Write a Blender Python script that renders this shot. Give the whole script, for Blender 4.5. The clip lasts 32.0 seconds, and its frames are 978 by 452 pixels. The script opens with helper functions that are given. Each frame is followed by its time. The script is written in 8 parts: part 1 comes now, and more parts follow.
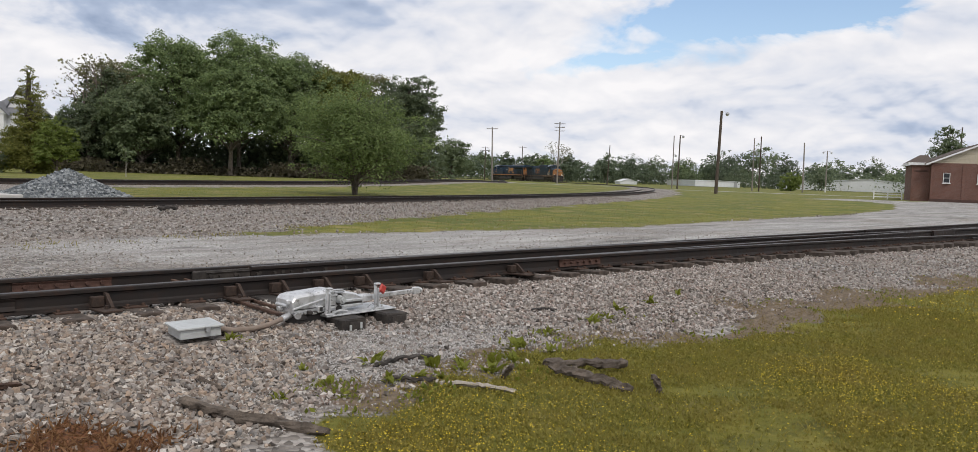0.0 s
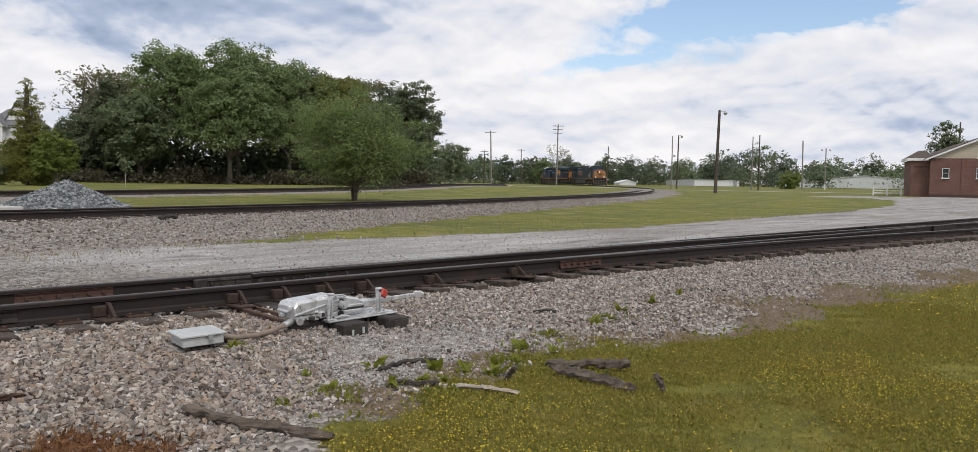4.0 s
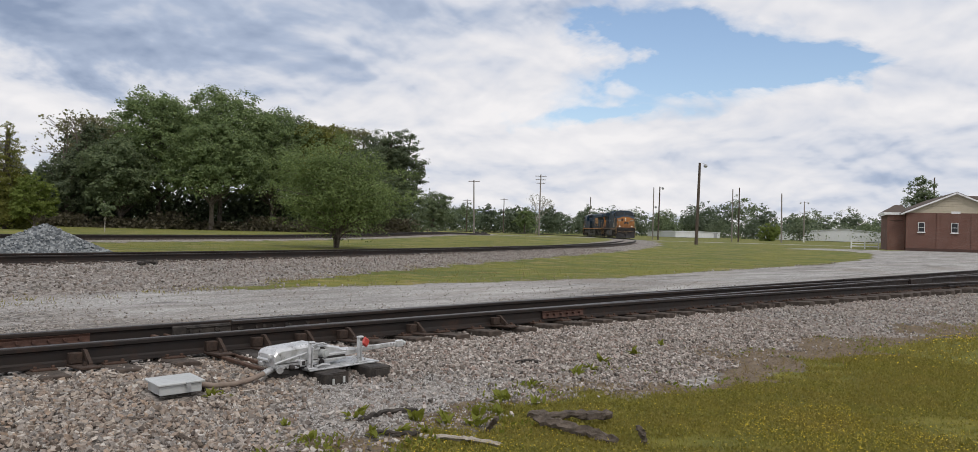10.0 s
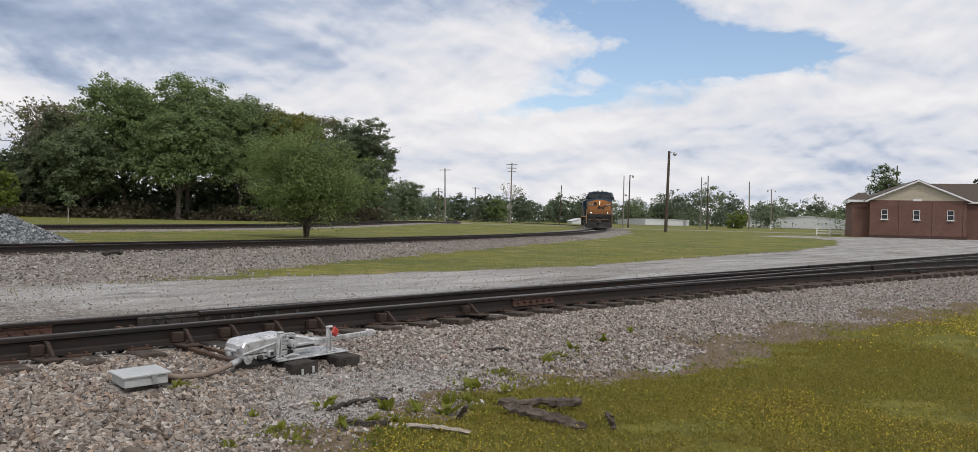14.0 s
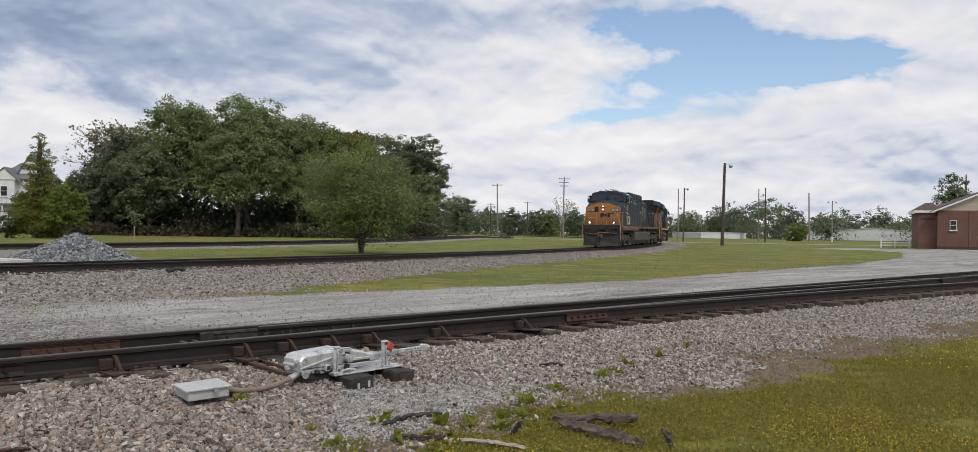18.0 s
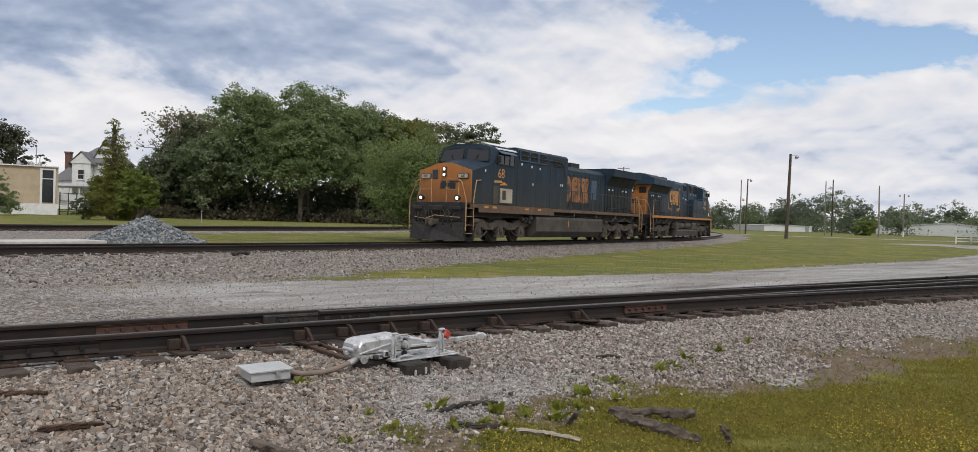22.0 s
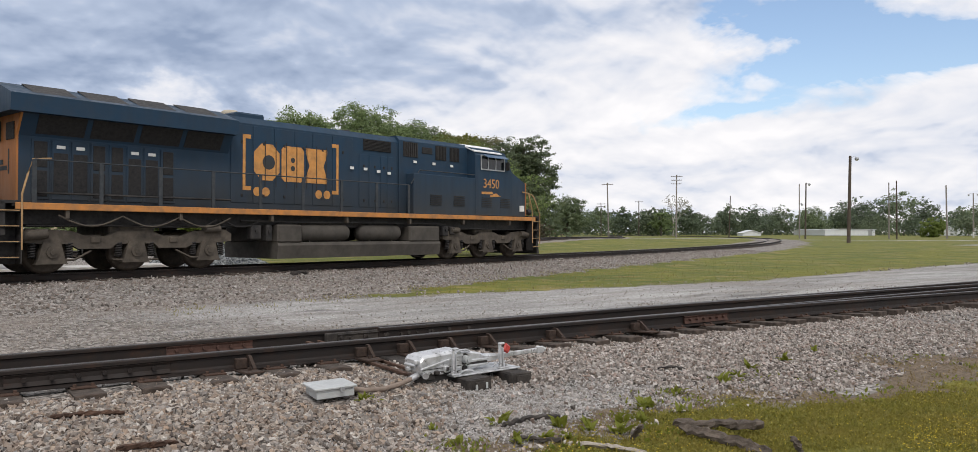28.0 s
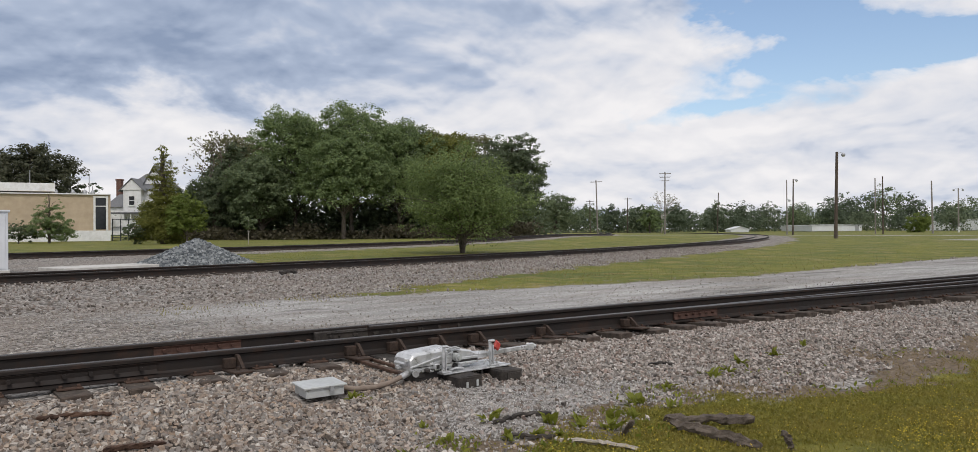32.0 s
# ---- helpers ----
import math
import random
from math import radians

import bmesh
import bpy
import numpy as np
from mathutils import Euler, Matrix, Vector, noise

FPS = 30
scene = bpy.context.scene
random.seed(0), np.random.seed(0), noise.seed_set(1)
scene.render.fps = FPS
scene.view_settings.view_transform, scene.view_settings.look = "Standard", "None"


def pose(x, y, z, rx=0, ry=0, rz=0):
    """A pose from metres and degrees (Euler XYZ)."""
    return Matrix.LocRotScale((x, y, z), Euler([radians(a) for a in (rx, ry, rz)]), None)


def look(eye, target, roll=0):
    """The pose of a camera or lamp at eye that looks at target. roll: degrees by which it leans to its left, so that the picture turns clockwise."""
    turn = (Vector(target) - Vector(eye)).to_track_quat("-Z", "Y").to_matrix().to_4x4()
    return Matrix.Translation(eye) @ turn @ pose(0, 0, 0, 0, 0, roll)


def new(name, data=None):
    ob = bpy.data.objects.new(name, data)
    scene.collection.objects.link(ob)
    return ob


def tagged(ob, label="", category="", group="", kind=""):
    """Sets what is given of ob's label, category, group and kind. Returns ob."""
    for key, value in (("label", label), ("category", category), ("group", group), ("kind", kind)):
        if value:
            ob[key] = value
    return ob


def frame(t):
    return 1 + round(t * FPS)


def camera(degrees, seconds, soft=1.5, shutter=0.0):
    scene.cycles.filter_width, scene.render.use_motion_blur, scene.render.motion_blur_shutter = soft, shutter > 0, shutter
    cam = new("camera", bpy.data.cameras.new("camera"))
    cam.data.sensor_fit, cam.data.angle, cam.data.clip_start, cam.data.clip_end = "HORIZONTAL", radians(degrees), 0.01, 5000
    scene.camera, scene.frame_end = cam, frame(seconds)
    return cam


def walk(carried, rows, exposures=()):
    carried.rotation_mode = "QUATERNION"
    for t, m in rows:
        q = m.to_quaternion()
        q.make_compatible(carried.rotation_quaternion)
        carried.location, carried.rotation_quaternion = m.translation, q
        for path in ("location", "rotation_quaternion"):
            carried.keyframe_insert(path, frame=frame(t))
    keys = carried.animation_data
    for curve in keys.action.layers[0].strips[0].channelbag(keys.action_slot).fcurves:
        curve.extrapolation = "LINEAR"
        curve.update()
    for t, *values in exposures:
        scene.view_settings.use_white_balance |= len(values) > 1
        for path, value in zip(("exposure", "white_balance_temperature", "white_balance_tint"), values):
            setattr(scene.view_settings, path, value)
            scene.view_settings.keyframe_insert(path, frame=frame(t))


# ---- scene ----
cam = camera(64.8, 32.0, soft=0.7)
PATH = [
    (0, (0.012, -0.117, 1.549), (1.371, 1.345, 1.42), 1.9),
    (0.5, (0.015, -0.138, 1.537), (1.369, 1.329, 1.416), 1.5),
    (1, (0.005, -0.132, 1.548), (1.346, 1.347, 1.429), 1.5),
    (1.5, (0.003, -0.134, 1.538), (1.357, 1.334, 1.425), 1.5),
    (2, (0.009, -0.136, 1.542), (1.363, 1.332, 1.424), 1.2),
    (2.5, (0.013, -0.123, 1.545), (1.349, 1.361, 1.428), 1.1),
    (3, (0.006, -0.147, 1.541), (1.356, 1.324, 1.417), 0.7),
    (3.5, (0.001, -0.135, 1.541), (1.362, 1.326, 1.423), 0.8),
    (5.5, (0.016, -0.118, 1.541), (1.364, 1.354, 1.41), 1.1),
    (6, (0.016, -0.123, 1.533), (1.399, 1.315, 1.408), 0.4),
    (6.5, (0.0, -0.143, 1.54), (1.404, 1.278, 1.454), 0.4),
    (7, (-0.009, -0.137, 1.542), (1.376, 1.305, 1.467), 1.2),
    (7.5, (-0.009, -0.131, 1.537), (1.35, 1.335, 1.459), 1.0),
    (8, (-0.016, -0.132, 1.537), (1.356, 1.322, 1.488), 0.4),
    (8.5, (-0.019, -0.133, 1.543), (1.398, 1.28, 1.543), 1.8),
    (9, (-0.017, -0.161, 1.549), (1.384, 1.266, 1.54), 1.1),
    (9.5, (-0.028, -0.163, 1.546), (1.364, 1.272, 1.556), 1.1),
    (10, (-0.027, -0.146, 1.546), (1.365, 1.289, 1.554), 1.5),
    (10.5, (-0.021, -0.155, 1.548), (1.387, 1.266, 1.546), 1.6),
    (11, (-0.018, -0.151, 1.543), (1.386, 1.273, 1.539), 1.8),
    (11.5, (-0.017, -0.153, 1.55), (1.402, 1.257, 1.545), 1.9),
    (12, (-0.019, -0.145, 1.543), (1.409, 1.255, 1.56), 1.6),
    (12.5, (-0.019, -0.146, 1.548), (1.418, 1.246, 1.54), 1.0),
    (13, (-0.022, -0.164, 1.546), (1.414, 1.228, 1.543), 1.1),
    (13.5, (-0.024, -0.165, 1.551), (1.419, 1.22, 1.542), 1.0),
    (14, (-0.011, -0.151, 1.547), (1.434, 1.231, 1.527), 1.3),
    (14.5, (-0.011, -0.145, 1.549), (1.432, 1.239, 1.517), 1.5),
    (16.5, (-0.021, -0.15, 1.547), (1.375, 1.282, 1.536), 1.1),
    (17, (-0.023, -0.156, 1.548), (1.363, 1.286, 1.546), 1.1),
    (17.5, (-0.025, -0.171, 1.548), (1.343, 1.288, 1.546), 0.9),
    (18, (-0.022, -0.161, 1.547), (1.325, 1.317, 1.563), 0.8),
    (18.5, (-0.024, -0.159, 1.555), (1.31, 1.331, 1.546), 1.2),
    (19, (-0.025, -0.161, 1.559), (1.304, 1.333, 1.548), 2.0),
    (19.5, (-0.021, -0.145, 1.554), (1.295, 1.361, 1.562), 2.0),
    (20, (-0.03, -0.158, 1.559), (1.274, 1.358, 1.564), 1.9),
    (20.5, (-0.025, -0.152, 1.554), (1.267, 1.375, 1.569), 1.8),
    (21, (-0.037, -0.159, 1.56), (1.23, 1.389, 1.568), 2.0),
    (21.5, (-0.033, -0.159, 1.56), (1.22, 1.399, 1.561), 1.9),
    (22, (-0.023, -0.15, 1.559), (1.211, 1.424, 1.542), 1.7),
    (22.5, (-0.015, -0.133, 1.561), (1.201, 1.454, 1.517), 1.6),
    (23, (-0.03, -0.135, 1.561), (1.188, 1.451, 1.54), 1.7),
    (23.5, (-0.041, -0.154, 1.555), (1.166, 1.441, 1.579), 1.3),
    (24, (-0.047, -0.153, 1.563), (1.146, 1.451, 1.607), 1.2),
    (24.5, (-0.057, -0.169, 1.563), (1.144, 1.43, 1.606), 0.6),
    (25, (-0.017, -0.176, 1.562), (1.177, 1.428, 1.551), 1.2),
    (25.5, (-0.064, -0.162, 1.553), (1.098, 1.466, 1.548), -0.2),
    (27.5, (-0.071, -0.145, 1.555), (1.047, 1.514, 1.562), 0.2),
    (28, (-0.065, -0.143, 1.562), (1.059, 1.511, 1.578), -0.0),
    (28.5, (-0.07, -0.134, 1.557), (1.045, 1.526, 1.572), -0.4),
    (29, (-0.058, -0.126, 1.559), (1.056, 1.535, 1.58), -0.8),
    (29.5, (-0.05, -0.119, 1.557), (1.067, 1.541, 1.579), -0.8),
    (30, (-0.053, -0.12, 1.552), (1.072, 1.534, 1.569), -0.9),
    (30.5, (-0.05, -0.125, 1.558), (1.086, 1.521, 1.578), -0.9),
    (31, (-0.048, -0.126, 1.556), (1.092, 1.518, 1.574), -0.9),
    (31.5, (-0.046, -0.125, 1.553), (1.099, 1.515, 1.567), -0.9),
    (32, (-0.052, -0.12, 1.551), (1.095, 1.518, 1.562), -0.4),
]
# stops, kelvin and tint of the film on its way
EXPOSURE = [(0, 0.10, 6560, 11.8), (6, 0.10, 6560, 11.8), (8.5, 0.0, 6560, 11.8), (23.5, 0.0, 6560, 11.8), (25, 0.10, 6560, 11.8), (28, 0.17, 6560, 11.8), (30, 0.17, 6560, 11.8), (32, 0.0, 6560, 11.8)]
walk(cam, [(t, look(eye, target, roll)) for t, eye, target, roll in PATH], EXPOSURE)

# ---- sky, sun, exposure ----
SUN_EL, SUN_AZ = 52.0, 200.0
world = bpy.data.worlds.new("sky")
scene.world = world
world.use_nodes = True
wt = world.node_tree
for n in list(wt.nodes):
    wt.nodes.remove(n)


def wnode(kind, **kw):
    n = wt.nodes.new(kind)
    for k, v in kw.items():
        if k == "ins":
            for i, x in v.items():
                if hasattr(x, "is_output"):
                    wt.links.new(x, n.inputs[i])
                else:
                    n.inputs[i].default_value = x
        elif k == "op":
            n.operation = v
    return n


def wmath(op, a, b=0.0, c=0.0):
    return wnode("ShaderNodeMath", op=op, ins={0: a, 1: b, 2: c}).outputs[0]


def wramp(fac, stops):
    n = wnode("ShaderNodeValToRGB", ins={0: fac})
    e = n.color_ramp.elements
    while len(e) < len(stops):
        e.new(0.5)
    for el, (p, c) in zip(e, stops):
        el.position, el.color = p, (*c, 1) if len(c) == 3 else c
    return n.outputs[0]


def wmix(fac, a, b):
    n = wt.nodes.new("ShaderNodeMix")
    n.data_type = "RGBA"
    for i, x in ((0, fac), (6, a), (7, b)):
        if hasattr(x, "is_output"):
            wt.links.new(x, n.inputs[i])
        else:
            n.inputs[i].default_value = x
    return n.outputs[2]


sky = wt.nodes.new("ShaderNodeTexSky")
sky.sky_type, sky.sun_disc = "NISHITA", False
sky.sun_elevation, sky.sun_rotation = radians(SUN_EL), radians(SUN_AZ)
sky.dust_density = 1.2
skycol = wnode("ShaderNodeVectorMath", op="SCALE", ins={0: sky.outputs[0]})
skycol.inputs[3].default_value = 0.15
gen = wnode("ShaderNodeTexCoord").outputs["Generated"]
sep = wnode("ShaderNodeSeparateXYZ", ins={0: gen})
dz = wmath("MAXIMUM", sep.outputs[2], 0.0)
den = wmath("ADD", dz, 0.34)
px, py = wmath("DIVIDE", sep.outputs[0], den), wmath("DIVIDE", sep.outputs[1], den)
plane = wnode("ShaderNodeCombineXYZ", ins={0: px, 1: py, 2: 0.0}).outputs[0]


def wnoise(vec, scale, detail, rough, offset):
    m = wnode("ShaderNodeMapping", ins={0: vec, 1: offset})
    n = wnode("ShaderNodeTexNoise", ins={0: m.outputs[0]})
    n.inputs["Scale"].default_value, n.inputs["Detail"].default_value, n.inputs["Roughness"].default_value = scale, detail, rough
    n.inputs["Distortion"].default_value = 0.25
    return n.outputs[0]


def lower(vec, k):
    """The cloud layer a little further off or nearer, to tell a cloud's top from its base."""
    n = wnode("ShaderNodeVectorMath", op="SCALE", ins={0: vec})
    n.inputs[3].default_value = k
    return n.outputs[0]


def wbillow(vec, scale, detail, offset):
    """Rounded heaps: a smooth cell pattern at several sizes, about 0 to 1."""
    m = wnode("ShaderNodeMapping", ins={0: vec, 1: offset})
    n = wt.nodes.new("ShaderNodeTexVoronoi")
    n.feature, n.normalize = "SMOOTH_F1", True
    wt.links.new(m.outputs[0], n.inputs["Vector"])
    for k, v in (("Scale", scale), ("Detail", detail), ("Roughness", 0.5), ("Lacunarity", 2.2), ("Smoothness", 0.4)):
        n.inputs[k].default_value = v
    return wmath("SUBTRACT", 1.0, n.outputs["Distance"])


# the layer's coordinates are stirred a little, so that no heap stays round
stir = wnode("ShaderNodeTexNoise", ins={0: plane})
stir.inputs["Scale"].default_value, stir.inputs["Detail"].default_value = 2.4, 2
warp = wnode("ShaderNodeVectorMath", op="SCALE", ins={0: wnode("ShaderNodeVectorMath", op="SUBTRACT", ins={0: stir.outputs["Color"], 1: (0.5, 0.5, 0.5)}).outputs[0]})
warp.inputs[3].default_value = 0.20
bent = wnode("ShaderNodeVectorMath", op="ADD", ins={0: plane, 1: warp.outputs[0]}).outputs[0]
az = wmath("MULTIPLY", wmath("ARCTAN2", sep.outputs[1], sep.outputs[0]), 57.2958)
el = wmath("MULTIPLY", wmath("ARCSINE", sep.outputs[2]), 57.2958)
wob_a = wmath("MULTIPLY", wmath("SUBTRACT", wnoise(plane, 2.6, 6, 0.6, (7.7, 2.1, 0)), 0.5), 26.0)
wob_e = wmath("MULTIPLY", wmath("SUBTRACT", wnoise(plane, 3.1, 6, 0.6, (1.3, 9.4, 0)), 0.5), 9.0)
az, el = wmath("ADD", az, wob_a), wmath("ADD", el, wob_e)


def spot(a, e, wa, we, k):
    """A soft ragged region of the sky about a bearing and a height in degrees."""
    u, v = wmath("DIVIDE", wmath("SUBTRACT", az, a), wa), wmath("DIVIDE", wmath("SUBTRACT", el, e), we)
    q = wmath("ADD", wmath("MULTIPLY", u, u), wmath("MULTIPLY", v, v))
    return wmath("MULTIPLY", wmath("EXPONENT", wmath("MULTIPLY", q, -1.0)), k)


def total(*xs):
    out = xs[0]
    for x in xs[1:]:
        out = wmath("ADD", out, x)
    return out


big = wnoise(bent, 1.15, 7, 0.52, (3.1, 1.7, 0))
heap = wbillow(bent, 2.5, 2.0, (0.4, 5.2, 0))
heap_up = wbillow(lower(bent, 0.955), 2.5, 2.0, (0.4, 5.2, 0))
puff = wbillow(bent, 8.5, 2.5, (2.4, 8.2, 0))
puff_up = wbillow(lower(bent, 0.980), 8.5, 2.5, (2.4, 8.2, 0))
# open sky stands in the east, cloud closes in towards the horizon
open_sky = total(spot(32, 13.0, 8.0, 3.6, 0.215), spot(34, 19.5, 4.0, 4.0, 0.17), spot(24, 11.2, 5.0, 1.7, 0.17), spot(41, 8.6, 9.0, 1.2, 0.10), spot(18, 6.5, 6.0, 1.2, 0.09))
cover = total(wmath("MULTIPLY", big, 0.50), wmath("MULTIPLY", heap, 0.34), wmath("MULTIPLY", puff, 0.15))
cover = wmath("SUBTRACT", cover, open_sky)
cover = wmath("ADD", cover, wnode("ShaderNodeMapRange", ins={0: dz, 1: 0.02, 2: 0.15, 3: 0.16, 4: 0.0}).outputs[0])
mask = wramp(cover, [(0.395, (0, 0, 0)), (0.43, (0.60, 0.60, 0.60)), (0.48, (1, 1, 1))])
# the clouds' undersides are grey in the north, their heaped tops white
relief = total(wmath("MULTIPLY", wmath("SUBTRACT", heap, heap_up), 1.6), wmath("MULTIPLY", wmath("SUBTRACT", puff, puff_up), 0.7))
thick = wmath("MULTIPLY", wmath("SUBTRACT", wnoise(bent, 1.5, 4, 0.45, (4.2, 0.9, 0)), 0.5), 0.6)
grey = total(spot(74, 11.8, 18.0, 3.0, 0.52), spot(80, 19.0, 16.0, 3.4, 0.46), spot(93, 10.0, 9.0, 6.0, 0.34), spot(46, 15.8, 9.0, 1.8, 0.24), spot(62, 16.0, 12, 1.8, 0.16), spot(78, 7.6, 6.0, 1.4, -0.22))
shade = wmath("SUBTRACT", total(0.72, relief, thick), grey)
cloud = wramp(shade, [(0.12, (0.26, 0.335, 0.475)), (0.38, (0.42, 0.50, 0.64)), (0.58, (0.66, 0.70, 0.775)), (0.76, (0.775, 0.79, 0.825)), (0.98, (0.88, 0.88, 0.89))])
bg = wnode("ShaderNodeBackground", ins={0: wmix(mask, skycol.outputs[0], cloud)})
bg.inputs[1].default_value = 1.0
wout = wnode("ShaderNodeOutputWorld")
wt.links.new(bg.outputs[0], wout.inputs[0])

sun_data = bpy.data.lights.new("sun", "SUN")
sun_data.energy, sun_data.angle, sun_data.color = 1.6, radians(14), (1.0, 0.95, 0.88)
sun = new("sun", sun_data)
sun.matrix_basis = look((0, 0, 60), (-math.sin(radians(SUN_AZ)) * math.cos(radians(SUN_EL)), -math.cos(radians(SUN_AZ)) * math.cos(radians(SUN_EL)), 60 - math.sin(radians(SUN_EL))))
scene.view_settings.exposure = 0.0

# ---- materials ----
rng = np.random.default_rng(7)


class Mat:
    """A small writer of node materials."""

    def __init__(self, name, rough=0.7, metal=0.0, spec=0.4):
        self.m = bpy.data.materials.new(name)
        self.m.use_nodes = True
        self.t = self.m.node_tree
        self.b = self.t.nodes["Principled BSDF"]
        self.set(Roughness=rough, Metallic=metal)
        self.b.inputs["Specular IOR Level"].default_value = spec
        self._pos = None

    def set(self, **kw):
        for k, v in kw.items():
            self.link(v, self.b.inputs[k.replace("_", " ")])
        return self

    def link(self, v, sock):
        if hasattr(v, "is_output"):
            self.t.links.new(v, sock)
        elif isinstance(v, (tuple, list)) and len(v) == 3 and sock.type == "RGBA":
            sock.default_value = (*v, 1)
        else:
            sock.default_value = v

    def node(self, kind, ins=(), **attrs):
        n = self.t.nodes.new(kind)
        for k, v in attrs.items():
            setattr(n, k, v)
        for k, v in dict(ins).items():
            self.link(v, n.inputs[k])
        return n

    def pos(self, world_space=False):
        if world_space:
            return self.node("ShaderNodeNewGeometry").outputs["Position"]
        if self._pos is None:
            self._pos = self.node("ShaderNodeTexCoord").outputs["Object"]
        return self._pos

    def noise(self, scale, detail=4, rough=0.55, vec=None, stretch=None, out=0, dist=0.0):
        v = vec or self.pos()
        if stretch:
            v = self.node("ShaderNodeMapping", {0: v, 3: stretch}).outputs[0]
        return self.node("ShaderNodeTexNoise", {"Vector": v, "Scale": scale, "Detail": detail, "Roughness": rough, "Distortion": dist}).outputs[out]

    def voronoi(self, scale, vec=None, feature="F1", out="Distance"):
        return self.node("ShaderNodeTexVoronoi", {"Vector": vec or self.pos(), "Scale": scale}, feature=feature).outputs[out]

    def math(self, op, a, b=0.0, c=0.0):
        return self.node("ShaderNodeMath", {0: a, 1: b, 2: c}, operation=op).outputs[0]

    def range(self, v, a, b, c=0.0, d=1.0):
        return self.node("ShaderNodeMapRange", {0: v, 1: a, 2: b, 3: c, 4: d}).outputs[0]

    def ramp(self, v, *stops):
        n = self.node("ShaderNodeValToRGB", {0: v})
        e = n.color_ramp.elements
        while len(e) < len(stops):
            e.new(0.5)
        for el, (p, c) in zip(e, stops):
            el.position, el.color = p, (*c, 1)
        return n.outputs[0]

    def mix(self, fac, a, b, blend="MIX"):
        n = self.node("ShaderNodeMix", data_type="RGBA", blend_type=blend)
        for i, x in ((0, fac), (6, a), (7, b)):
            self.link(x, n.inputs[i])
        return n.outputs[2]

    def bump(self, h, strength=0.3, dist=0.01):
        n = self.node("ShaderNodeBump", {"Height": h, "Strength": strength, "Distance": dist})
        self.t.links.new(n.outputs[0], self.b.inputs["Normal"])
        return self

    def rand(self):
        return self.node("ShaderNodeObjectInfo").outputs["Random"]

    def island(self):
        return self.node("ShaderNodeNewGeometry").outputs["Random Per Island"]


def simple(name, c1, c2, scale=6.0, rough=0.7, metal=0.0, bump=0.15, spec=0.4, dirt=None, dirt_scale=1.3, dirt_amt=0.55):
    """Two tones by fine noise, with broad stains of a third colour, and fine relief."""
    m = Mat(name, rough, metal, spec)
    col = m.ramp(m.noise(scale, 6, 0.6), (0.3, c1), (0.7, c2))
    if dirt:
        f = m.range(m.noise(dirt_scale, 5, 0.62), 0.45, 0.72, 0.0, dirt_amt)
        col = m.mix(f, col, dirt)
    m.set(Base_Color=col)
    m.set(Roughness=m.range(m.noise(scale * 2.3, 4), 0.3, 0.7, max(rough - 0.12, 0.05), min(rough + 0.12, 1)))
    m.bump(m.noise(scale * 5, 5), bump, 0.01)
    return m.m


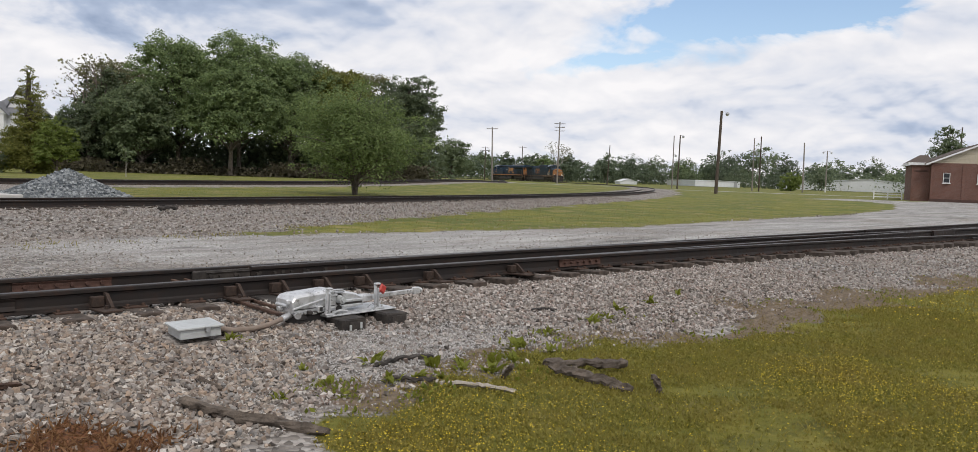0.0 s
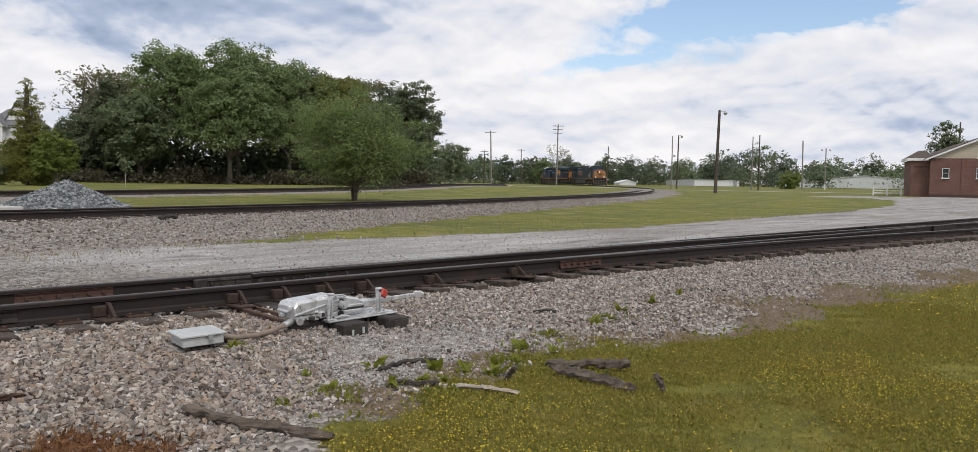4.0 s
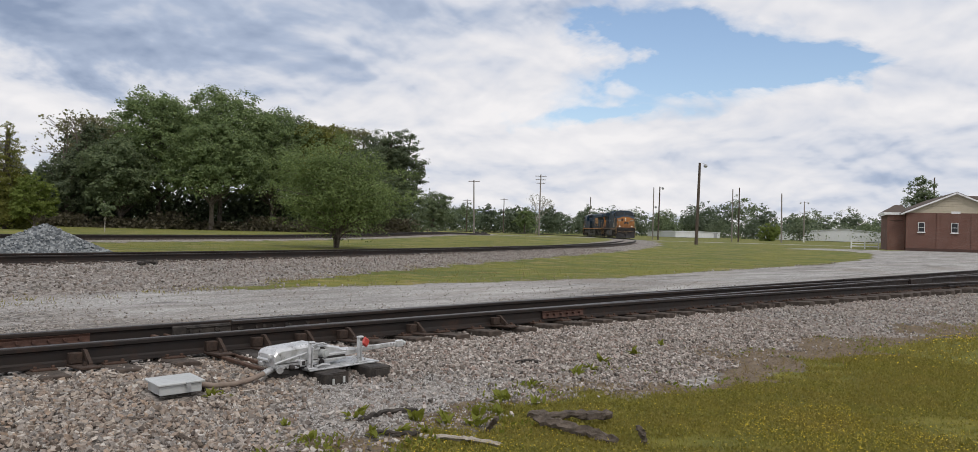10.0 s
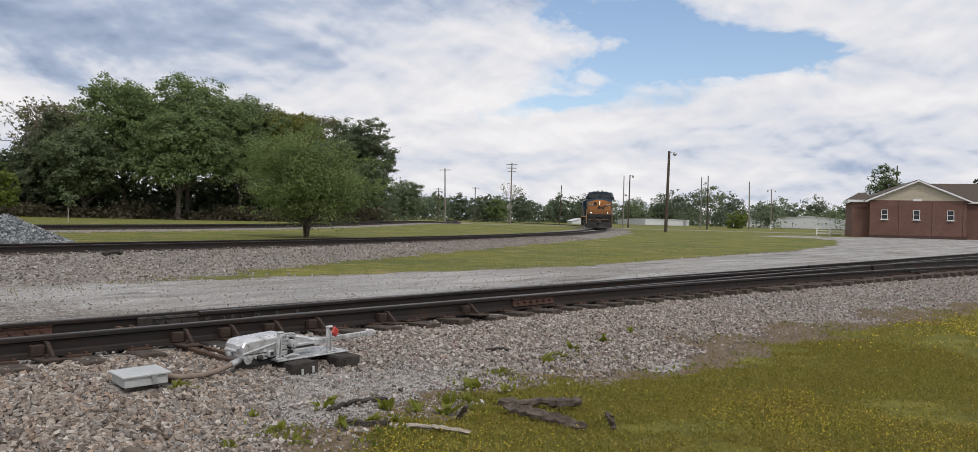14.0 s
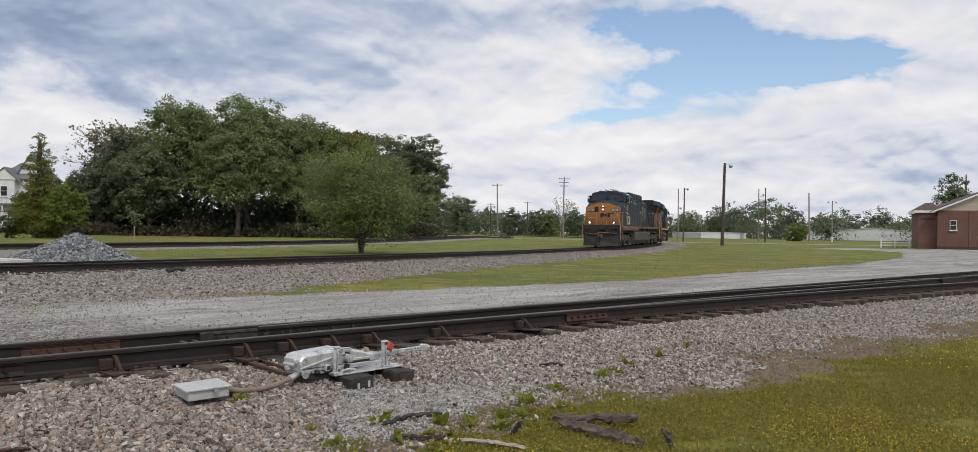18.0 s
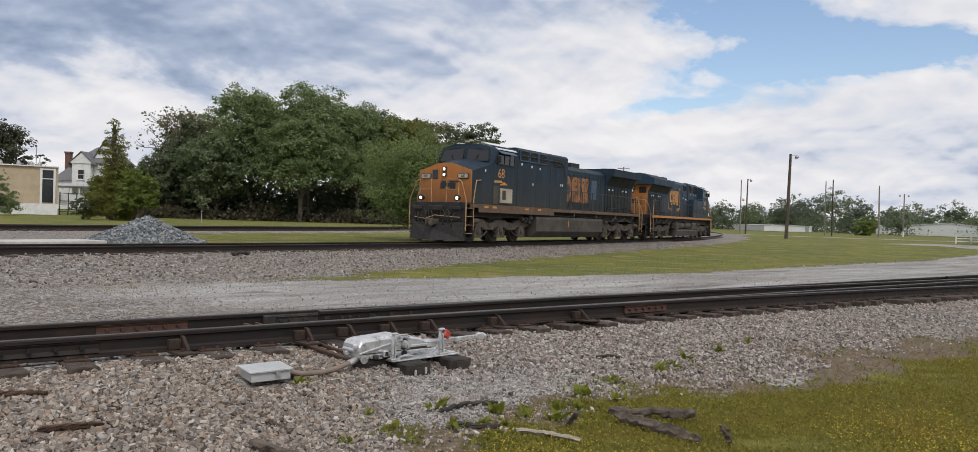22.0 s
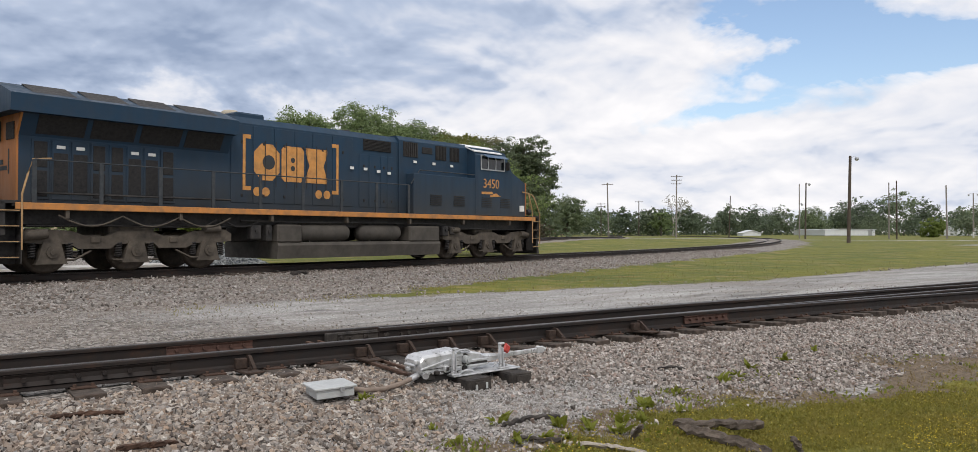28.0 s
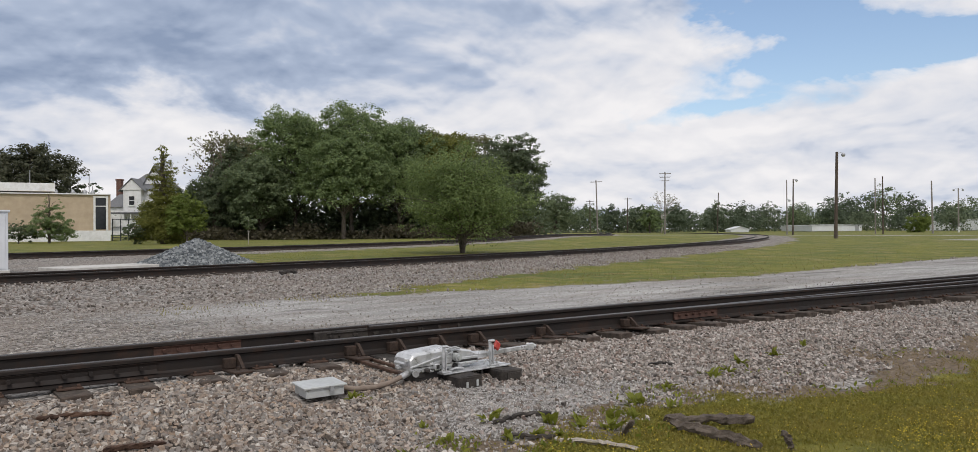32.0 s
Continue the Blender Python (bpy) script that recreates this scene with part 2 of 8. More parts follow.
# ---- mesh building ----
class Geo:
    """Gathers rigid shapes into one mesh."""

    def __init__(self):
        self.v, self.f, self.s = [], [], []

    def add(self, verts, faces, m=None, smooth=False):
        k = len(self.v)
        self.v += [tuple(m @ Vector(p)) for p in verts] if m is not None else [tuple(p) for p in verts]
        self.f += [tuple(i + k for i in f) for f in faces]
        self.s += [smooth] * len(faces)
        return self

    def box(self, c, size, bev=0.0, m=None):
        """A box with chamfered edges about its centre c."""
        hx, hy, hz = size[0] / 2, size[1] / 2, size[2] / 2
        b = min(bev, hx * 0.9, hy * 0.9, hz * 0.9)
        cx, cy, cz = c
        if b <= 0:
            V = [(cx + sx * hx, cy + sy * hy, cz + sz * hz) for sx in (-1, 1) for sy in (-1, 1) for sz in (-1, 1)]
            return self.add(V, [(0, 1, 3, 2), (4, 6, 7, 5), (0, 4, 5, 1), (2, 3, 7, 6), (0, 2, 6, 4), (1, 5, 7, 3)], m)
        V, idx = [], {}
        for sx in (-1, 1):
            for sy in (-1, 1):
                for sz in (-1, 1):
                    for a in range(3):
                        d = [b, b, b]
                        d[a] = 0
                        idx[(sx, sy, sz, a)] = len(V)
                        V.append((cx + sx * (hx - d[0]), cy + sy * (hy - d[1]), cz + sz * (hz - d[2])))
        F = []
        for a in range(3):
            o = [i for i in range(3) if i != a]
            for s in (-1, 1):
                q = []
                for p, r in ((-1, -1), (1, -1), (1, 1), (-1, 1)):
                    k = [0, 0, 0]
                    k[a], k[o[0]], k[o[1]] = s, p, r
                    q.append(idx[(*k, a)])
                F.append(tuple(q) if (s > 0) == (a != 1) else tuple(q[::-1]))
            for p in (-1, 1):
                for r in (-1, 1):
                    k0, k1 = [0, 0, 0], [0, 0, 0]
                    k0[a], k1[a] = -1, 1
                    k0[o[0]] = k1[o[0]] = p
                    k0[o[1]] = k1[o[1]] = r
                    q = (idx[(*k0, o[0])], idx[(*k1, o[0])], idx[(*k1, o[1])], idx[(*k0, o[1])])
                    F.append(q if (p * r > 0) == (a != 1) else q[::-1])
        for sx in (-1, 1):
            for sy in (-1, 1):
                for sz in (-1, 1):
                    q = tuple(idx[(sx, sy, sz, a)] for a in range(3))
                    F.append(q if sx * sy * sz > 0 else q[::-1])
        return self.add(V, F, m)

    def prism(self, poly, a, b, axis="y", m=None):
        """A polygon extruded from a to b along an axis. Its points are (x, z) for y, (y, z) for x, (x, y) for z."""
        def at(p, h):
            return {"y": (p[0], h, p[1]), "x": (h, p[0], p[1]), "z": (p[0], p[1], h)}[axis]
        n = len(poly)
        V = [at(p, a) for p in poly] + [at(p, b) for p in poly]
        F = [tuple(range(n)), tuple(range(2 * n - 1, n - 1, -1))] + [(i, i + n, (i + 1) % n + n, (i + 1) % n) for i in range(n)]
        return self.add(V, F, m)

    def cyl(self, p, q, r, r2=None, n=12, cap=True, smooth=True):
        p, q = Vector(p), Vector(q)
        r2 = r if r2 is None else r2
        d = (q - p).normalized()
        u = d.orthogonal().normalized()
        w = d.cross(u)
        V = []
        for c, rr in ((p, r), (q, r2)):
            V += [c + (u * math.cos(i * 2 * math.pi / n) + w * math.sin(i * 2 * math.pi / n)) * rr for i in range(n)]
        self.add(V, [(i, (i + 1) % n, (i + 1) % n + n, i + n) for i in range(n)], None, smooth)
        if cap:
            self.add(V[:n], [tuple(range(n - 1, -1, -1))])
            self.add(V[n:], [tuple(range(n))])
        return self

    def tube(self, pts, r, n=6, r_end=None):
        pts = [Vector(p) for p in pts]
        V, k = [], len(pts)
        for i, p in enumerate(pts):
            d = (pts[min(i + 1, k - 1)] - pts[max(i - 1, 0)]).normalized()
            ref = Vector((0, 0, 1)) if abs(d.z) < 0.9 else Vector((1, 0, 0))
            u = d.cross(ref).normalized()
            w = d.cross(u)
            rr = r if r_end is None else r + (r_end - r) * i / (k - 1)
            V += [p + (u * math.cos(j * 2 * math.pi / n) + w * math.sin(j * 2 * math.pi / n)) * rr for j in range(n)]
        F = [(i * n + j, i * n + (j + 1) % n, (i + 1) * n + (j + 1) % n, (i + 1) * n + j) for i in range(k - 1) for j in range(n)]
        self.add(V, F, None, True)
        return self.add(V[:n], [tuple(range(n))]).add(V[-n:], [tuple(range(n - 1, -1, -1))])

    def lathe(self, prof, c=(0, 0, 0), axis="z", n=16, smooth=True):
        """A profile of (radius, height) turned round an axis through c."""
        V = []
        for r, h in prof:
            for j in range(n):
                a, b = r * math.cos(j * 2 * math.pi / n), r * math.sin(j * 2 * math.pi / n)
                p = {"z": (a, b, h), "x": (h, a, b), "y": (b, h, a)}[axis]
                V.append((p[0] + c[0], p[1] + c[1], p[2] + c[2]))
        k = len(prof)
        F = [(i * n + j, i * n + (j + 1) % n, (i + 1) * n + (j + 1) % n, (i + 1) * n + j) for i in range(k - 1) for j in range(n)]
        self.add(V, F, None, smooth)
        return self.add(V[:n], [tuple(range(n - 1, -1, -1))]).add(V[-n:], [tuple(range(n))])

    def mesh(self, name, mat):
        me = bpy.data.meshes.new(name)
        me.from_pydata(self.v, [], self.f)
        me.polygons.foreach_set("use_smooth", self.s)
        me.materials.append(mat)
        bm = bmesh.new()
        bm.from_mesh(me)
        bmesh.ops.recalc_face_normals(bm, faces=bm.faces)
        bm.to_mesh(me)
        bm.free()
        return me


def part(name, geo, mat, parent, label="", m=None):
    """One mesh object under a thing or a part."""
    me = geo.mesh(name, mat) if isinstance(geo, Geo) else geo
    ob = new(name, me)
    ob.parent = parent
    if m is not None:
        ob.matrix_basis = m
    if label:
        ob["label"] = label
    return ob


def thing(name, m, label, category, group="", kind=""):
    ob = new(name)
    ob.empty_display_size = 0.3
    ob.matrix_basis = m
    return tagged(ob, label, category, group, kind)


def solid(name, geo, mat, m, label, category, group="", kind=""):
    ob = new(name, geo.mesh(name, mat) if isinstance(geo, Geo) else geo)
    ob.matrix_basis = m
    return tagged(ob, label, category, group, kind)


def mass(name, verts, faces, mat, smooth=False):
    """A mesh from arrays: verts (n, 3), faces (k, 3) or (k, 4)."""
    me = bpy.data.meshes.new(name)
    w = faces.shape[1]
    me.vertices.add(len(verts))
    me.vertices.foreach_set("co", np.ascontiguousarray(verts, dtype=np.float32).ravel())
    me.loops.add(faces.size)
    me.loops.foreach_set("vertex_index", np.ascontiguousarray(faces, dtype=np.int32).ravel())
    me.polygons.add(len(faces))
    me.polygons.foreach_set("loop_start", np.arange(0, faces.size, w, dtype=np.int32))
    me.polygons.foreach_set("use_smooth", np.full(len(faces), smooth))
    me.materials.append(mat)
    me.update(calc_edges=True)
    return me


def spin(n, r, tilt=1.0):
    """n random turns as matrices (n, 3, 3); a small tilt keeps them near upright."""
    a = r.uniform(0, 2 * np.pi, n)
    b = r.uniform(-1, 1, n) * tilt * np.pi / 2
    c = r.uniform(-1, 1, n) * tilt * np.pi / 2
    ca, sa, cb, sb, cc, sc = np.cos(a), np.sin(a), np.cos(b), np.sin(b), np.cos(c), np.sin(c)
    o, l = np.zeros(n), np.ones(n)
    A = np.stack([ca, -sa, o, sa, ca, o, o, o, l], 1).reshape(n, 3, 3)
    B = np.stack([l, o, o, o, cb, -sb, o, sb, cb], 1).reshape(n, 3, 3)
    D = np.stack([cc, o, sc, o, l, o, -sc, o, cc], 1).reshape(n, 3, 3)
    return A @ B @ D


def strew(shapes, faces, where, size, turns, r):
    """Copies of small shapes (a list of (k, 3) arrays that share faces) at places, sizes (n,) or (n, 3) and turns."""
    n, k = len(where), shapes[0].shape[0]
    base = np.stack(shapes)[r.integers(0, len(shapes), n)]
    size = np.asarray(size)
    base = base * (size[:, None, None] if size.ndim == 1 else size[:, None, :])
    V = np.einsum("nij,nkj->nki", turns, base) + where[:, None, :]
    F = (faces[None] + (np.arange(n) * k)[:, None, None]).reshape(-1, faces.shape[1])
    return V.reshape(-1, 3), F


def rock_shapes(r, count=24):
    """Angular stones: a block's corners pushed about."""
    C = np.array([(a, b, c) for a in (-1, 1) for b in (-1, 1) for c in (-1, 1)], float) * 0.42
    Fc = np.array([(0, 1, 3), (0, 3, 2), (4, 6, 7), (4, 7, 5), (0, 4, 5), (0, 5, 1), (2, 3, 7), (2, 7, 6), (0, 2, 6), (0, 6, 4), (1, 5, 7), (1, 7, 3)])
    return [C * r.uniform(0.55, 1.25, (8, 1)) * np.array([1.0, r.uniform(0.6, 0.95), r.uniform(0.45, 0.8)]) + r.uniform(-0.08, 0.08, (8, 3)) for _ in range(count)], Fc


# ---- the curved main line and the lie of the land ----
CS = np.arange(-120.0, 300.0, 1.0)
_u = CS / 100
CH = 0.157 + 0.5405 * _u - 0.0976 * _u ** 2 + 0.0298 * _u ** 3
CX = np.concatenate([[0], np.cumsum((np.cos(CH[1:]) + np.cos(CH[:-1])) / 2)])
CY = np.concatenate([[0], np.cumsum((np.sin(CH[1:]) + np.sin(CH[:-1])) / 2)])
CX, CY = CX - CX[120] - 4.506, CY - CY[120] + 22.838
# the line bends a little nearer on the way out to the west
_n = np.clip((42 - CS) / 44, 0, 1)
_n = 1 - 0.07 * _n * _n * (3 - 2 * _n)
CX, CY = CX * _n, CY * _n
CH = np.arctan2(np.gradient(CY), np.gradient(CX))
DS = np.arange(-80.0, 200.0, 1.0)
DH = 0.36 + 0.0036 * DS
DX = np.concatenate([[0], np.cumsum(np.cos(DH[1:]))])
DY = np.concatenate([[0], np.cumsum(np.sin(DH[1:]))])
DX, DY = DX - DX[80] + 2.0, DY - DY[80] + 41.2


def smooth(x, a, b):
    t = np.clip((np.asarray(x, float) - a) / (b - a), 0, 1)
    return t * t * (3 - 2 * t)


def rail_top(s):
    return 0.48 + 0.12 * smooth(s, 40, 110) + 0.075 * smooth(s, 42, -2)


def main_line(s, off=0.0, z=0.0):
    """Place and heading on the main line, off metres towards the near side, z above the rail top."""
    h = np.interp(s, CS, CH)
    return np.interp(s, CS, CX) + np.sin(h) * off, np.interp(s, CS, CY) - np.cos(h) * off, rail_top(s) + z, h


def side_line(s, off=0.0):
    h = np.interp(s, DS, DH)
    return np.interp(s, DS, DX) + np.sin(h) * off, np.interp(s, DS, DY) - np.cos(h) * off, h


def line_gap(x, y, X, Y, H, S):
    """Signed distance to a line (positive on its near side) and the way along it."""
    x, y = np.asarray(x, float), np.asarray(y, float)
    best, sgn, along = np.full(x.shape, 1e9), np.zeros(x.shape), np.zeros(x.shape)
    for i in range(0, len(X), 2):
        dx, dy = x - X[i], y - Y[i]
        d = dx * dx + dy * dy
        k = d < best
        best = np.where(k, d, best)
        sgn = np.where(k, np.sin(H[i]) * dx - np.cos(H[i]) * dy, sgn)
        along = np.where(k, S[i], along)
    d = np.sqrt(best)
    return np.where(d < 6, sgn, np.sign(sgn) * d), along


RAIL_Z, RAIL_Y, GAUGE, TILT = 0.42, 7.42, 1.505, 0.05


def front_rail(x):
    """The curved stock rail, which bends off towards the grass."""
    return RAIL_Y - np.maximum(np.asarray(x, float) - 4.0, 0) ** 2 / 300


def near_rail_z(y):
    return RAIL_Z - TILT * (y - RAIL_Y)


def rough_noise(x, y, f, seed=0.0):
    """A cheap smooth wobble in -1..1."""
    return (np.sin(x * f + 1.3 * np.sin(y * f * 0.7 + seed) + seed) + np.sin(y * f * 1.31 + 1.7 * np.sin(x * f * 0.57 + seed * 2) + 0.7 * seed) + 0.6 * np.sin((x + y) * f * 1.9 + seed * 3)) / 2.6


def land(x, y, gaps=None):
    x, y = np.asarray(x, float), np.asarray(y, float)
    if gaps is None:
        gaps = line_gap(x, y, CX, CY, CH, CS)[0], line_gap(x, y, DX, DY, DH, DS)[0]
    dm, ds = gaps
    foot = 4.6 - 0.02 * np.maximum(x - 12, 0)
    fr = np.minimum(front_rail(np.minimum(x, 40)), RAIL_Y)
    z = 0.19 * smooth(y, foot - 0.6, np.maximum(fr - 1.1, foot + 0.6))
    z = z - 0.05 * np.clip(y - RAIL_Y, 0, 3.2)
    z = z - 0.035 * smooth(y, fr - 0.85, fr - 0.35) * smooth(x, 4.6, 5.4) * smooth(y, 9.6, 8.9)
    base = 0.10 + 0.20 * smooth(dm, 3, -6) + 0.12 * smooth(np.hypot(x, y), 60, 150)
    z = z + (base - 0.03) * smooth(y, 10.5, 15) * smooth(y, 10.5, 15)
    crown = (0.16 + 0.05 * smooth(x, 20, 2)) * smooth(-np.abs(dm - 0.6), -6.5, -1.9) * smooth(y, 12, 15)
    crown = np.maximum(crown, 0.10 * smooth(-np.abs(ds), -3.4, -1.7) * smooth(y, 20, 30))
    z = z + crown
    z = z + 0.32 * np.exp(-(((x - 62) / 34) ** 2 + ((y - 72) / 16) ** 2))
    return z


def masks(x, y, gaps):
    """Share of grass, road stone and bare brown soil."""
    dm, ds = gaps
    w = 0.16 * rough_noise(x, y, 2.1, 1.0) + 0.10 * rough_noise(x, y, 6.3, 4.0)
    edge = np.interp(x, [-20, 1.9, 2.4, 3.6, 5.2, 7.5, 11, 19, 30, 60], [2.0, 2.6, 3.95, 4.1, 4.25, 3.95, 4.0, 3.2, 1.6, -5]) + 2.0 * w + 0.25 * np.exp(-((x - 4.2) / 0.9) ** 2)
    grass = smooth(edge - y - 0.12 * smooth(x, 5.5, 7.5), -0.2, 0.3) * smooth(x + 0.6 * w - 0.35 * (4 - y), 1.3, 1.75)
    soil = smooth(edge + 0.52 + 0.22 * smooth(x, 6, 10) + 0.9 * w - y, 0, 0.35) * smooth(y, -1, 1) * smooth(x, 5.4, 6.8) * (1 - grass)
    soil = np.maximum(soil, 0.85 * smooth(edge + 0.45 + 1.3 * w - y, 0, 0.3) * smooth(x, 2.2, 3.0) * (1 - grass) * smooth(y, 2, 3))
    rust = smooth(3.75 + 2 * w - np.abs(y - 4.2) * 1.4 - np.abs(x - 1.2) * 1.9, 2.5, 3.1)
    far_edge = np.interp(x, [-60, 5, 12, 19, 27, 42, 60, 80, 88], [16.3, 15.9, 15.2, 14.6, 15.6, 17.2, 21.0, 28.0, 34.0]) + 1.4 * w
    road = smooth(y + 0.8 * w, 10.5, 11.5) * (0.25 + 0.75 * smooth(x + 3 * w + 0.6 * (y - 12), 1, 9)) * smooth(far_edge - y, -0.25, 0.35) * smooth(140 - x, 0, 10)
    tail = smooth(34 - np.abs((y - 33) - 0.02 * (x - 95)), 24, 27) * smooth(x, 84, 92) * smooth(103 - x, 0, 3)
    road = np.maximum(road, tail)
    along = (x - 96) * -0.52 + (y - 36) * 0.854
    across = (x - 96) * 0.854 + (y - 36) * 0.52
    road = np.maximum(road, smooth(3.6 - np.abs(across - 42), -0.4, 0.4) * smooth(along, -200, -190))
    beyond = smooth(y, far_edge - 0.3, far_edge + 0.3)
    near_ball = np.interp(x, [-60, 3, 8, 13, 20, 37, 68, 120], [9.4, 9.4, 7.6, 6.5, 5.6, 4.6, 3.9, 3.4]) + 3.4 * w
    ball = smooth(near_ball - dm, -0.4, 0.5) * smooth(dm, -3.1, -2.3)
    ball = np.maximum(ball, smooth(2.9 + w - np.abs(ds), -0.3, 0.4) * smooth(y, 20, 30))
    ball = np.maximum(ball, smooth(9.5 + 2 * w - x, 0, 2.5) * smooth(dm, 0, -1) * smooth(ds, 0, 1))
    far_grass = beyond * (1 - ball)
    far_grass = np.maximum(far_grass, smooth(y, 9, 12) * smooth(x, 105, 112))
    return np.maximum(grass, far_grass * (1 - road)), road, np.maximum(soil, rust), rust

# ---- ground ----
def ground_material():
    m = Mat("ground", 0.9, 0, 0.25)
    p = m.pos(True)
    att = m.node("ShaderNodeAttribute", attribute_name="cover")
    sp = m.node("ShaderNodeSeparateColor", {0: att.outputs["Color"]})
    rust = att.outputs["Alpha"]
    # crushed stone
    cells = m.node("ShaderNodeTexVoronoi", {"Vector": p, "Scale": 19.0})
    tone = m.node("ShaderNodeSeparateColor", {0: cells.outputs["Color"]}).outputs[0]
    stone = m.ramp(tone, (0.0, (0.06, 0.056, 0.052)), (0.35, (0.17, 0.155, 0.14)), (0.7, (0.27, 0.25, 0.23)), (1.0, (0.42, 0.40, 0.375)))
    stone = m.mix(m.range(m.noise(0.55, 5, 0.6, p), 0.42, 0.7, 0, 0.5), stone, (0.27, 0.225, 0.19))
    # road stone, paler, with wheel tracks lying along x and dark worn patches
    grit = m.node("ShaderNodeTexVoronoi", {"Vector": p, "Scale": 34.0})
    grit_tone = m.node("ShaderNodeSeparateColor", {0: grit.outputs["Color"]}).outputs[1]
    rn = m.noise(1.1, 8, 0.66, p, (0.16, 1.0, 1.0))
    road = m.ramp(rn, (0.30, (0.20, 0.192, 0.182)), (0.48, (0.33, 0.325, 0.315)), (0.70, (0.46, 0.455, 0.445)))
    road = m.mix(m.range(m.noise(0.5, 6, 0.7, p, (0.3, 1, 1)), 0.47, 0.66, 0, 0.75), road, (0.25, 0.222, 0.195))
    road = m.mix(0.75, road, m.ramp(grit_tone, (0.0, (0.52, 0.51, 0.50)), (0.35, (0.86, 0.85, 0.84)), (0.8, (1.08, 1.08, 1.08)), (1.0, (1.5, 1.5, 1.5))), "MULTIPLY")
    road = m.mix(m.range(m.noise(0.75, 7, 0.72, p, (0.2, 1.6, 1)), 0.56, 0.64, 0, 0.8), road, (0.10, 0.098, 0.096))
    road = m.mix(m.range(m.noise(1.9, 6, 0.68, p, (0.07, 1.0, 1)), 0.50, 0.68, 0, 0.55), road, (0.17, 0.16, 0.15))
    # grass
    g1 = m.ramp(m.noise(2.1, 9, 0.72, p), (0.30, (0.075, 0.07, 0.018)), (0.48, (0.145, 0.138, 0.022)), (0.66, (0.225, 0.195, 0.038)))
    g1 = m.mix(m.range(m.noise(0.12, 5, 0.6, p), 0.42, 0.66, 0, 0.6), g1, (0.105, 0.13, 0.024))
    g1 = m.mix(m.range(m.noise(0.5, 7, 0.7, p), 0.55, 0.70, 0, 0.6), g1, (0.25, 0.195, 0.075))
    g1 = m.mix(m.range(m.noise(14, 5, 0.7, p), 0.5, 0.72, 0, 0.5), g1, (0.07, 0.062, 0.022))
    g1 = m.mix(m.range(m.node("ShaderNodeSeparateXYZ", {0: p}).outputs[1], 9, 16, 0, 0.6), g1, m.ramp(m.noise(1.4, 8, 0.7, p), (0.32, (0.07, 0.085, 0.018)), (0.48, (0.13, 0.145, 0.026)), (0.66, (0.25, 0.225, 0.05))))
    g1 = m.mix(m.math("MULTIPLY", m.range(m.node("ShaderNodeSeparateXYZ", {0: p}).outputs[1], 9, 16), m.range(m.noise(0.22, 6, 0.7, p), 0.44, 0.58, 0, 0.8)), g1, (0.075, 0.098, 0.02))
    g1 = m.mix(m.math("MULTIPLY", m.range(m.node("ShaderNodeSeparateXYZ", {0: p}).outputs[1], 9, 16), m.range(m.noise(0.45, 7, 0.72, p), 0.53, 0.64, 0, 0.8)), g1, (0.27, 0.215, 0.085))
    # bare soil with dead stalks
    soil = m.ramp(m.noise(9, 8, 0.7, p), (0.3, (0.10, 0.076, 0.052)), (0.6, (0.185, 0.142, 0.10)), (0.8, (0.27, 0.22, 0.165)))
    needles = m.ramp(m.noise(26, 6, 0.7, p, (1.0, 0.35, 1.0)), (0.35, (0.05, 0.025, 0.015)), (0.55, (0.17, 0.075, 0.035)), (0.75, (0.30, 0.16, 0.085)))
    soil = m.mix(m.range(rust, 0.25, 0.6), soil, needles)
    wob = m.math("MULTIPLY", m.math("SUBTRACT", m.noise(3.2, 7, 0.7, p), 0.5), 0.9)

    def sharp(x):
        return m.range(m.math("ADD", x, wob), 0.36, 0.64)
    col = m.mix(sharp(sp.outputs[1]), stone, road)
    col = m.mix(sharp(sp.outputs[2]), col, soil)
    col = m.mix(sharp(sp.outputs[0]), col, g1)
    m.set(Base_Color=col)
    h = m.mix(sharp(sp.outputs[1]), m.math("MULTIPLY", cells.outputs["Distance"], -1.6), m.math("ADD", m.math("MULTIPLY", grit.outputs["Distance"], -0.7), m.math("MULTIPLY", m.noise(3, 6, 0.65, p), 0.9)))
    h = m.mix(sharp(sp.outputs[0]), h, m.noise(22, 6, 0.7, p))
    m.bump(h, 0.9, 0.03)
    return m.m


def lines(a, b, step, lo, hi, grow):
    out = list(np.arange(a, b, step))
    s, x = step, b
    while x < hi:
        out.append(x)
        s *= grow
        x += s
    out.append(hi)
    s, x = step, a - step
    left = []
    while x > lo:
        left.append(x)
        s *= grow
        x -= s
    return np.array([lo] + left[::-1] + out)


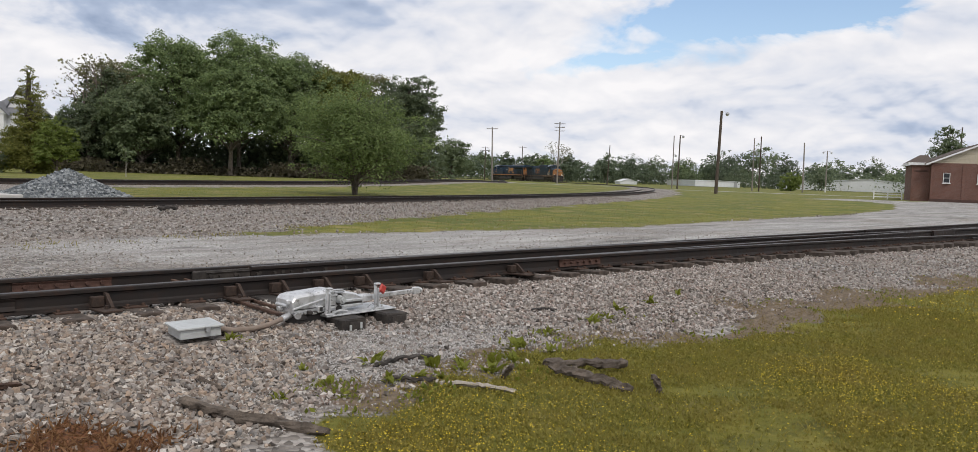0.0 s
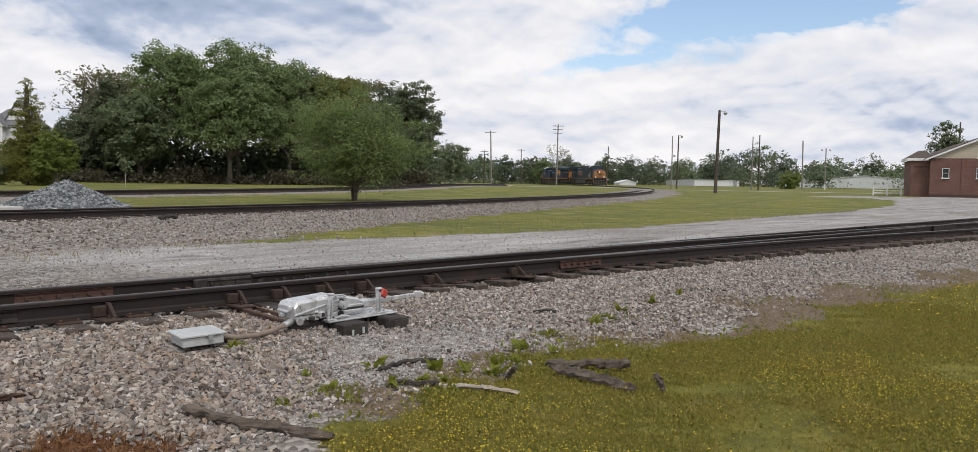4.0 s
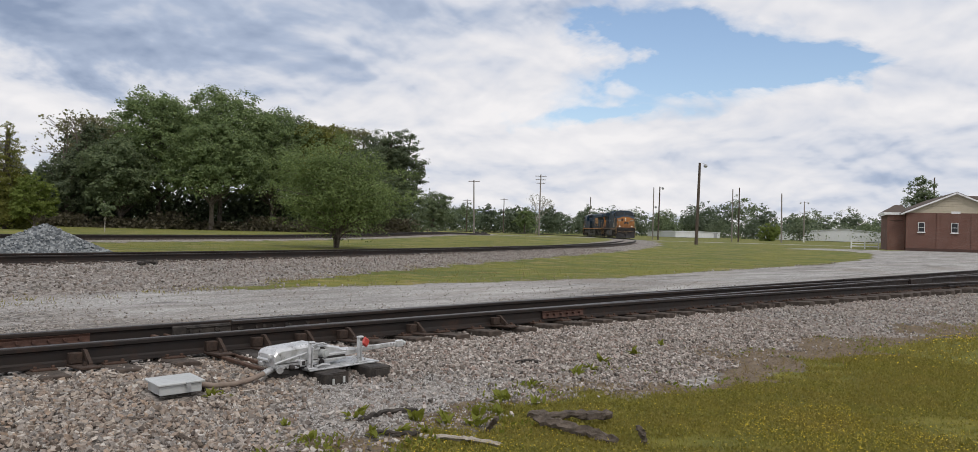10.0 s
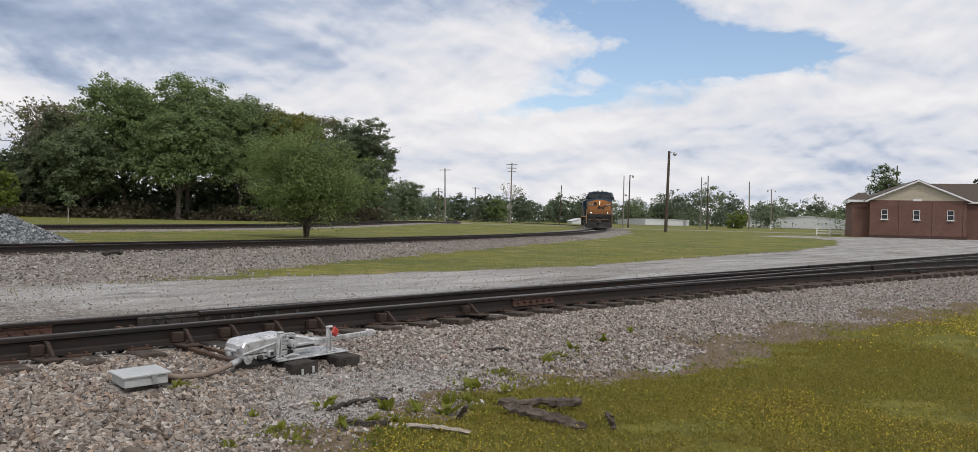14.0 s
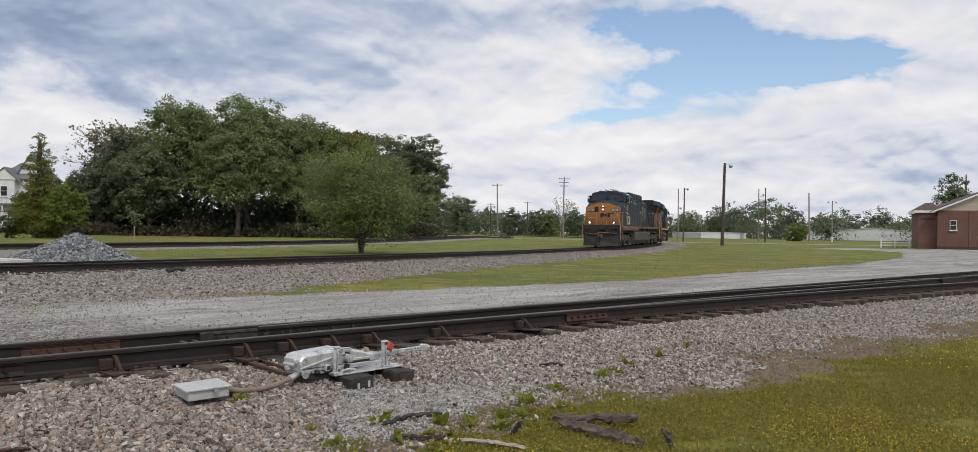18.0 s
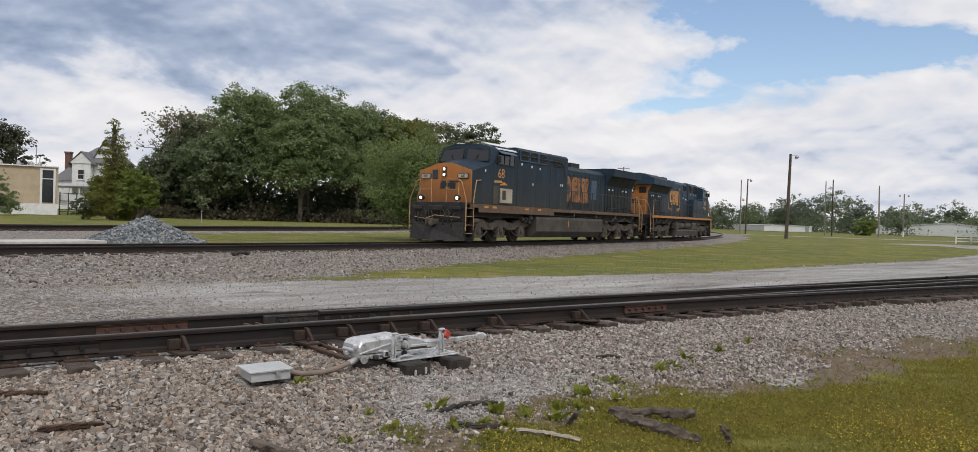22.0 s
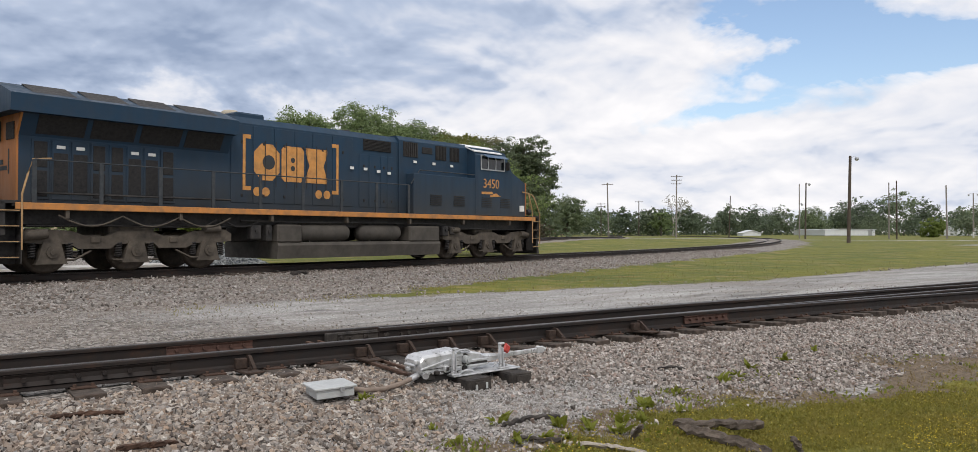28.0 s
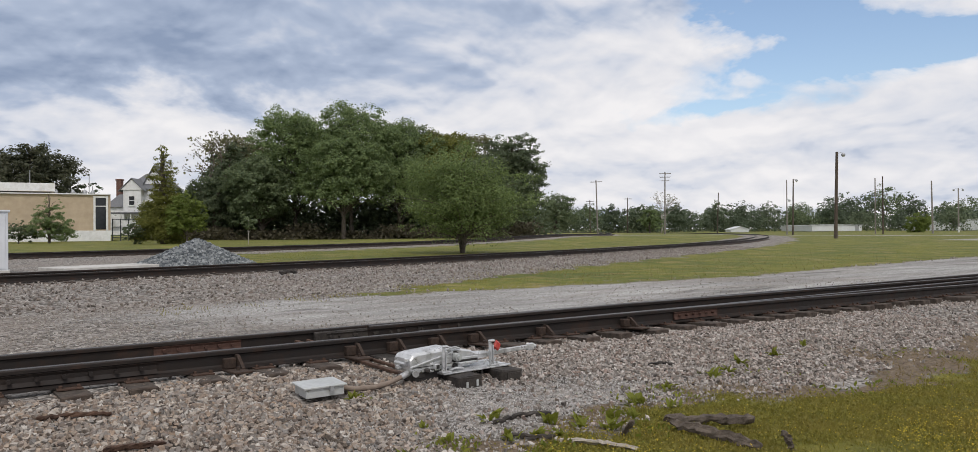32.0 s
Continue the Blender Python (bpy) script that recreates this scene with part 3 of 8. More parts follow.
def ground():
    gx = lines(-0.6, 13.0, 0.14, -900, 1600, 1.035)
    gy = lines(2.2, 10.0, 0.14, -500, 1600, 1.03)
    X, Y = np.meshgrid(gx, gy)
    gaps = line_gap(X, Y, CX, CY, CH, CS)[0], line_gap(X, Y, DX, DY, DH, DS)[0]
    Z = land(X, Y, gaps)
    grass, road, soil, rust = masks(X, Y, gaps)
    near = smooth(np.hypot(X - 4, Y - 5), 26, 10)
    Z = Z + near * (0.018 * rough_noise(X, Y, 3.3, 2.0) + 0.008 * rough_noise(X, Y, 13, 5.0))
    Z = Z - 0.012 * smooth(Y, 9.7, 10.6) * road
    w, h = len(gx), len(gy)
    i = np.arange(w * h).reshape(h, w)
    F = np.stack([i[:-1, :-1], i[:-1, 1:], i[1:, 1:], i[1:, :-1]], -1).reshape(-1, 4)
    me = mass("ground", np.stack([X, Y, Z], -1).reshape(-1, 3), F, ground_material(), True)
    col = me.color_attributes.new("cover", "FLOAT_COLOR", "POINT")
    col.data.foreach_set("color", np.stack([grass, road, soil, rust], -1).reshape(-1).astype(np.float32))
    tagged(new("ground", me), "flat railway yard of crushed stone, gravel road and weedy grass", "ground", kind="structure")


ground()

# ---- track materials ----
def rail_steel(name, rust=1.0):
    m = Mat(name, 0.55, 0.35, 0.4)
    n = m.noise(7, 7, 0.65)
    col = m.ramp(n, (0.3, (0.016, 0.0135, 0.0125)), (0.55, (0.032, 0.023, 0.019)), (0.82, (0.085, 0.045, 0.03)))
    col = m.mix(m.range(m.noise(0.9, 5), 0.4, 0.7, 0, 0.8), col, (0.02, 0.018, 0.018))
    m.set(Base_Color=col, Roughness=m.range(n, 0.3, 0.7, 0.5, 0.85))
    return m.bump(m.noise(60, 5), 0.35, 0.004).m


M_RAIL = rail_steel("rusty_rail_steel")
_h = Mat("worn_rail_head", 0.32, 0.85, 0.5)
_h.set(Base_Color=_h.ramp(_h.noise(2.2, 6, 0.6, None, (0.3, 3, 3)), (0.3, (0.05, 0.045, 0.043)), (0.6, (0.12, 0.115, 0.113)), (0.8, (0.06, 0.047, 0.04))))
_h.set(Roughness=_h.range(_h.noise(14, 4), 0.3, 0.7, 0.42, 0.65))
M_HEAD = _h.m
M_TIE = simple("weathered_sleeper_wood", (0.03, 0.025, 0.021), (0.095, 0.074, 0.06), 11, 0.9, bump=0.7, dirt=(0.07, 0.035, 0.02))
M_TIE_DARK = simple("creosoted_timber", (0.012, 0.011, 0.011), (0.05, 0.042, 0.036), 9, 0.8, bump=0.8, dirt=(0.1, 0.085, 0.07), dirt_amt=0.4)
M_PLATE = simple("rusted_plate", (0.05, 0.03, 0.022), (0.12, 0.068, 0.045), 16, 0.85, 0.2, 0.5, dirt=(0.03, 0.022, 0.02))
M_BRACE = simple("dark_rusted_iron", (0.035, 0.024, 0.019), (0.085, 0.052, 0.036), 18, 0.85, 0.2, 0.6, dirt=(0.02, 0.017, 0.016))
M_REDPLATE = simple("reddish_joint_steel", (0.055, 0.030, 0.023), (0.10, 0.050, 0.036), 14, 0.8, 0.1, 0.5, dirt=(0.05, 0.03, 0.025))

RAIL_PROFILE = [(-0.076, -0.186), (0.076, -0.186), (0.076, -0.176), (0.02, -0.158), (0.0095, -0.14), (0.0095, -0.055), (0.036, -0.04), (0.037, -0.012), (0.030, -0.0015), (-0.030, -0.0015), (-0.037, -0.012), (-0.036, -0.04), (-0.0095, -0.055), (-0.0095, -0.14), (-0.02, -0.158), (-0.076, -0.176)]
HEAD_PROFILE = [(-0.031, -0.012), (0.031, -0.012), (0.033, -0.004), (0.024, 0.0), (-0.024, 0.0), (-0.033, -0.004)]


def sweep(profile, pts, tilts=0.0):
    """A cross-section swept along points (x, y, z); the section's first axis lies to the right of the way."""
    g, P = Geo(), np.array(pts, float)
    n, k = len(profile), len(P)
    T = np.gradient(P[:, :2], axis=0)
    T /= np.linalg.norm(T, axis=1, keepdims=True)
    V = []
    for (x, y, z), (tx, ty) in zip(P, T):
        V += [(x + ty * a, y - tx * a, z + b + tilts * a) for a, b in profile]
    F = [(i * n + j, i * n + (j + 1) % n, (i + 1) * n + (j + 1) % n, (i + 1) * n + j) for i in range(k - 1) for j in range(n)]
    g.add(V, F)
    g.f += [tuple(range(n)), tuple(range((k - 1) * n, k * n))]
    g.s += [False, False]
    return g


def rail(parent, pts, tilts=0.0, name="rail", label=""):
    r = part(name, sweep(RAIL_PROFILE, pts, tilts), M_RAIL, parent, label)
    part("running_surface", sweep(HEAD_PROFILE, pts, tilts), M_HEAD, r, "polished steel running surface")
    return r


def alike(name, me, parent, m, label=""):
    ob = new(name, me)
    ob.parent = parent
    ob.matrix_basis = m
    if label:
        ob["label"] = label
    return ob


def sleeper_mesh(name, size, mat, r, warp=0.006):
    g = Geo().box((0, 0, -size[2] / 2), size, 0.012)
    g.v = [(x + r.uniform(-warp, warp), y + r.uniform(-warp * 2, warp * 2), z + r.uniform(-warp, warp)) for x, y, z in g.v]
    return g.mesh(name, mat)


# ---- the near track with its switch ----
def near_track():
    r = np.random.default_rng(3)
    t = thing("railway_switch", Matrix.Identity(4), "rusty railway switch with close-set rails on weathered sleepers", "railway track", kind="structure")
    zf = RAIL_Z
    xs = np.concatenate([np.arange(-14, 4, 2.0), np.arange(4, 60, 1.5)])
    rail(t, [(x, float(front_rail(x)), zf) for x in xs], -TILT, "stock_rail")
    rail(t, [(x, RAIL_Y + GAUGE, near_rail_z(RAIL_Y + GAUGE)) for x in np.arange(-14, 61, 5.0)], -TILT, "stock_rail")
    sx = np.concatenate([[4.3, 5.5, 7, 9], np.arange(11, 23.6, 2.5), [24.3]])
    rail(t, [(x, RAIL_Y + 0.068 * (1 - smooth(x, 4.3, 9)), zf - 0.004) for x in sx], -TILT, "switch_point")
    rail(t, [(x, RAIL_Y, zf) for x in (25.9, 30, 36, 45, 60)], -TILT, "closure_rail")
    cx = np.concatenate([[4.3, 5.5, 7, 9], np.arange(11, 23.6, 2.0), [24.3]])
    rail(t, [(x, float(front_rail(x)) + GAUGE - 0.14 * (1 - smooth(x, 4.3, 9.5)), near_rail_z(float(front_rail(x)) + GAUGE)) for x in cx], -TILT, "switch_point")
    rail(t, [(x, float(front_rail(x)) + GAUGE, near_rail_z(float(front_rail(x)) + GAUGE)) for x in np.arange(25.9, 60, 2.0)], -TILT, "closure_rail")
    fr = Geo().prism([(24.3, RAIL_Y - 0.09), (26.0, RAIL_Y - 0.14), (26.0, RAIL_Y + 0.06), (24.3, RAIL_Y + 0.10)], zf - 0.17, zf - 0.012, "z")
    part("frog", fr, M_RAIL, t, "cast steel crossing frog")
    for y0, y1 in ((RAIL_Y + GAUGE - 0.12, RAIL_Y + GAUGE - 0.12), (5.96 + 0.12, 5.70 + 0.12)):
        part("guard_rail", sweep(RAIL_PROFILE, [(23.2, y0, zf - 0.06), (25, (y0 + y1) / 2, zf - 0.06), (27.0, y1, zf - 0.06)]), M_RAIL, t)
    # sleepers, their ends at uneven depth
    meshes = [sleeper_mesh("sleeper", (0.23, 2.62, 0.18), M_TIE, r) for _ in range(5)]
    long_m = [sleeper_mesh("sleeper", (0.23, 3.9, 0.18), M_TIE, r) for _ in range(3)]
    x, k = -13.6, 0
    plate = Geo().box((0, 0, 0.009), (0.20, 0.36, 0.018), 0.004)
    for sx_ in (-0.07, 0.07):
        for sy_ in (-0.13, 0.13):
            plate.box((sx_, sy_, 0.028), (0.03, 0.03, 0.03), 0.005)
    plate_me = plate.mesh("tie_plate", M_PLATE)
    while x < 44:
        yf = float(front_rail(x))
        wide = x > 15
        me = long_m[k % 3] if wide else meshes[k % 5]
        yc = (yf + RAIL_Y + GAUGE) / 2 + r.uniform(-0.06, 0.06)
        if not (3.3 < x < 4.75):
            sc = min(1.35, (RAIL_Y + GAUGE - yf + 1.25) / 3.9) if wide else 1.0
            s = alike("sleeper", me, t, Matrix.Translation((x, yc, near_rail_z(yc) - 0.205)) @ Euler((-TILT, 0, r.uniform(-0.025, 0.025))).to_matrix().to_4x4() @ Matrix.Diagonal((1, sc, 1, 1)))
            for yr in (yf, RAIL_Y + GAUGE):
                alike("tie_plate", plate_me, t, Matrix.Translation((x, yr, near_rail_z(yr) - 0.206)) @ Euler((-TILT, 0, r.uniform(-0.03, 0.03))).to_matrix().to_4x4())
        x += 0.56 + r.uniform(-0.035, 0.035)
        k += 1
    # rail braces of the switch, struts from the plates up to the rail web
    brace = Geo().prism([(-0.12, -0.165), (-0.24, -0.185), (-0.24, -0.165), (-0.10, -0.055), (-0.045, -0.05), (-0.045, -0.08)], 0.045, 0.075, "x")
    brace.box((-0.02, -0.075, -0.125), (0.11, 0.085, 0.10), 0.008)
    brace.box((0, -0.19, -0.187), (0.17, 0.46, 0.02), 0.004)
    brace.cyl((0, -0.26, -0.18), (0, -0.26, -0.145), 0.018, n=6)
    brace_me = brace.mesh("rail_brace", M_BRACE)
    for bx in (2.15, 3.41, 3.9, 4.42, 4.95, 5.95, 7.38):
        alike("rail_brace", brace_me, t, pose(bx, float(front_rail(bx)), zf, -3, 0, r.uniform(-3, 3)), "rusty cast rail brace")
    # joint bars with bolts
    def joint(x0, y, z, side, mat, length=0.92):
        g = Geo().prism([(side * 0.012, -0.148), (side * 0.045, -0.152), (side * 0.03, -0.115), (side * 0.03, -0.075), (side * 0.045, -0.05), (side * 0.012, -0.048)], -length / 2, length / 2, "x")
        for i in range(6):
            bx = (i - 2.5) * length / 6.4
            g.cyl((bx, side * 0.028, -0.095), (bx, side * 0.075, -0.095), 0.02, n=6)
        j = part("joint_bar", g, mat, t, "", Matrix.Translation((x0, y, z)))
        return j
    joint(0.85, RAIL_Y, zf, -1, M_RAIL, 1.3)
    joint(8.8, float(front_rail(8.8)), zf, -1, M_REDPLATE)
    joint(2.25, RAIL_Y + GAUGE, near_rail_z(RAIL_Y + GAUGE), -1, M_REDPLATE, 0.95)
    joint(7.9, RAIL_Y + GAUGE, near_rail_z(RAIL_Y + GAUGE), -1, M_RAIL, 0.95)
    joint(4.5, RAIL_Y + GAUGE - 0.1, near_rail_z(RAIL_Y + GAUGE), -1, M_TIE_DARK, 1.5)
    # throw rods from the machine under the rails to the points
    for rx, w in ((3.36, 0.05), (3.50, 0.035)):
        part("throw_rod", Geo().box((rx, 7.45, 0.232), (w, 2.7, 0.028), 0.004), M_PLATE, t, "rusty steel throw rod")
    heel = Geo().box((4.75, RAIL_Y + GAUGE - 0.085, near_rail_z(RAIL_Y + GAUGE) - 0.095), (2.3, 0.06, 0.13), 0.012)
    for i in range(7):
        heel.cyl((3.8 + i * 0.31, RAIL_Y + GAUGE - 0.115, near_rail_z(RAIL_Y + GAUGE) - 0.09), (3.8 + i * 0.31, RAIL_Y + GAUGE - 0.16, near_rail_z(RAIL_Y + GAUGE) - 0.09), 0.026, n=6)
    part("point_stiffener", heel, M_TIE_DARK, t, "black greasy stiffening bar with bolts")
    return t


def far_track(name, path, s0, s1, label, near0, near1):
    r = np.random.default_rng(11)
    t = thing(name, Matrix.Identity(4), label, "railway track", kind="structure")
    S = np.arange(s0, s1 + 1, 4.0)
    for off in (-GAUGE / 2, GAUGE / 2):
        P = []
        for s in S:
            x, y, z, h = path(s, off)
            P.append((float(x), float(y), float(z)))
        rail(t, P)
    meshes = [sleeper_mesh("sleeper", (0.23, 2.6, 0.18), M_TIE, r) for _ in range(4)]
    s, k, rest = s0, 0, Geo()
    while s < s1:
        x, y, z, h = path(s)
        m = Matrix.Translation((float(x), float(y), float(z) - 0.19)) @ Euler((0, 0, float(h) + r.uniform(-0.015, 0.015))).to_matrix().to_4x4()
        if near0 < s < near1:
            alike("sleeper", meshes[k % 4], t, m)
        else:
            rest.box((0, 0, -0.09), (0.23, 2.6, 0.18), 0, m)
        s += 0.53
        k += 1
    tagged(part("sleepers", rest, M_TIE, t, "row of weathered sleepers"), kind="stuff")
    return t


near_track()
far_track("main_track", lambda s, off=0.0: main_line(s, off), -70, 280, "curved railway track with rusty rails on stone ballast", -6, 90)
far_track("side_track", lambda s, off=0.0: (*side_line(s, off)[:2], land(*side_line(s, off)[:2]) + 0.25, side_line(s, off)[2]), -30, 150, "siding track with brown rails on pale ballast", -5, 40)

# ---- poles ----
M_POLE = simple("dark_pole_wood", (0.05, 0.04, 0.032), (0.11, 0.085, 0.065), 3, 0.9, bump=0.5)
M_POLE_GREY = simple("grey_pole_wood", (0.16, 0.145, 0.13), (0.27, 0.245, 0.22), 3, 0.9, bump=0.5)
M_GREYMETAL = simple("galvanised_metal", (0.30, 0.31, 0.32), (0.45, 0.46, 0.47), 8, 0.45, 0.6, 0.1)
M_GLASSLAMP = simple("lamp_glass", (0.55, 0.56, 0.55), (0.68, 0.69, 0.68), 5, 0.25, 0.0, 0.02)


def utility_pole(x, y, h, r, mat, arms=0, lamps=(), lean=0.0, white_foot=False):
    z = float(land(x, y))
    label = ("dark" if mat is M_POLE else "grey weathered") + " wooden pole" + (" with crossarms and insulators" if arms else "") + (" with a lamp head" if len(lamps) == 1 else " with a pair of flood lamps" if lamps else " by the yard" if not arms else "")
    t = thing("lamp_post" if lamps else "utility_pole", pose(x, y, z, 0, lean, -52), label, "pole", "poles round the yard")
    part("pole", Geo().cyl((0, 0, -0.3), (0, 0, h), r, r * 0.68, 10), mat, t)
    for i in range(arms):
        zz = h - 0.35 - 0.75 * i
        a = part("crossarm", Geo().box((0, 0.14, zz), (2.4 - 0.3 * i, 0.10, 0.12), 0.01), mat, t)
        for k in (-1.05, -0.6, 0.6, 1.05):
            part("insulator", Geo().lathe([(0.03, zz + 0.06), (0.05, zz + 0.10), (0.035, zz + 0.17), (0.0, zz + 0.2)], (k, 0.14, 0), n=8), M_GREYMETAL, a)
    for dx, zz in lamps:
        arm = part("lamp_arm", Geo().tube([(0, 0, zz - 0.1), (dx * 0.5, 0, zz + 0.05), (dx, 0, zz)], 0.035, 6), M_GREYMETAL, t)
        hd = part("lamp_head", Geo().lathe([(0.05, zz), (0.22, zz - 0.08), (0.26, zz - 0.28), (0.2, zz - 0.36)], (dx, 0, 0), n=10), M_GREYMETAL, t, "grey metal lamp head")
        part("lens", Geo().lathe([(0.19, zz - 0.36), (0.15, zz - 0.46), (0.0, zz - 0.5)], (dx, 0, 0), n=10), M_GLASSLAMP, hd)
    if white_foot:
        part("painted_foot", Geo().cyl((0, 0, 0), (0, 0, 1.4), r * 1.08, r * 1.05, 10), M_GLASSLAMP, t, "white painted band")
    return t


utility_pole(91.3, 54.3, 10.9, 0.24, M_POLE, 0, [(0.75, 10.75)], 1.2)
utility_pole(134.4, 88.8, 10.9, 0.17, M_POLE, 0, [(0.6, 10.8)], 0.8)
utility_pole(140.7, 94.3, 11.2, 0.14, M_POLE_GREY, 0, [(0.5, 7.2)])
utility_pole(156.6, 171.0, 9.9, 0.16, M_POLE, 2)
utility_pole(111.6, 119.5, 11.4, 0.17, M_POLE_GREY, 1, (), -1.4)
utility_pole(169.4, 168.1, 10.8, 0.17, M_POLE, 1)
utility_pole(121.6, 110.0, 13.0, 0.17, M_POLE_GREY, 3, (), 0.6)
utility_pole(167.3, 133.0, 10.9, 0.16, M_POLE, 0, (), 2.0)
utility_pole(151.5, 81.7, 11.2, 0.15, M_POLE_GREY)
utility_pole(148.9, 78.8, 11.3, 0.16, M_POLE, 0, [(-0.75, 8.0), (0.75, 8.0)])
utility_pole(167.2, 78.1, 11.0, 0.19, M_POLE_GREY, 0, (), -0.8)
utility_pole(203.8, 89.1, 10.9, 0.19, M_POLE_GREY, 0, [(-1.0, 10.7), (1.0, 10.7)], 0, True)
utility_pole(163.7, 46.5, 13.4, 0.17, M_POLE)

# ---- trees ----
def leaf_material(name, dark, mid, light, rough=0.6, patch=0.45, amount=0.3, tint=None, thin=0.45):
    m = Mat(name, rough, 0, 0.3)
    col = m.ramp(m.island(), (0.0, dark), (0.5, mid), (1.0, light))
    col = m.mix(m.range(m.noise(patch, 4, 0.6), 0.38, 0.72, 0, amount), col, tint or dark)
    m.set(Base_Color=col)
    tr = m.node("ShaderNodeBsdfTranslucent", {"Color": m.mix(0.35, col, light)})
    mx = m.node("ShaderNodeMixShader", {0: thin, 1: m.b.outputs[0], 2: tr.outputs[0]})
    m.t.links.new(mx.outputs[0], m.t.nodes["Material Output"].inputs[0])
    return m.m


M_BARK = simple("grey_brown_bark", (0.06, 0.048, 0.038), (0.16, 0.135, 0.11), 5, 0.95, bump=0.8)
M_PALEBARK = simple("pale_bark", (0.24, 0.22, 0.19), (0.42, 0.40, 0.36), 4, 0.9, bump=0.5)
M_LEAF = leaf_material("broad_leaves", (0.105, 0.15, 0.066), (0.17, 0.235, 0.095), (0.25, 0.315, 0.13))
M_LEAF_DARK = leaf_material("dark_glossy_leaves", (0.07, 0.095, 0.058), (0.12, 0.155, 0.086), (0.18, 0.215, 0.115), 0.5)
M_LEAF_BRIGHT = leaf_material("fresh_leaves", (0.10, 0.14, 0.03), (0.165, 0.215, 0.048), (0.24, 0.295, 0.075))
M_LEAF_FRESH = leaf_material("spring_leaves", (0.10, 0.145, 0.05), (0.165, 0.225, 0.075), (0.24, 0.305, 0.11))
M_LEAF_YELLOW = leaf_material("yellow_green_leaves", (0.095, 0.11, 0.026), (0.17, 0.182, 0.04), (0.26, 0.255, 0.062))
M_LEAF_GREY = leaf_material("greyish_leaves", (0.085, 0.12, 0.062), (0.145, 0.19, 0.095), (0.215, 0.26, 0.135))
M_LEAF_BROWN = leaf_material("brownish_budding_leaves", (0.105, 0.105, 0.055), (0.17, 0.17, 0.085), (0.245, 0.24, 0.125))


M_LEAF_MAGNOLIA = leaf_material("brown_green_evergreen_leaves", (0.05, 0.06, 0.036), (0.085, 0.095, 0.055), (0.135, 0.135, 0.08), 0.5)
M_LEAF_SCRUB = leaf_material("brown_scrub", (0.055, 0.05, 0.035), (0.10, 0.09, 0.058), (0.15, 0.135, 0.085))
# the air's haze is mixed into these two leaf colours as grey
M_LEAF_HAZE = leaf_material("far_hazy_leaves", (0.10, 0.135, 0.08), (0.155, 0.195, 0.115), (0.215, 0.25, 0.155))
M_LEAF_HAZE_DARK = leaf_material("far_dark_hazy_leaves", (0.075, 0.105, 0.065), (0.115, 0.15, 0.095), (0.165, 0.20, 0.125))


def turns_to(N, r):
    """Turns that set a shape's z axis on the directions N, with a random roll."""
    n = len(N)
    N = N / np.linalg.norm(N, axis=1, keepdims=True)
    A = np.cross(N, r.normal(size=(n, 3)))
    A /= np.linalg.norm(A, axis=1, keepdims=True) + 1e-9
    return np.stack([A, np.cross(N, A), N], axis=2)


def leaf_cards(centres, size, r, flat=0.75, faced=None):
    """Small bent leaf sprays; faced gives the way that each one looks."""
    n = len(centres)
    shape = np.array([(-0.55, -0.05, 0.0), (0.02, -0.42, 0.12), (0.6, 0.04, -0.06), (-0.04, 0.46, 0.08)])
    faces = np.array([(0, 1, 2, 3)])
    sz = size * r.uniform(0.5, 1.3, n)
    turn = spin(n, r, flat) if faced is None else turns_to(faced, r)
    return strew([shape, shape * np.array([0.8, 1.1, -1.0])], faces, centres, sz, turn, r)


def crown_points(lobes, n, r, shell=0.75, sprays=9, spray=0.30):
    """Points of foliage: sprays sit on the lobes (x, y, z, rx, ry, rz), leaves gather round the sprays. Also the way each leaf looks."""
    L = np.array(lobes, float)
    m = len(L) * sprays
    vol = (L[:, 3] * L[:, 4] * L[:, 5]) ** (2 / 3)
    pick = r.choice(len(L), m, p=vol / vol.sum())
    d = r.normal(size=(m, 3))
    d /= np.linalg.norm(d, axis=1, keepdims=True)
    d[:, 2] = np.where(d[:, 2] < -0.5, -d[:, 2] * 0.6, d[:, 2])
    rad = shell + (1.12 - shell) * r.random(m) ** 0.7
    C = L[pick, :3] + d * L[pick, 3:] * rad[:, None]
    size = L[pick, 3] * spray * r.uniform(0.6, 1.4, m)
    w = size ** 2
    k = r.choice(m, n, p=w / w.sum())
    e = r.normal(size=(n, 3))
    e /= np.linalg.norm(e, axis=1, keepdims=True)
    reach = r.random(n) ** 0.45 * r.choice([1.0, 1.35], n, p=[0.85, 0.15])
    P = C[k] + e * (size[k] * reach)[:, None] * np.array([1.1, 1.1, 0.7]) + d[k] * (size[k] * 0.35 * r.random(n))[:, None]
    faced = 0.5 * d[k] + 0.5 * e + np.array([0, 0, 0.55]) + r.normal(0, 0.35, (n, 3))
    return P, faced


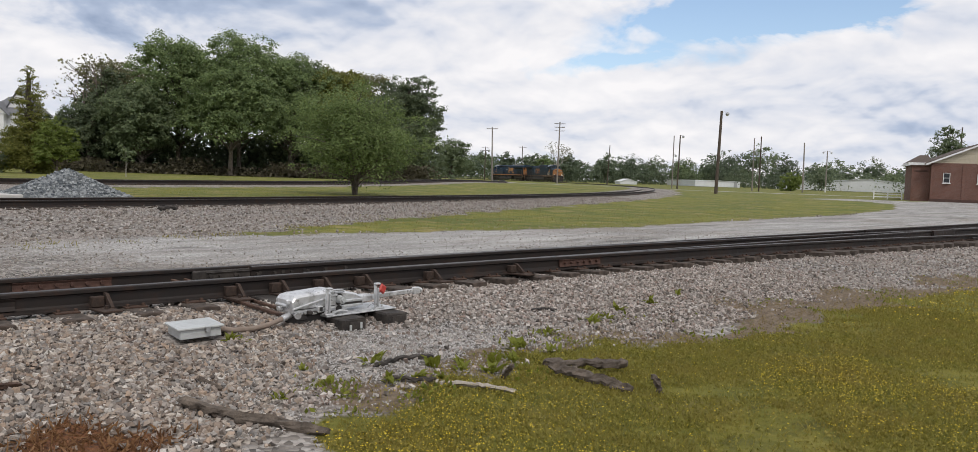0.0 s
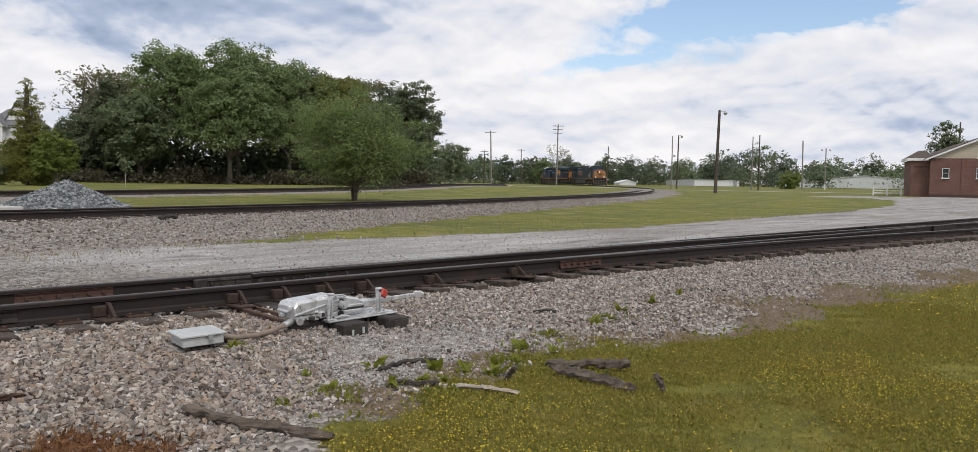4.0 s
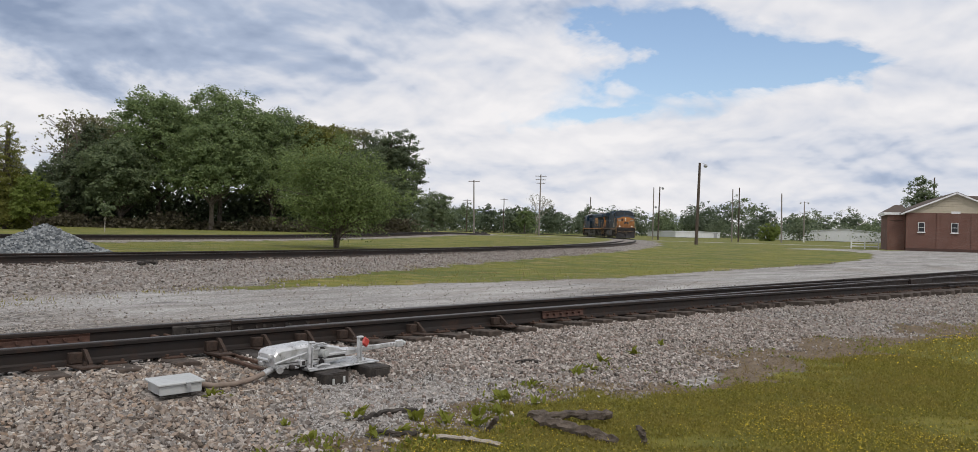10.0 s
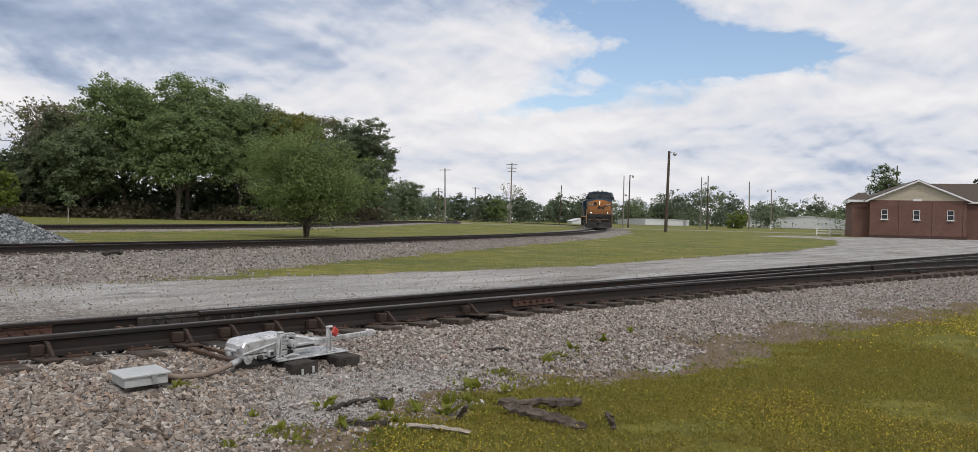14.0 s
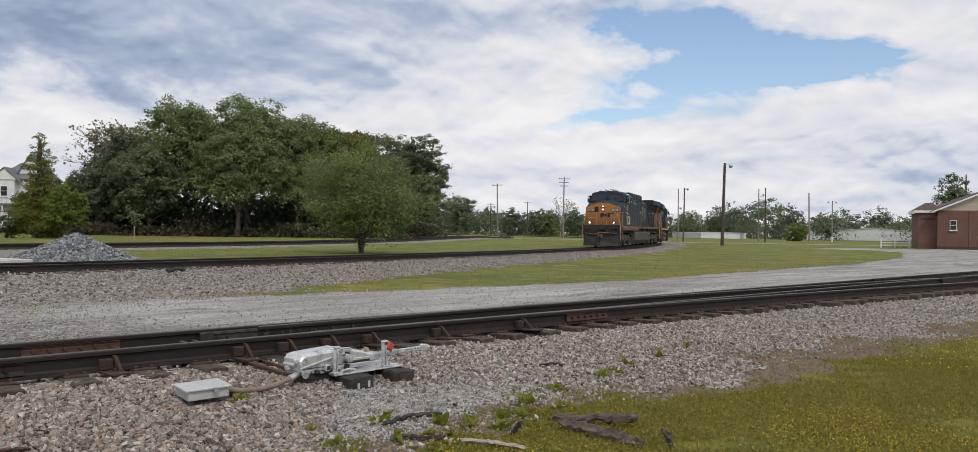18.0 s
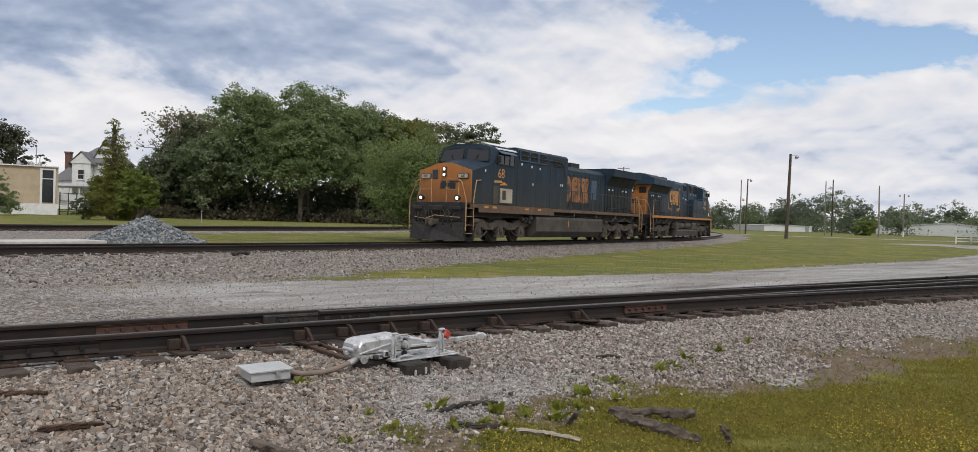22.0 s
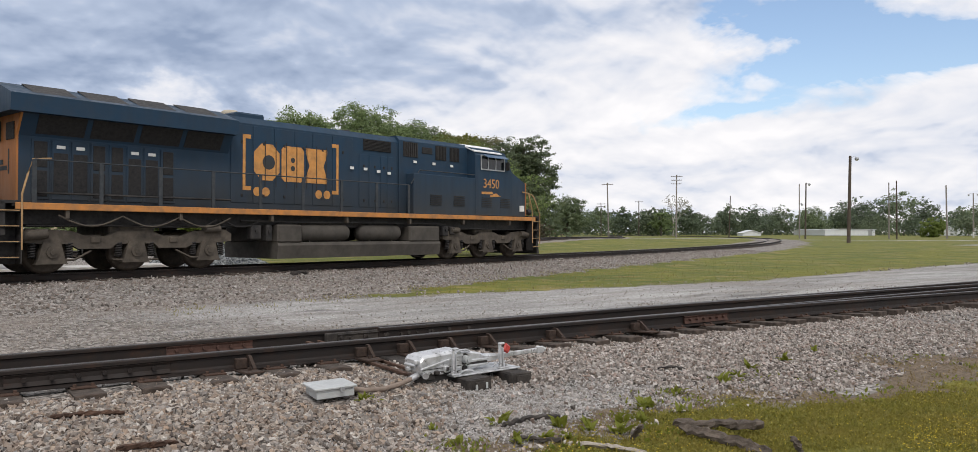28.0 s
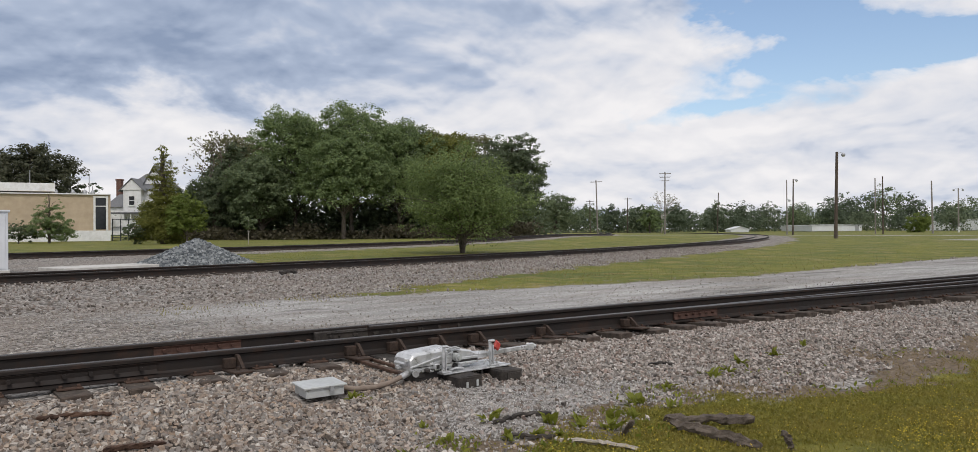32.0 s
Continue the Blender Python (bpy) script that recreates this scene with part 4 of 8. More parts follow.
def tree(name, x, y, h, wide, leaf, count, size, label, seed, low=0.18, shape="round", bark=None, trunk=None, lean=0.0, group="", stems=1, lobes=24, shell=0.7, sprays=9, spray=0.30, power=2.4, skew=0.0, reach=(0.60, 0.88), clump=(0.20, 0.36)):
    r = np.random.default_rng(seed)
    z = float(land(x, y))
    t = thing(name, pose(x, y, z, 0, lean, 0), label, "tree" if name != "shrub" else "shrub", group)
    tr = trunk or h * 0.022
    wood = Geo()
    L = []
    if shape == "full":
        # heaped lobes over a rounded envelope, with a few great ones inside
        hh = h * (1 - low) / 2
        for k in range(lobes):
            dz_ = 1.0 - 1.72 * (k + 0.5) / lobes
            dr_ = math.sqrt(max(0.0, 1 - dz_ * dz_))
            n_ = (dr_ ** power + abs(dz_) ** power) ** (1 / power)
            a = k * 2.39996 + r.uniform(-0.25, 0.25)
            q = r.uniform(*reach)
            s = wide * r.uniform(*clump)
            L.append((math.cos(a) * wide * dr_ / n_ * q + skew * dz_, math.sin(a) * wide * dr_ / n_ * q, h * low + hh * (1 + dz_ / n_ * (q + 0.06)) - s * 0.25, s, s * r.uniform(0.85, 1.15), s * 0.8))
        for k in range(5):
            L.append((wide * r.uniform(-0.25, 0.25), wide * r.uniform(-0.25, 0.25), h * low + hh * (0.55 + 0.22 * k), wide * 0.45, wide * 0.45, hh * 0.34))
    for k in range(0 if shape == "full" else lobes):
        u = (k + 0.5) / lobes
        zz = h * (low + (0.97 - low) * u)
        if shape == "cone":
            rad = wide * max(0.05, 1.02 - u) ** 0.58 * r.uniform(0.85, 1.1)
        elif shape == "column":
            rad = wide * (0.55 + 0.45 * math.sin(math.pi * min(1, u * 1.15 + 0.1))) * (1 - 0.55 * u)
        else:
            rad = wide * math.sqrt(max(0.03, 1 - (abs(u - 0.42) / 0.60) ** 2.2))
        a = k * 2.4 + r.uniform(-0.4, 0.4)
        out = rad * (r.uniform(0.4, 0.75) if shape == "cone" else r.uniform(0.35, 0.72))
        s = max(rad * r.uniform(0.36, 0.55), h * 0.045)
        fl = 0.75 if shape == "round" else 0.6
        L.append((math.cos(a) * out, math.sin(a) * out, zz - s * 0.5 * u, s, s * r.uniform(0.85, 1.15), s * fl))
    for st in range(stems):
        a0 = st * 6.28 / stems + r.uniform(0, 1)
        off = 0.0 if stems == 1 else tr * 1.2
        sp = 0.0 if stems == 1 else h * 0.16
        wood.tube([(math.cos(a0) * off * u_ / 1.0 + math.cos(a0) * sp * (u_ ** 1.3), math.sin(a0) * off + math.sin(a0) * sp * (u_ ** 1.3), h * u_ * 0.8 - 0.15) for u_ in (0, 0.12, 0.3, 0.55, 0.85, 1.0)], tr * (1.25 if stems == 1 else 0.75), 8, tr * 0.18)
    for (lx, ly, lz, s, _, _) in L:
        z0 = max(h * low * 0.75, lz - s * 1.1)
        wood.tube([(0, 0, z0 * 0.85), (lx * 0.45, ly * 0.45, (z0 + lz) / 2), (lx * 0.95, ly * 0.95, lz)], tr * 0.38, 5, tr * 0.06)
    part("trunk", wood, bark or M_BARK, t)
    P, faced = crown_points(L, count, r, shell, sprays, spray)
    V, F = leaf_cards(P, size, r, 0.75, faced)
    tagged(part("crown", mass("crown", V, F, leaf), leaf, t), kind="stuff")
    return t


def bare_tree(x, y, h, label, seed, bark, leaf=None, count=0, size=0.3, spread=0.42):
    """A branching tree with few leaves."""
    r = np.random.default_rng(seed)
    z = float(land(x, y))
    t = thing("tree", pose(x, y, z), label, "tree")
    wood, tips = Geo(), []

    def grow(p, d, ln, rad, lv):
        q = p + d * ln
        mid = (p + q) / 2 + Vector(r.normal(0, ln * 0.05, 3))
        wood.tube([p, mid, q], rad, 5, rad * 0.62)
        if lv == 0:
            tips.append(q)
            return
        for _ in range(3 if lv > 1 else 4):
            nd = (d + Vector(r.normal(0, spread, 3))).normalized()
            nd.z = abs(nd.z) * 0.8 + 0.15
            grow(q, nd.normalized(), ln * r.uniform(0.62, 0.82), rad * 0.6, lv - 1)
    grow(Vector((0, 0, -0.2)), Vector((r.normal(0, 0.05), r.normal(0, 0.05), 1)).normalized(), h * 0.33, h * 0.018, 4)
    part("trunk", wood, bark, t)
    if leaf and count:
        c = np.array([tuple(p) for p in tips])[r.integers(0, len(tips), count)] + r.normal(0, h * 0.03, (count, 3))
        V, F = leaf_cards(c, size, r)
        tagged(part("crown", mass("crown", V, F, leaf), leaf, t), kind="stuff")
    return t


GROVE = "tall trees of the grove"
grove = [
    # x, y, h, wide, leaf, leaves, low
    (51, 110, 21.0, 8.0, M_LEAF, 9000, 0.20), (43.5, 114, 20.0, 7.0, M_LEAF, 7000, 0.2), (57.5, 106.5, 18.3, 6.6, M_LEAF, 6500, 0.18),
    (60, 110, 19.8, 6.8, M_LEAF_GREY, 5200, 0.2), (38, 113, 12.6, 5.4, M_LEAF_GREY, 6000, 0.10), (47, 104, 15.5, 6.0, M_LEAF, 6500, 0.22),
    (69.5, 108, 18.6, 6.0, M_LEAF_BROWN, 6500, 0.2), (73, 98, 16.8, 5.4, M_LEAF_DARK, 7000, 0.10), (67, 97, 13.0, 5.0, M_LEAF_DARK, 4500, 0.08),
    (36, 121, 14.5, 4.6, M_LEAF_DARK, 5000, 0.06), (32.5, 119, 9.5, 4.2, M_LEAF_DARK, 4000, 0.04), (64.5, 105, 17.6, 5.2, M_LEAF_YELLOW, 5500, 0.25), (29.5, 121, 7.5, 3.6, M_LEAF_DARK, 3500, 0.03),
    (40, 128, 17.0, 6.0, M_LEAF_BROWN, 5000, 0.3), (71.5, 95.5, 9.5, 3.6, M_LEAF_GREY, 3000, 0.06),
]
for i, (x, y, h, wd, lf, n, lw) in enumerate(grove):
    kind = {M_LEAF: "leafy green", M_LEAF_GREY: "grey-green", M_LEAF_BROWN: "brownish budding", M_LEAF_DARK: "dark evergreen", M_LEAF_YELLOW: "yellow-green"}[lf]
    tree("tree", x, y, h, wd, lf, int(n * 4.6), 0.31, f"tall {kind} tree in the dense grove", 100 + i, low=lw, group=GROVE, trunk=0.34, shape="full", lobes=58, shell=0.8, sprays=15, spray=0.33)
bare_tree(32.4, 117, 17.4, "half-bare tree with reddish seed clusters above the grove", 41, M_BARK, M_LEAF_BROWN, 420, 0.42, 0.40)
tree("tree", 22.9, 35.2, 5.8, 4.0, M_LEAF_FRESH, 46000, 0.10, "small spreading tree with fresh green leaves beside the track", 5, low=-0.02, shape="full", stems=5, trunk=0.10, lobes=150, shell=0.4, sprays=9, spray=0.50, power=1.7, reach=(0.35, 1.0), clump=(0.09, 0.21))
tree("tree", 18.2, 85.3, 10.7, 2.6, M_LEAF_YELLOW, 42000, 0.15, "slender olive-green conifer-like tree", 6, low=0.03, shape="cone", lobes=70, shell=0.4, sprays=12, spray=0.42)
tree("tree", 19.7, 81.5, 5.4, 2.2, M_LEAF_BRIGHT, 15000, 0.16, "young bright green tree", 7, low=0.05, shape="full", lobes=40, power=1.9)
tree("shrub", 15.6, 86, 2.6, 1.3, M_LEAF_DARK, 4000, 0.15, "dark rounded shrub beside the tall tree", 17, low=0.05, lobes=10)
tree("tree", 9.7, 105.3, 6.4, 2.9, M_LEAF, 9000, 0.17, "young dark pine with open whorled branches", 8, low=0.12, shape="cone", lobes=26)
tree("shrub", 6.6, 106, 3.1, 1.7, M_LEAF_DARK, 4500, 0.16, "low dark shrub beside the pine", 9, low=0.06, lobes=12)
tree("tree", 12.5, 172, 17.5, 9.0, M_LEAF_MAGNOLIA, 30000, 0.5, "broad dark magnolia behind the tan building", 10, low=0.10, trunk=0.4, shape="full", lobes=60, sprays=12, spray=0.34)
tree("tree", 24.0, 176, 12.0, 4.0, M_LEAF_DARK, 6000, 0.45, "dark tree behind the house", 18, low=0.12, lobes=16)
tree("tree", 23.8, 74.8, 3.0, 0.7, M_LEAF_GREY, 420, 0.22, "thin sapling with pale stem", 12, low=0.45, bark=M_PALEBARK, trunk=0.045, lobes=10)
tree("tree", 96.7, 115.2, 7.8, 4.0, M_LEAF_GREY, 16000, 0.24, "loose grey-green tree beyond the siding", 13, low=0.06, shape="full", lobes=44, stems=3, shell=0.6, sprays=10, spray=0.40)
bare_tree(199.0, 181.7, 14.6, "pale-barked tree with thin half-bare crown", 14, M_PALEBARK, M_LEAF_BROWN, 260, 0.4, 0.5)
tree("tree", 197.0, 185.0, 9.6, 4.0, M_LEAF, 5000, 0.45, "low green tree behind the pale tree", 15, low=0.1, lobes=16)
tree("shrub", 206.0, 99.7, 5.6, 3.6, M_LEAF_BRIGHT, 9000, 0.28, "bright yellow-green bush before the white warehouses", 16, low=0.04, lobes=18)

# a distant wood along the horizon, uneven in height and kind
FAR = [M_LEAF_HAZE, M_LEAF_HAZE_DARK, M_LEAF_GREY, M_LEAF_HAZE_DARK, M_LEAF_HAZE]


def far_wood():
    r = np.random.default_rng(21)
    groups = {}
    for i in range(150):
        a = radians(4 + 118 * (i + r.uniform(-0.4, 0.4)) / 150)
        d = r.uniform(300, 420)
        x, y = math.cos(a) * d, math.sin(a) * d
        h = r.uniform(7.5, 12.0) * (1.0 + 0.25 * math.sin(a * 9)) * (d / 330)
        groups.setdefault(int(r.integers(0, 5)), []).append((x, y, h))
    for x, y, h in [(x * 1.5, y * 1.5, h * 1.5) for x, y, h in [(146, 150, 7.0), (152, 146, 8.0), (160, 150, 7.5), (172, 150, 8.5), (178, 142, 9), (186, 140, 9.0), (194, 136, 8.6), (203, 132, 8.0), (212, 128, 9.5), (222, 124, 10.5), (231, 122, 14.5), (240, 119, 11.5), (226, 132, 12), (247, 112, 9), (256, 112, 8.5), (300, 128, 12), (310, 118, 13), (280, 160, 10), (262, 170, 11), (240, 180, 10), (330, 105, 12), (335, 90, 12.5), (330, 75, 12)]]:
        groups.setdefault(int(r.integers(0, 4)), []).append((x, y, h))
    for k, items in groups.items():
        V0, F0, nv = [], [], 0
        wood = Geo()
        for x, y, h in items:
            z = 0.4
            w = h * r.uniform(0.34, 0.5)
            L = []
            for j in range(9):
                u = (j + 0.5) / 9
                rad = w * math.sqrt(max(0.05, 1 - (abs(u - 0.4) / 0.62) ** 2))
                a = j * 2.4
                L.append((x + math.cos(a) * rad * 0.55, y + math.sin(a) * rad * 0.55, z + h * (0.08 + 0.86 * u), rad * 0.55, rad * 0.55, rad * 0.5))
            P, faced = crown_points(L, int(1350 * (h / 12) ** 1.2), r, 0.5, 14, 0.40)
            low_p = np.stack([x + r.normal(0, 4.5, 500), y + r.normal(0, 3.5, 500), z + h * 0.65 * r.random(500)], 1)
            P, faced = np.concatenate([P, low_p]), np.concatenate([faced, r.normal(0, 0.5, (500, 3)) + np.array([0, 0, 0.5])])
            V, F = leaf_cards(P, min(h * 0.075, 0.78), r, 0.75, faced)
            V0.append(V)
            F0.append(F + nv)
            nv += len(V)
            wood.cyl((x, y, z - 0.5), (x, y, z + h * 0.6), 0.16, 0.05, 6)
        t = thing("distant_wood", Matrix.Identity(4), "distant belt of mixed green trees along the horizon", "woods", kind="stuff")
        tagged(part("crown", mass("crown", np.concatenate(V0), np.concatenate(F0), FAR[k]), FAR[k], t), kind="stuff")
        tagged(part("trunk", wood, M_BARK, t), kind="stuff")


far_wood()
# dense undergrowth at the foot of the grove
def undergrowth():
    r = np.random.default_rng(31)
    n = 15000
    u = r.random(n)
    x = 25 + 47 * u + r.normal(0, 1.0, n)
    y = 119 - 27 * u + r.normal(0, 1.6, n)
    top = (1.1 + 0.6 * np.sin(u * 21) + 0.8 * np.sin(u * 53)) * r.random(n) ** 0.8
    V, F = leaf_cards(np.stack([x, y, 0.35 + np.maximum(top, 0.05)], 1), 0.4, r)
    tagged(new("undergrowth", mass("undergrowth", V, F, M_LEAF_SCRUB)), "brown tangled undergrowth at the foot of the grove", "undergrowth", kind="stuff")
    n = 15000
    u = r.random(n)
    x = 29 + 52 * u + r.normal(0, 2.5, n)
    y = 129 - 27 * u + r.normal(0, 2.5, n)
    V, F = leaf_cards(np.stack([x, y, 0.3 + 6.0 * r.random(n)], 1), 0.7, r)
    tagged(new("thicket", mass("thicket", V, F, M_LEAF_DARK)), "dark thicket in the shade behind the grove", "thicket", kind="stuff")


undergrowth()

# ---- locomotives ----
def paint(name, base, dusty, grime=0.5, rough=0.5):
    """Faded paint that turns to road dust and soot near the bottom edge and in streaks."""
    m = Mat(name, rough, 0, 0.22)
    col = m.ramp(m.noise(2.5, 6, 0.6), (0.3, base), (0.75, tuple(b * 0.72 + d * 0.28 for b, d in zip(base, dusty))))
    st = m.noise(1.4, 6, 0.65, None, (2.2, 2.2, 0.35))
    col = m.mix(m.range(st, 0.48, 0.78, 0, grime), col, dusty)
    z = m.node("ShaderNodeSeparateXYZ", {0: m.pos()}).outputs[2]
    dust = m.math("MULTIPLY", m.range(z, 1.5, 3.3, 1.0, 0.0), m.range(m.noise(0.9, 5, 0.6), 0.25, 0.65, 0.5, 1.0))
    col = m.mix(dust, col, dusty)
    m.set(Base_Color=col, Roughness=m.range(st, 0.3, 0.75, rough - 0.1, rough + 0.25))
    return m.bump(m.noise(30, 4), 0.06, 0.004).m


M_BLUE = paint("faded_dark_blue_paint", (0.0125, 0.031, 0.052), (0.044, 0.042, 0.036), 0.40, 0.58)
M_BLUE2 = paint("dark_blue_paint", (0.0135, 0.041, 0.078), (0.046, 0.045, 0.042), 0.26, 0.5)
M_ORANGE = paint("dull_orange_paint", (0.42, 0.165, 0.045), (0.17, 0.085, 0.042), 0.55)
M_STRIPE = simple("orange_stripe_paint", (0.55, 0.22, 0.05), (0.36, 0.17, 0.06), 4, 0.6, dirt=(0.13, 0.09, 0.06), dirt_scale=2.0)
M_SILLDUST = simple("dusty_brown_sill", (0.085, 0.056, 0.038), (0.16, 0.098, 0.06), 3, 0.75, dirt=(0.07, 0.06, 0.05))
M_LETTER = simple("orange_lettering", (0.50, 0.22, 0.055), (0.60, 0.30, 0.09), 7, 0.6, dirt=(0.13, 0.085, 0.05), dirt_scale=3.0)
M_LETTER_OLD = simple("worn_orange_lettering", (0.26, 0.11, 0.042), (0.38, 0.175, 0.07), 5, 0.75, dirt=(0.045, 0.042, 0.038), dirt_scale=1.7, dirt_amt=1.0)
M_BLUEPATCH = simple("clean_blue_patch", (0.03, 0.075, 0.14), (0.045, 0.095, 0.17), 4, 0.5, dirt=(0.05, 0.055, 0.055))
M_TRUCK = simple("dust_grey_running_gear", (0.048, 0.040, 0.032), (0.11, 0.092, 0.072), 5, 0.85, bump=0.3, dirt=(0.04, 0.036, 0.032), dirt_scale=2.0)
M_BLACK = simple("sooty_black", (0.010, 0.010, 0.011), (0.03, 0.028, 0.027), 6, 0.7, bump=0.2, dirt=(0.06, 0.052, 0.045))
M_TANK = simple("dusty_grey_tank", (0.045, 0.040, 0.034), (0.085, 0.076, 0.064), 2.5, 0.75, bump=0.1, dirt=(0.028, 0.026, 0.024), dirt_scale=0.9)
M_GRILLE = simple("dark_intake_grille", (0.008, 0.008, 0.009), (0.022, 0.021, 0.021), 10, 0.7, bump=0.5)
M_WHITEROOF = simple("white_roof_paint", (0.66, 0.67, 0.68), (0.76, 0.77, 0.77), 3, 0.5, dirt=(0.45, 0.44, 0.42))
M_WHITE = simple("white_marking", (0.62, 0.62, 0.60), (0.74, 0.74, 0.72), 8, 0.6)
M_YELLOW = simple("amber_marking", (0.46, 0.22, 0.05), (0.56, 0.30, 0.08), 8, 0.6, dirt=(0.22, 0.11, 0.05), dirt_scale=3)
M_RAILING = simple("tan_painted_handrail", (0.34, 0.20, 0.09), (0.48, 0.31, 0.15), 6, 0.6, dirt=(0.12, 0.09, 0.06))
M_RAILDARK = simple("dark_handrail", (0.02, 0.026, 0.032), (0.05, 0.055, 0.06), 6, 0.6)
M_WHEEL = simple("brown_wheel_steel", (0.045, 0.036, 0.03), (0.10, 0.08, 0.062), 6, 0.6, 0.4)
M_TREAD = simple("bright_wheel_tread", (0.32, 0.31, 0.30), (0.42, 0.41, 0.40), 6, 0.3, 0.9)
M_BEIGE = simple("beige_box_paint", (0.36, 0.32, 0.25), (0.45, 0.41, 0.33), 5, 0.7, dirt=(0.16, 0.14, 0.11))
_g = Mat("cab_glass", 0.06, 0, 0.5)
_g.set(Base_Color=(0.012, 0.016, 0.02), Roughness=0.05)
M_CABGLASS = _g.m
_e = Mat("lit_headlamp", 0.2)
_e.set(Base_Color=(0.9, 0.88, 0.8), Emission_Color=(1.0, 0.95, 0.82), Emission_Strength=2.6)
M_LIT = _e.m


def board(parent, name, text, size, m, mat, label=""):
    """Raised characters on a surface, as a mesh."""
    cu = bpy.data.curves.new(name, "FONT")
    cu.body, cu.size, cu.extrude, cu.align_x, cu.align_y = text, size, 0.004, "CENTER", "CENTER"
    tmp = bpy.data.objects.new("tmp_text", cu)
    scene.collection.objects.link(tmp)
    me = bpy.data.meshes.new_from_object(tmp.evaluated_get(bpy.context.evaluated_depsgraph_get()))
    bpy.data.objects.remove(tmp)
    me.materials.clear()
    me.materials.append(mat)
    return part(name, me, mat, parent, label, m)


def side_m(side, x, z, half):
    """A frame on the body's side: its x runs to the right as one looks at that side, its y up."""
    if side > 0:
        return Matrix(((-1, 0, 0, x), (0, 0, 1, half), (0, 1, 0, z), (0, 0, 0, 1)))
    return Matrix(((1, 0, 0, x), (0, 0, -1, -half), (0, 1, 0, z), (0, 0, 0, 1)))


def louvre(parent, x0, x1, z0, z1, side, half, slats=7, frame_mat=None, label="", vertical=False):
    """A recessed-looking dark grille with slats and a thin frame on the side."""
    y = side * half
    p = part("grille", Geo().box(((x0 + x1) / 2, y, (z0 + z1) / 2), (x1 - x0, 0.03, z1 - z0), 0.004), M_GRILLE, parent, label or "dark louvred intake grille")
    g = Geo()
    if vertical:
        for i in range(slats):
            xx = x0 + (i + 0.5) * (x1 - x0) / slats
            g.box((xx, y + side * 0.022, (z0 + z1) / 2), ((x1 - x0) / slats * 0.35, 0.03, (z1 - z0) * 0.94))
    else:
        for i in range(slats):
            zz = z0 + (i + 0.5) * (z1 - z0) / slats
            g.box(((x0 + x1) / 2, y + side * 0.02, zz), ((x1 - x0) * 0.95, 0.03, (z1 - z0) / slats * 0.3))
    part("slats", g, M_BLACK, p)
    if frame_mat:
        f = Geo()
        for xx in (x0, x1):
            f.box((xx, y + side * 0.02, (z0 + z1) / 2), (0.05, 0.045, z1 - z0 + 0.05), 0.005)
        for zz in (z0, z1):
            f.box(((x0 + x1) / 2, y + side * 0.021, zz), (x1 - x0 - 0.05, 0.04, 0.045), 0.005)
        part("grille_frame", f, frame_mat, p)
    return p


def doors(parent, xs, z0, z1, half, mat, latch=True):
    """Hood doors standing a little proud, each with a latch."""
    for side in (-1, 1):
        for a, b in zip(xs[:-1], xs[1:]):
            d = part("hood_door", Geo().box(((a + b) / 2, side * (half + 0.009), (z0 + z1) / 2), (b - a - 0.03, 0.018, z1 - z0), 0.006), mat, parent)
            if latch:
                for zz in (z0 + (z1 - z0) * 0.78, z0 + 0.22):
                    part("latch", Geo().box(((a + b) / 2, side * (half + 0.026), zz), (0.07, 0.02, 0.09), 0.006), M_BLACK, d)


